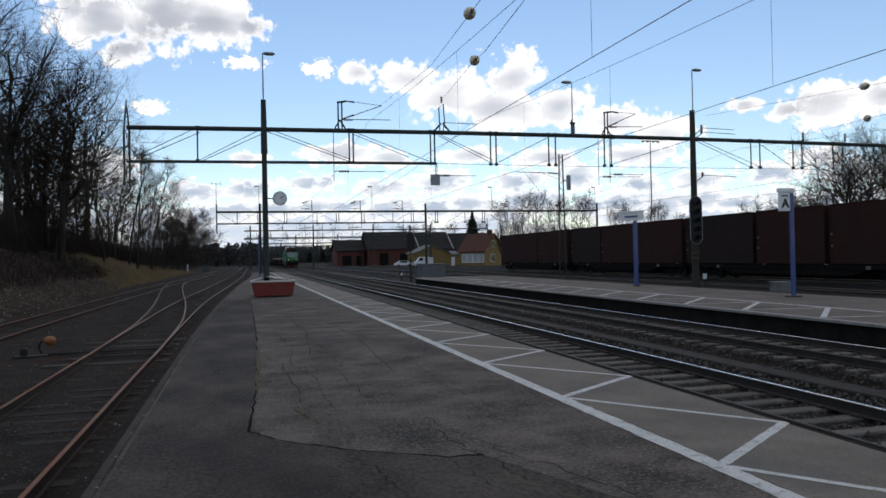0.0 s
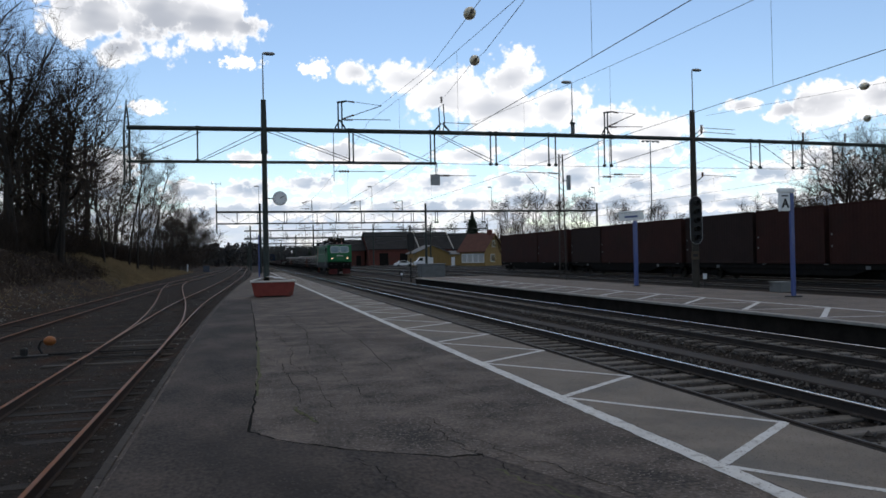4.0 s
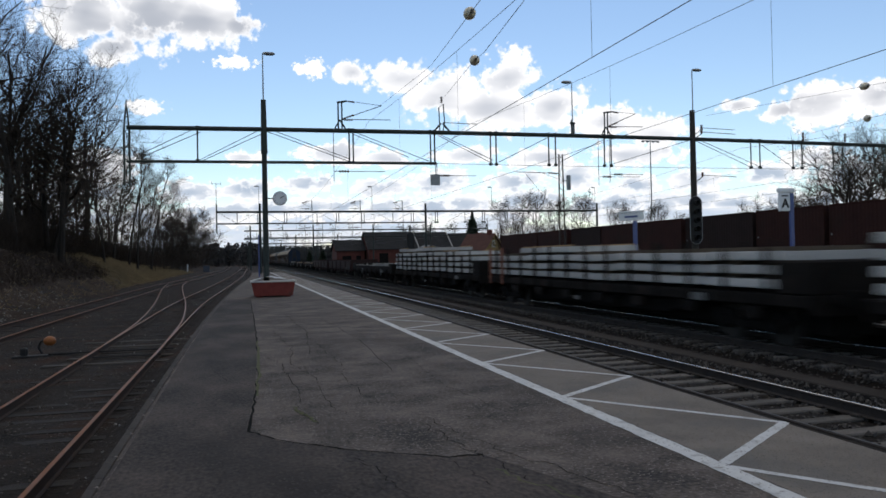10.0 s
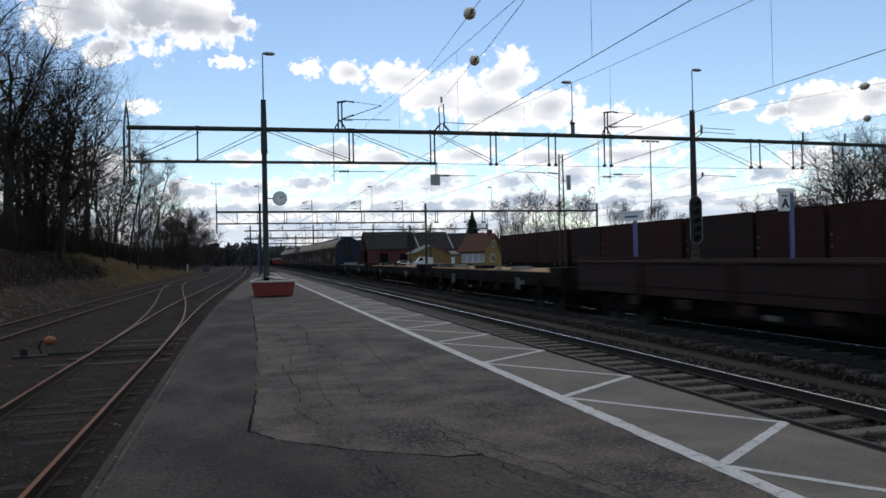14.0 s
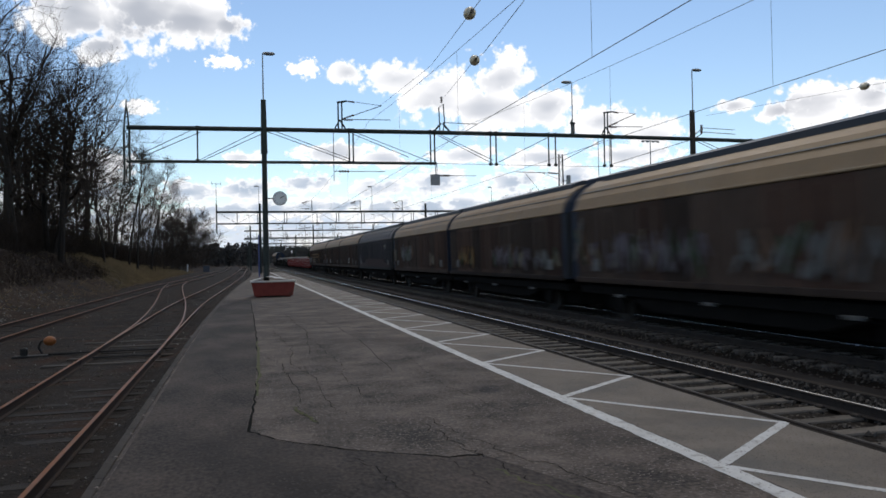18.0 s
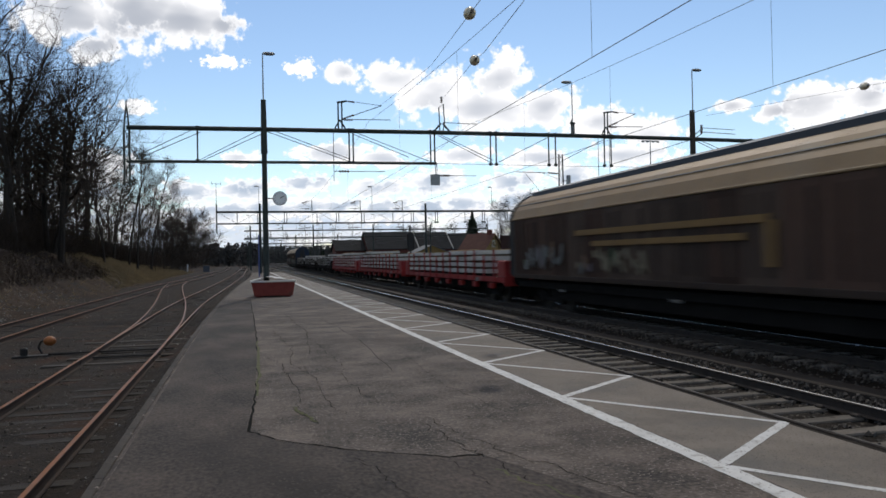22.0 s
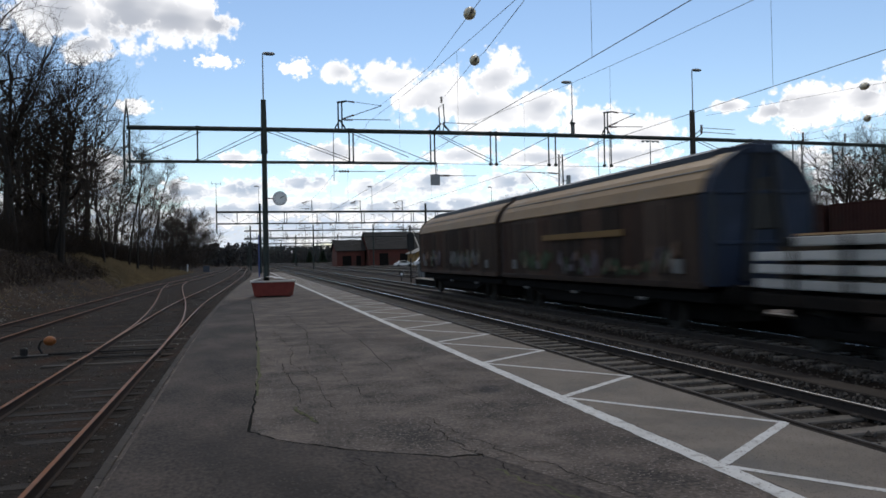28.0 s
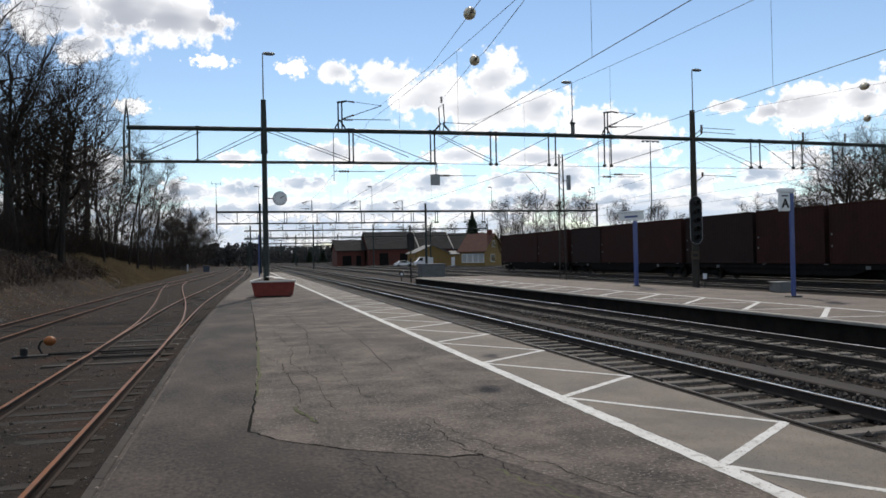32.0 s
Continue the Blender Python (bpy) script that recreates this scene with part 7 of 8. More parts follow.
OAK_A = plant("bare_tree", "tall leafless broad tree on the wooded bank", 11, 17.0, pose(-17.0, 61.8, 2.5), reach=0.46, limbs=13, stems=2, thick=1.35)
OAK_B = plant("bare_tree", "leafless branching tree on the wooded bank", 12, 17.0, pose(-14.5, 65.0, 2.4), reach=0.40, limbs=13, stems=2, thick=1.2)
SLIM = plant("bare_tree", "slender leafless tree at the edge of the wood", 13, 17.0, pose(-13.6, 99.4, 1.3), reach=0.22, limbs=17, stems=1, rise=0.16, thick=0.75, fine=1.1, low=0.2)
BUSHY = plant("bare_tree", "low bushy leafless tree at the edge of the wood", 14, 8.0, pose(-12.6, 161.5, 0.1), reach=0.42, limbs=8, stems=3, rise=0.14, thick=0.7, fine=1.35, low=0.12)
r = random.Random(77)


def set_tree(src, x, y, s, z=None, group=""):
    zz = (ground_height(x, y) if z is None else z)
    c = copy_thing(src, pose(x, y, zz, 0, 0, r.uniform(0, 360)) @ Matrix.Scale(s, 4))
    if group:
        tagged(c, group=group)
    return c


WOOD = [(OAK_A, -19, 59.5, 1.2), (OAK_B, -15.5, 59, 1.1), (OAK_A, -13.4, 63, 0.92), (OAK_B, -17, 91.6, 1.12), (OAK_A, -20, 82.8, 1.12), (OAK_B, -22, 72, 0.9), (BUSHY, -17.5, 64, 0.6), (BUSHY, -20, 92, 0.9), (BUSHY, -16.4, 86, 0.7), (BUSHY, -21.5, 68, 0.7),
        (SLIM, -13.4, 82.7, 0.86), (SLIM, -12.6, 100.2, 1.05), (SLIM, -13, 116.8, 1.15), (SLIM, -13.2, 137.2, 1.05), (SLIM, -14.2, 92, 0.8),
        (OAK_A, -24, 102, 1.05), (OAK_B, -22, 111.1, 1.05), (SLIM, -20, 115.7, 1.0), (SLIM, -18, 122.3, 0.95), 
        (OAK_B, -27, 106, 1.25), (OAK_A, -24, 156, 1.1), (SLIM, -20, 156.6, 1.05), (SLIM, -16.5, 76, 0.75), (SLIM, -15.6, 70, 0.7), 
        (SLIM, -14.8, 128, 1.05), (SLIM, -15.6, 146, 0.95),
        (BUSHY, -12.4, 182.5, 1.9), (BUSHY, -12.6, 172, 1.5), (BUSHY, -13, 150, 1.3), (BUSHY, -12.6, 214.5, 1.9), (BUSHY, -12.2, 250, 1.7), (BUSHY, -15, 190, 1.8), (BUSHY, -14.4, 132, 0.9),
        (BUSHY, -13.2, 106, 0.65), (BUSHY, -15.5, 80, 0.6), (BUSHY, -15.5, 66, 0.5), (BUSHY, -19, 76, 0.7), (BUSHY, -18, 108, 0.8)]
for src, x, y, s in WOOD:
    set_tree(src, x, y, s, group="trees on the bank")

# trees behind the parked train
BIRCH = plant("bare_tree", "pale leafless tree behind the parked container train", 21, 14.0, pose(56.5, 130, -0.45), reach=0.30, limbs=14, stems=1, rise=0.14, thick=0.9, fine=1.55, low=0.15)
OAK_C = plant("bare_tree", "leafless round-crowned oak behind the parked train", 16, 14.0, pose(57.0, 61.0, -0.45), reach=0.50, limbs=14, stems=2, thick=1.6, fine=1.15)
SHRUB = plant("bare_tree", "dense leafless shrub behind the parked train", 17, 8.0, pose(50.5, 60, -0.45), reach=0.42, limbs=8, stems=3, rise=0.12, thick=0.7, fine=1.1, low=0.1)
RIGHT = [(OAK_C, 60.5, 57.5, 1.0), (OAK_C, 66.5, 58, 1.05), (SHRUB, 52.5, 61.5, 1.15), (SHRUB, 48.6, 61, 0.95), (SHRUB, 46.6, 62, 0.8), (OAK_C, 64, 62, 1.05), (SHRUB, 54.6, 63, 1.1), 
         (BIRCH, 45, 128, 1.0), (BIRCH, 48, 124, 1.05), (BIRCH, 52, 128, 1.1), (BIRCH, 55.5, 126, 1.0), (BIRCH, 58, 122, 1.05), (BIRCH, 61, 128, 1.0), (BIRCH, 50, 132, 0.9), (BIRCH, 63, 120, 0.8),
         (BIRCH, 58, 108, 0.85), (BIRCH, 61, 110, 0.75), (BIRCH, 64, 108, 0.8), (BIRCH, 67, 112, 0.85), (BIRCH, 70, 110, 0.7), (BIRCH, 74, 108, 0.6), (BIRCH, 80, 106, 0.5), (BIRCH, 82, 101, 0.55), (BIRCH, 85, 102, 0.5),
         (BIRCH, 53, 250, 1.0), (BIRCH, 57, 255, 1.1), (BIRCH, 61, 248, 1.1), (BIRCH, 65, 260, 1.0), (BIRCH, 72, 258, 1.15), (BIRCH, 77, 252, 1.2), (BIRCH, 83, 256, 1.2), (BIRCH, 89, 250, 1.2), (BIRCH, 95, 255, 1.2)]
for src, x, y, s in RIGHT:
    set_tree(src, x, y, s, -0.45, group="trees behind the yard")


def spruce(name, label, seed, height, at):
    rr = random.Random(seed)
    t = thing(name, label, "tree", at=at)
    part("trunk", Mesh().rod((0, 0, 0), (0, 0, height), height * 0.015, 0.02, 6), BARK, t)
    m = Mesh()
    for i in range(900):
        h = height * (0.08 + 0.92 * rr.random() ** 0.8)
        rad = ((height - h) * 0.40 + 0.2) * rr.uniform(0.6, 1.15)
        a = rr.uniform(0, 6.28)
        k = rr.uniform(0.35, 1.0)
        tip = Vector((math.cos(a) * rad * k, math.sin(a) * rad * k, h - 0.25 * rad * k))
        side = Vector((-math.sin(a), math.cos(a), 0)) * height * 0.022
        b = len(m.v)
        m.v += [(0, 0, h), tuple(tip + side), tuple(tip - side), tuple(tip + Vector((0, 0, -height * 0.035)))]
        m.f += [(b, b + 1, b + 2), (b, b + 1, b + 3), (b, b + 3, b + 2)]
    part("crown", m, CONIFER, t)
    return t


SPRUCE = spruce("spruce_tree", "dark spruce tree behind the houses", 5, 16, pose(69.5, 225, -0.45))
for x, y, s in ((40, 470, 0.55), (33, 500, 0.5), (47, 460, 0.6), (62, 440, 0.6)):
    copy_thing(SPRUCE, pose(x, y, -0.45, 0, 0, x * 40) @ Matrix.Scale(s, 4))


def brush(name, label, count, region, size, seed, mat):
    """Tangled undergrowth of thin stems, as one piece of stuff."""
    thin = min(1.0, size / 2.2)
    rr = random.Random(seed)
    m = Mesh()
    for i in range(count):
        x, y = region(rr)
        z = ground_height(x, y)
        h = size * rr.uniform(0.4, 1.2)
        p = Vector((x, y, z))
        d = Vector((rr.uniform(-0.5, 0.5), rr.uniform(-0.5, 0.5), 1)).normalized()
        for k in range(3):
            q = p + (d + Vector((rr.uniform(-0.4, 0.4), rr.uniform(-0.4, 0.4), 0))) * h / 3
            m.rod(p, q, thin * (0.014 * (3 - k) / 3 + 0.006), thin * (0.012 * (2.4 - k) / 3 + 0.004), 3, caps=False)
            e = q + Vector((rr.uniform(-1, 1), rr.uniform(-1, 1), rr.uniform(0.1, 0.9))) * h * 0.28
            m.rod(q, e, thin * 0.009, thin * 0.004, 3, caps=False)
            p = q
    return tagged(new(name, m.data(name, mat)), label, "undergrowth", kind="stuff")


brush("undergrowth", "dark tangled leafless undergrowth below the trees", 12000, lambda q: (-14.6 - abs(q.gauss(0, 4.5)), q.uniform(42, 125)), 2.5, 8, BRUSH)
brush("undergrowth", "tall dark thicket of bare stems between the trunks", 3000, lambda q: (q.uniform(-38, -16.5), q.uniform(56, 130)), 4.4, 18, BRUSH)
brush("undergrowth", "dark tangled leafless undergrowth along the distant wood edge", 5000, lambda q: (q.uniform(-32, -12.0), q.uniform(105, 260)), 3.4, 9, BRUSH)

brush("undergrowth", "low dark scrub straggling down the bank slope", 3200, lambda q: (-11.6 - abs(q.gauss(0.6, 1.3)), q.uniform(38, 74)), 0.8, 10, BRUSH)


def grass(name, label, count, region, size, seed, mat):
    rr = random.Random(seed)
    m = Mesh()
    for i in range(count):
        x, y = region(rr)
        z = ground_height(x, y) + 0.04
        for k in range(3):
            a = rr.uniform(0, 6.28)
            h = size * rr.uniform(0.5, 1.2)
            w = 0.012
            b = len(m.v)
            tx, ty = math.cos(a) * h * 0.7, math.sin(a) * h * 0.7
            m.v += [(x - w, y, z), (x + w, y, z), (x + tx, y + ty, z + h * rr.uniform(0.3, 0.9))]
            m.f.append((b, b + 1, b + 2))
    return tagged(new(name, m.data(name, mat)), label, "grass", kind="stuff")


grass("dry_grass", "withered straw-coloured grass on the bank slope", 24000, lambda q: (q.uniform(-14.6, -9.9), q.triangular(66, 165, 92)), 0.5, 6, DRY_GRASS)
grass("dry_grass", "sparse withered grass on the bank slope", 1300, lambda q: (q.uniform(-15, -9.8), q.uniform(30, 110)), 0.26, 7, DRY_GRASS)


def far_wood(name, label, x0, x1, y, zmax, seed, n, mat=FAR_WOOD):
    """Distant wood edge: overlapping ragged tree silhouettes with depth."""
    rr = random.Random(seed)
    m = Mesh()
    for i in range(n):
        x, yy = rr.uniform(x0, x1), y + rr.uniform(-30, 30)
        h = zmax * rr.uniform(0.5, 1.0)
        w = h * rr.uniform(0.16, 0.30)
        m.rod((x, yy, -0.6), (x, yy, h * 0.6), 0.18, 0.1, 4)
        for k in range(64):
            a, e = rr.uniform(0, 6.28), rr.uniform(0.12, 1.0)
            c = Vector((x + math.cos(a) * w * (1.05 - e) * 1.6 * rr.random(), yy + math.sin(a) * w * rr.random(), h * e))
            s = w * rr.uniform(0.16, 0.46)
            b = len(m.v)
            m.v += [tuple(c + Vector((rr.uniform(-s, s), rr.uniform(-s, s), rr.uniform(-s, s)))) for _ in range(4)]
            m.f += [(b, b + 1, b + 2), (b, b + 2, b + 3), (b, b + 3, b + 1), (b + 1, b + 2, b + 3)]
    return tagged(new(name, m.data(name, mat)), label, "wood", kind="stuff")


far_wood("distant_wood", "dark distant wood along the horizon, haze painted into its colour", -160, 330, 560, 12, 31, 900)
far_wood("distant_wood", "dark tree line beyond the bend of the yard", 12, 70, 520, 11, 34, 260)
far_wood("distant_wood", "dark wood beyond the bend of the siding", -60, 10, 340, 9.5, 32, 420)
far_wood("distant_wood", "dark trees beyond the yard", 60, 420, 300, 10, 33, 300)


post = thing("marker_post", "white painted wooden marker post at the foot of the bank", "post", at=pose(-10.7, 160, ground_height(-10.7, 160)))
part("shaft", Mesh().box(-0.10, 0.10, -0.10, 0.10, -0.2, 1.45, 0.01), SIGN_WHITE, post)
part("cap", Mesh().turned([(0.15, 1.45), (0.14, 1.55), (0.02, 1.68)], "z", (0, 0, 0), 8), SIGN_WHITE, post)


# ---------------------------------------------------------------- clouds
def cloud_material(name, blobs, soft, grain, grey, seed, bright=1.0, gain=1.0, flat=1.0, grey_at=0.62):
    """Glowing cloud sheet: a few merged round masses frayed by noise; blobs are (x, z, rx, rz, weight) in degrees."""
    m = bpy.data.materials.new(name)
    m.use_nodes = True
    nt = m.node_tree
    nt.nodes.clear()
    n, l = nt.nodes.new, nt.links.new
    tc = n("ShaderNodeTexCoord")

    def math_node(op, a, c=None):
        q = n("ShaderNodeMath")
        q.operation = op
        for i, v in enumerate((a, c)):
            if v is None:
                continue
            if isinstance(v, (int, float)):
                q.inputs[i].default_value = v
            else:
                l(v, q.inputs[i])
        return q.outputs[0]

    field = None
    for bx, bz, rx, rz in blobs:
        mp = n("ShaderNodeMapping")
        mp.inputs["Location"].default_value = (-bx / rx, 0, -bz / rz)
        mp.inputs["Scale"].default_value = (1 / rx, 0, 1 / rz)
        l(tc.outputs["Object"], mp.inputs["Vector"])
        ln = n("ShaderNodeVectorMath")
        ln.operation = "LENGTH"
        l(mp.outputs[0], ln.inputs[0])
        v = math_node("SUBTRACT", 1.0, ln.outputs["Value"])
        field = v if field is None else math_node("MAXIMUM", field, v)
    t = n("ShaderNodeMapping")
    t.inputs["Location"].default_value = (seed * 3.7, seed, seed * 1.3)
    t.inputs["Scale"].default_value = (1, 1, flat)
    l(tc.outputs["Object"], t.inputs["Vector"])
    nz = n("ShaderNodeTexNoise")
    nz.inputs["Scale"].default_value, nz.inputs["Detail"].default_value, nz.inputs["Roughness"].default_value = grain, 7, 0.56
    l(t.outputs[0], nz.inputs["Vector"])
    lobes = n("ShaderNodeTexVoronoi")
    lobes.inputs["Scale"].default_value, lobes.inputs["Detail"].default_value, lobes.inputs["Roughness"].default_value = grain * 1.6, 3, 0.55
    l(t.outputs[0], lobes.inputs["Vector"])
    puffy = math_node("MULTIPLY", math_node("SUBTRACT", 0.5, lobes.outputs["Distance"]), 0.55)
    ragged = math_node("ADD", math_node("ADD", math_node("MULTIPLY", field, gain), 0.26), math_node("ADD", puffy, math_node("MULTIPLY", math_node("SUBTRACT", nz.outputs["Fac"], 0.5), 1.5)))
    al = n("ShaderNodeMapRange")
    al.interpolation_type = "SMOOTHSTEP"
    al.inputs["From Min"].default_value, al.inputs["From Max"].default_value = 0.0, soft
    l(ragged, al.inputs["Value"])
    # grey shading painted in where the field is deep, broken up by noise
    n2 = n("ShaderNodeTexNoise")
    n2.inputs["Scale"].default_value, n2.inputs["Detail"].default_value, n2.inputs["Roughness"].default_value = grain * 0.5, 2.5, 0.45
    t2 = n("ShaderNodeMapping")
    t2.inputs["Location"].default_value = (seed * 1.9 + 4, 0, seed * 2.3)
    t2.inputs["Scale"].default_value = (0.7, 1, 1.5 * flat)
    l(tc.outputs["Object"], t2.inputs["Vector"])
    l(t2.outputs[0], n2.inputs["Vector"])

    def step(v, a, c):
        q = n("ShaderNodeMapRange")
        q.interpolation_type = "SMOOTHSTEP"
        q.inputs["From Min"].default_value, q.inputs["From Max"].default_value = a, c
        l(v, q.inputs["Value"])
        return q.outputs[0]

    depth = math_node("ADD", field, math_node("MULTIPLY", math_node("SUBTRACT", n2.outputs["Fac"], 0.5), 2.2))
    thick = math_node("MULTIPLY", step(ragged, 0.1, 0.6), step(depth, grey_at - 0.55, grey_at + 0.7))
    cr = n("ShaderNodeValToRGB")
    e = cr.color_ramp.elements
    e[0].position, e[0].color = 0.0, (1.0 * bright, 1.0 * bright, 1.01 * bright, 1)
    e[1].position, e[1].color = 1.0, (*grey, 1)
    l(thick, cr.inputs[0])
    em, tr, mx, out = n("ShaderNodeEmission"), n("ShaderNodeBsdfTransparent"), n("ShaderNodeMixShader"), n("ShaderNodeOutputMaterial")
    l(cr.outputs[0], em.inputs["Color"])
    l(al.outputs[0], mx.inputs[0])
    l(tr.outputs[0], mx.inputs[1])
    l(em.outputs[0], mx.inputs[2])
    l(mx.outputs[0], out.inputs["Surface"])
    return m


CLOUD_R = 3200.0
DEG = CLOUD_R * math.tan(radians(1.0))
CLOUDS = []


def cloud(label, az, el, w, h, blobs, drift, seed, soft=0.35, grain=0.9, grey=(0.50, 0.53, 0.59), bright=1.0, gain=1.0, flat=1.0, grey_at=0.62):
    """A far cloud sheet that faces the platform; sizes in degrees as seen from there; drift in degrees over the clip."""
    mat = cloud_material("cloud", [(x - az, z - el, rx, rz) for x, z, rx, rz in blobs], soft, grain, grey, seed, bright, gain, flat, grey_at)
    m = Mesh()
    m.v = [(-w, 0, -h), (w, 0, -h), (w, 0, h), (-w, 0, h)]
    m.f = [(0, 1, 2, 3)]
    ob = tagged(new("cloud", m.data("cloud", mat)), label, "cloud", kind="structure")
    ob.scale = (DEG, DEG, DEG)
    CLOUDS.append((ob, az, el, drift))


cloud("large white cumulus cloud with a grey base", -5.0, 17.0, 9, 6.0, [(-9.2, 16.9, 4.2, 2.9), (-5.3, 17.8, 5.0, 3.5), (-1.7, 17.1, 3.7, 2.2), (-7.6, 14.8, 2.0, 1.3), (0.5, 16.9, 1.8, 1.0)], -2.75, 1.0, grain=0.6, grey=(0.44, 0.47, 0.53), grey_at=0.42)
cloud("small white cloud puff", 0.36, 14.25, 4, 2, [(0.36, 14.25, 1.7, 0.6)], -2.3, 2.0, grain=1.6, grey_at=1.3)
cloud("small white cloud puff", 5.83, 14.06, 4, 2.5, [(5.83, 14.06, 1.4, 0.8)], -1.9, 3.0, grain=1.3, grey_at=1.3)
cloud("towering white cumulus cloud bank with grey patches", 19.5, 11.8, 17, 6, [(9.0, 14.05, 2.0, 1.1), (12.4, 13.4, 2.9, 1.5), (15.8, 12.2, 3.7, 2.4), (20.35, 13.2, 2.7, 2.2), (19.2, 10.9, 5.1, 2.0), (23.9, 10.9, 2.9, 1.8), (27.6, 9.9, 3.3, 1.5), (31.6, 9.0, 3.7, 1.4)], -1.5, 4.0, grain=0.65, grey=(0.54, 0.57, 0.63), grey_at=0.68)
cloud("white cumulus cloud with a grey base", 42.0, 9.8, 9, 4, [(42.3, 9.65, 3.3, 1.8), (45.4, 9.8, 2.4, 1.6), (39.9, 9.6, 2.0, 0.8), (37.0, 10.2, 1.5, 0.6), (48, 10.4, 3, 2)], -1.2, 5.0, grain=0.9, grey=(0.53, 0.55, 0.60), grey_at=0.60)
cloud("small white cloud puff", -6.2, 10.9, 4, 2, [(-6.2, 10.9, 1.6, 0.6)], -1.2, 6.0, grain=1.4, grey_at=1.3)
rc = random.Random(29)
puffs = [(0.1, 7.8, 2.0, 0.7), (7.4, 7.9, 3.6, 1.0), (10.8, 7.5, 3.0, 0.8), (-11, 7.4, 4, 1.6), (17.0, 7.6, 3.0, 0.8), (23.0, 7.3, 3.0, 1.0), (30.0, 7.4, 4.0, 1.1), (43.0, 7.0, 3.0, 0.9)]
cloud("row of white cumulus puffs above the horizon", 16.0, 7.6, 48, 2.6, puffs, -0.9, 9.0, soft=0.3, grain=0.75, grey=(0.56, 0.60, 0.67), grey_at=0.5, flat=1.4)
banks = [(x + rc.uniform(-1, 1), rc.uniform(5.0, 5.9), rc.uniform(2.2, 3.8), rc.uniform(0.8, 1.5)) for x in range(-20, 56, 5)]
banks += [(x + rc.uniform(-1, 1), rc.uniform(3.4, 4.0), rc.uniform(2.4, 3.8), rc.uniform(0.9, 1.5)) for x in range(-22, 56, 3)]
cloud("low bank of white and grey layered clouds above the horizon", 16.0, 4.4, 48, 4.5, banks, -0.6, 7.0, soft=0.35, grain=0.7, grey=(0.44, 0.52, 0.63), gain=0.85, flat=1.7, grey_at=0.36)
# glowing haze sheet, added to cover the yellowish sky near the horizon
haze = [(x + rc.uniform(-1, 1), rc.uniform(0.2, 3.2), rc.uniform(4, 6), rc.uniform(1.4, 2.2)) for x in range(-26, 62, 3)]
cloud("glowing pale haze sheet added along the horizon", 16.0, 1.0, 48, 4.0, haze, -0.3, 8.0, soft=0.9, grain=0.6, grey=(0.55, 0.64, 0.76), bright=0.88, gain=2.1, flat=2.4, grey_at=0.35)


# unseen glowing cloud sheets, added around the sky to whiten the fill light
for k, (az, el) in enumerate(((78, 30), (112, 36), (150, 30), (186, 38), (222, 30), (258, 36), (296, 30), (330, 40), (95, 62), (150, 66), (205, 60), (262, 64), (315, 66), (60, 55))):
    masses = [(az + rc.uniform(-9, 9), el + rc.uniform(-6, 6), rc.uniform(8, 13), rc.uniform(5, 8)) for _ in range(4)]
    cloud("unseen glowing grey-white cloud sheet added as fill light", az, el, 22, 15, masses, -2.0, 20.0 + k, grain=0.2, grey=(0.42, 0.415, 0.41), bright=0.80, grey_at=0.3)


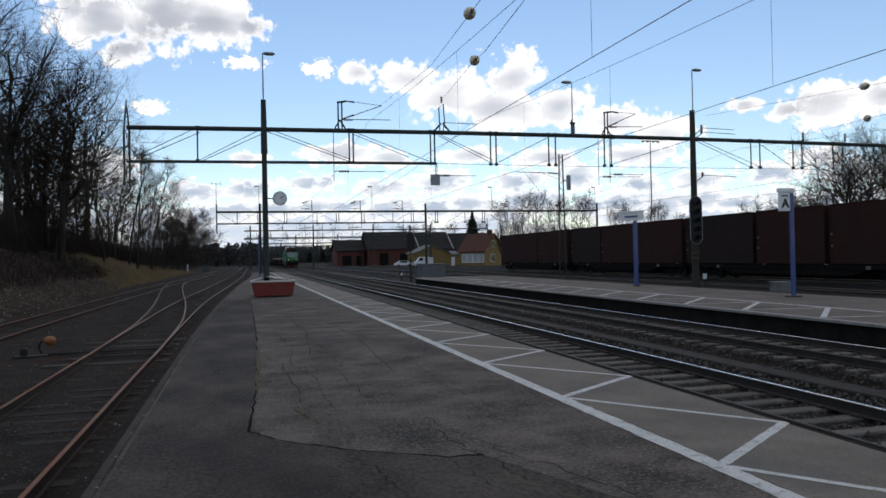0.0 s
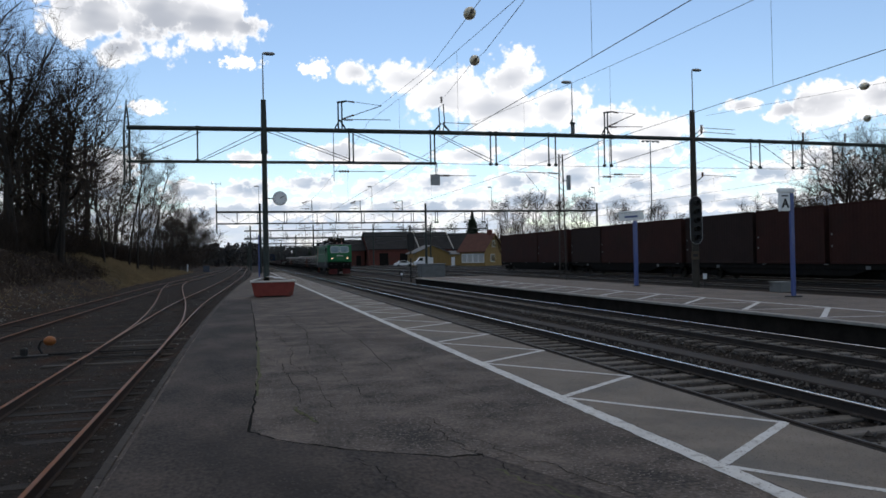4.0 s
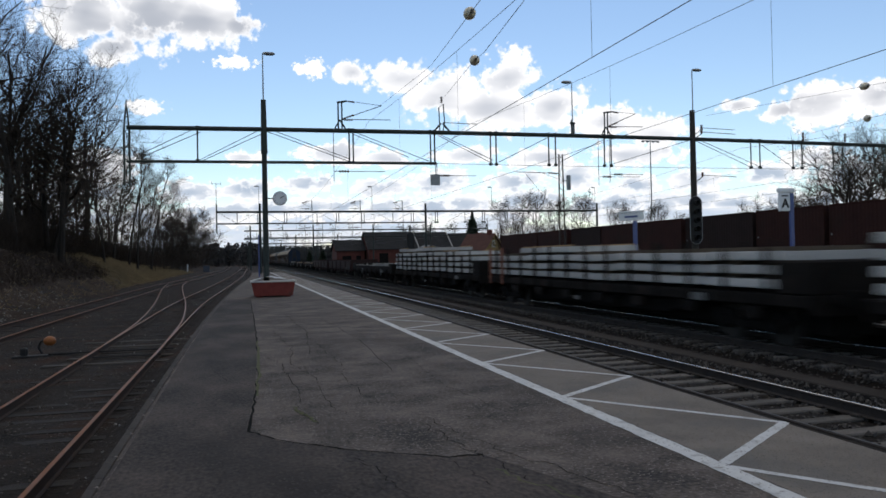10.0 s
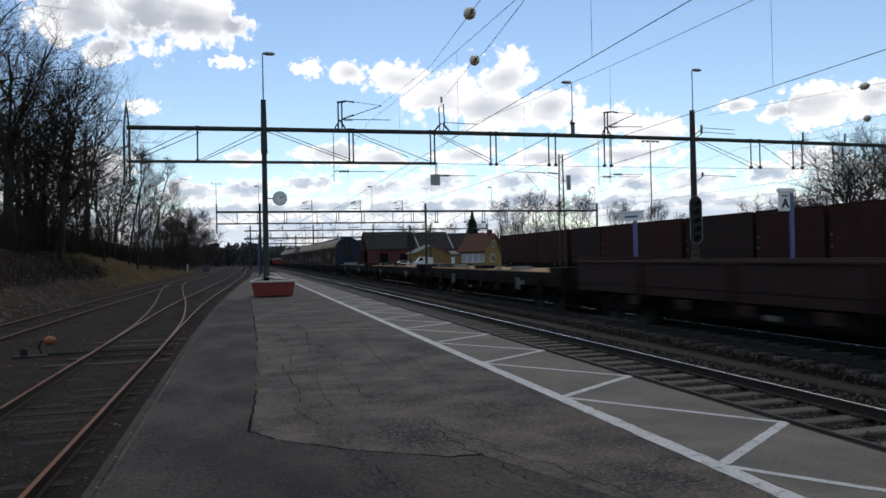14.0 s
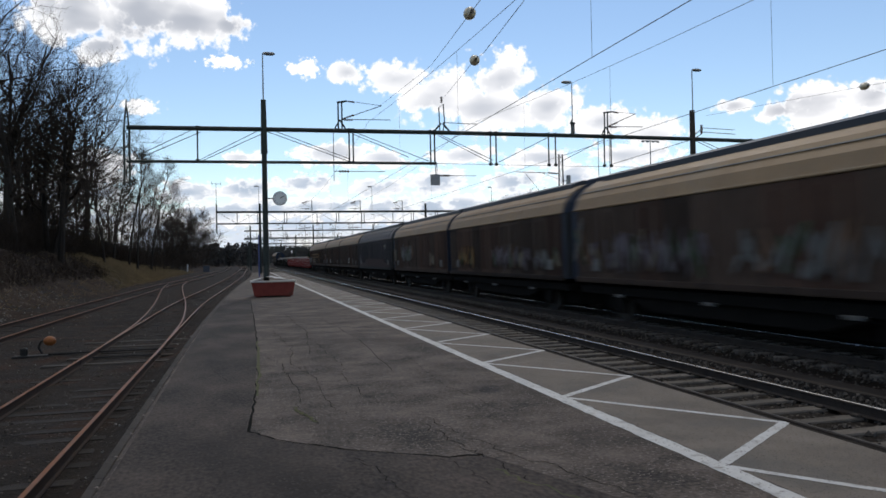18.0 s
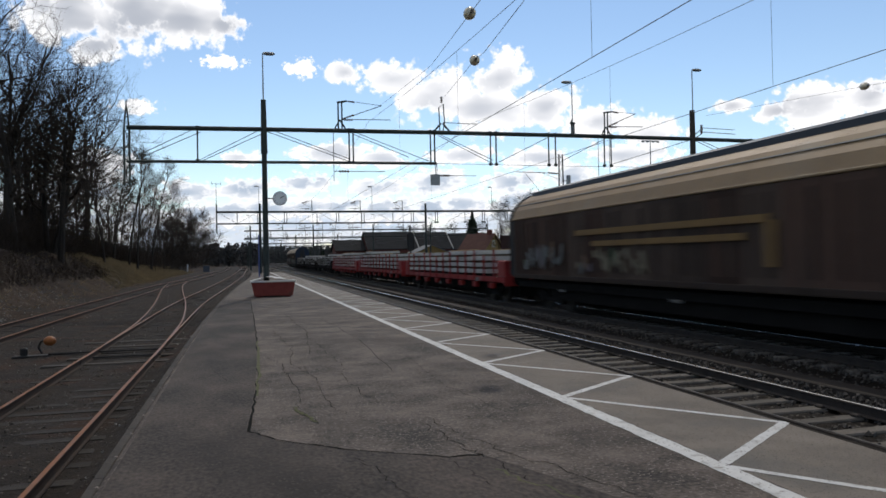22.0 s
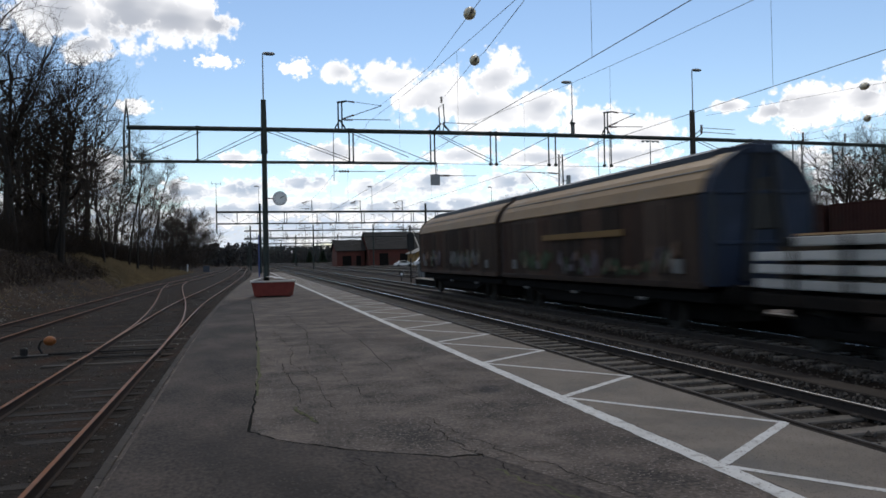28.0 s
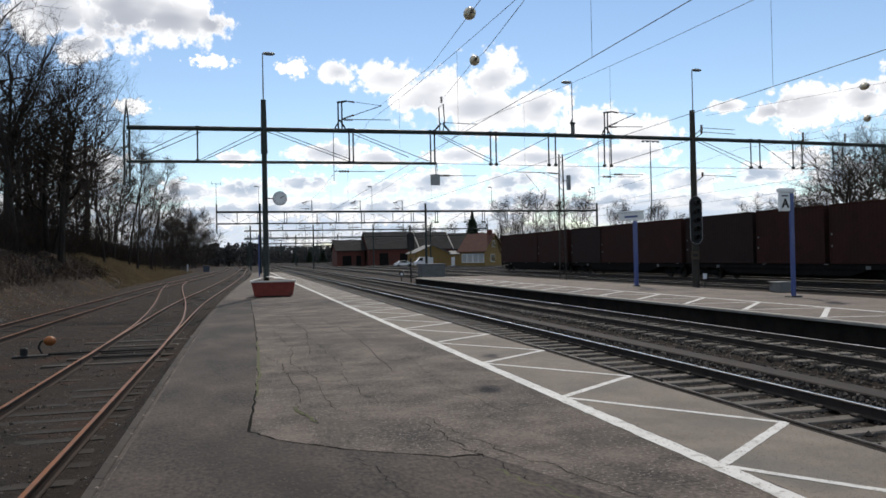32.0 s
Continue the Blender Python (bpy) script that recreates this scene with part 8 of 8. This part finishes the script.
# unseen cloud sheet, added overhead to shade the sun and later clear it
def sun_shade_cloud():
    m = bpy.data.materials.new("sun_shade_cloud")
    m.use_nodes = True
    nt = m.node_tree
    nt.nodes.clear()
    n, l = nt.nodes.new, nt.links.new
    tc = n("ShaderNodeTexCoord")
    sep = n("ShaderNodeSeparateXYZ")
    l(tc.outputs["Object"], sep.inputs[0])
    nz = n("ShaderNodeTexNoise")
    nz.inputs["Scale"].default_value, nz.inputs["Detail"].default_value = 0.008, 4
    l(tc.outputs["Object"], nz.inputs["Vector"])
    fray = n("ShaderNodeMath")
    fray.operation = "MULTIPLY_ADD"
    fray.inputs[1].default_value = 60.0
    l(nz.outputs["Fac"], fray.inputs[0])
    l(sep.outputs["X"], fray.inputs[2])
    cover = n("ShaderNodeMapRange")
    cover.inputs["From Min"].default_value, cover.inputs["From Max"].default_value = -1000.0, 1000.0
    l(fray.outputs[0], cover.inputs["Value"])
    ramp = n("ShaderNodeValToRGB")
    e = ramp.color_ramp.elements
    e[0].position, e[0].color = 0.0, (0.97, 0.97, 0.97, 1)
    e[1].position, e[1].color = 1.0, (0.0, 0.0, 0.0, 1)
    for x, a in SHADE_STEPS:
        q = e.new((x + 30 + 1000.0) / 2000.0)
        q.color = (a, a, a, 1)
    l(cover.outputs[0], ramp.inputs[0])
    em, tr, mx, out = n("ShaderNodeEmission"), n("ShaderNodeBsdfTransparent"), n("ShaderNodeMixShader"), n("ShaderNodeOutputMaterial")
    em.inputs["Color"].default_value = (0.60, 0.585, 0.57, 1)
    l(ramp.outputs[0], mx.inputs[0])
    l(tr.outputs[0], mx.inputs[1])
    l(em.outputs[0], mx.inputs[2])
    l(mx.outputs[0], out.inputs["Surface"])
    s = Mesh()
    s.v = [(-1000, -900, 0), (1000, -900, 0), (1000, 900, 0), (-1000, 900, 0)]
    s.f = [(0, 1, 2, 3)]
    return tagged(new("cloud", s.data("cloud", m)), "unseen grey cloud sheet added overhead to shade the sun", "cloud", kind="structure")


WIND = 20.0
# cover along the sheet, set to dim the sun by wanted amounts over time
SHADE_STEPS = [(-640.0, 0.97), (-400.0, 0.95), (-280.0, 0.89), (-232.0, 0.82), (-198.0, 0.54), (-140.0, 0.56), (-115.0, 0.66), (-90.0, 0.77), (-34.0, 0.79), (-10.0, 0.70), (50.0, 0.0)]
OVERHEAD = sun_shade_cloud()
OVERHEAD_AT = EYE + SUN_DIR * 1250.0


# ---------------------------------------------------------------- what moves
def motions():
    for ob, s in TRAIN:
        walk(ob, [(0.0, pose(TRACK_2, FRONT_AT_0 + s, RAIL)), (32.0, pose(TRACK_2, FRONT_AT_0 + s - SPEED * 32.0, RAIL))])
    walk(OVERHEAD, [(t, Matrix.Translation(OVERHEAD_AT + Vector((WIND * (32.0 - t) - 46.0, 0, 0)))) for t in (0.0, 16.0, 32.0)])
    for ob, az, el, drift in CLOUDS:
        rows = []
        for t in (0.0, 16.0, 32.0):
            a = radians(az + drift * t / 32.0)
            e = radians(el)
            p = EYE + CLOUD_R * Vector((math.sin(a) * math.cos(e), math.cos(a) * math.cos(e), math.sin(e)))
            rows.append((t, Matrix.Translation(p) @ Euler((e, 0, -a)).to_matrix().to_4x4()))
        walk(ob, rows)


motions()
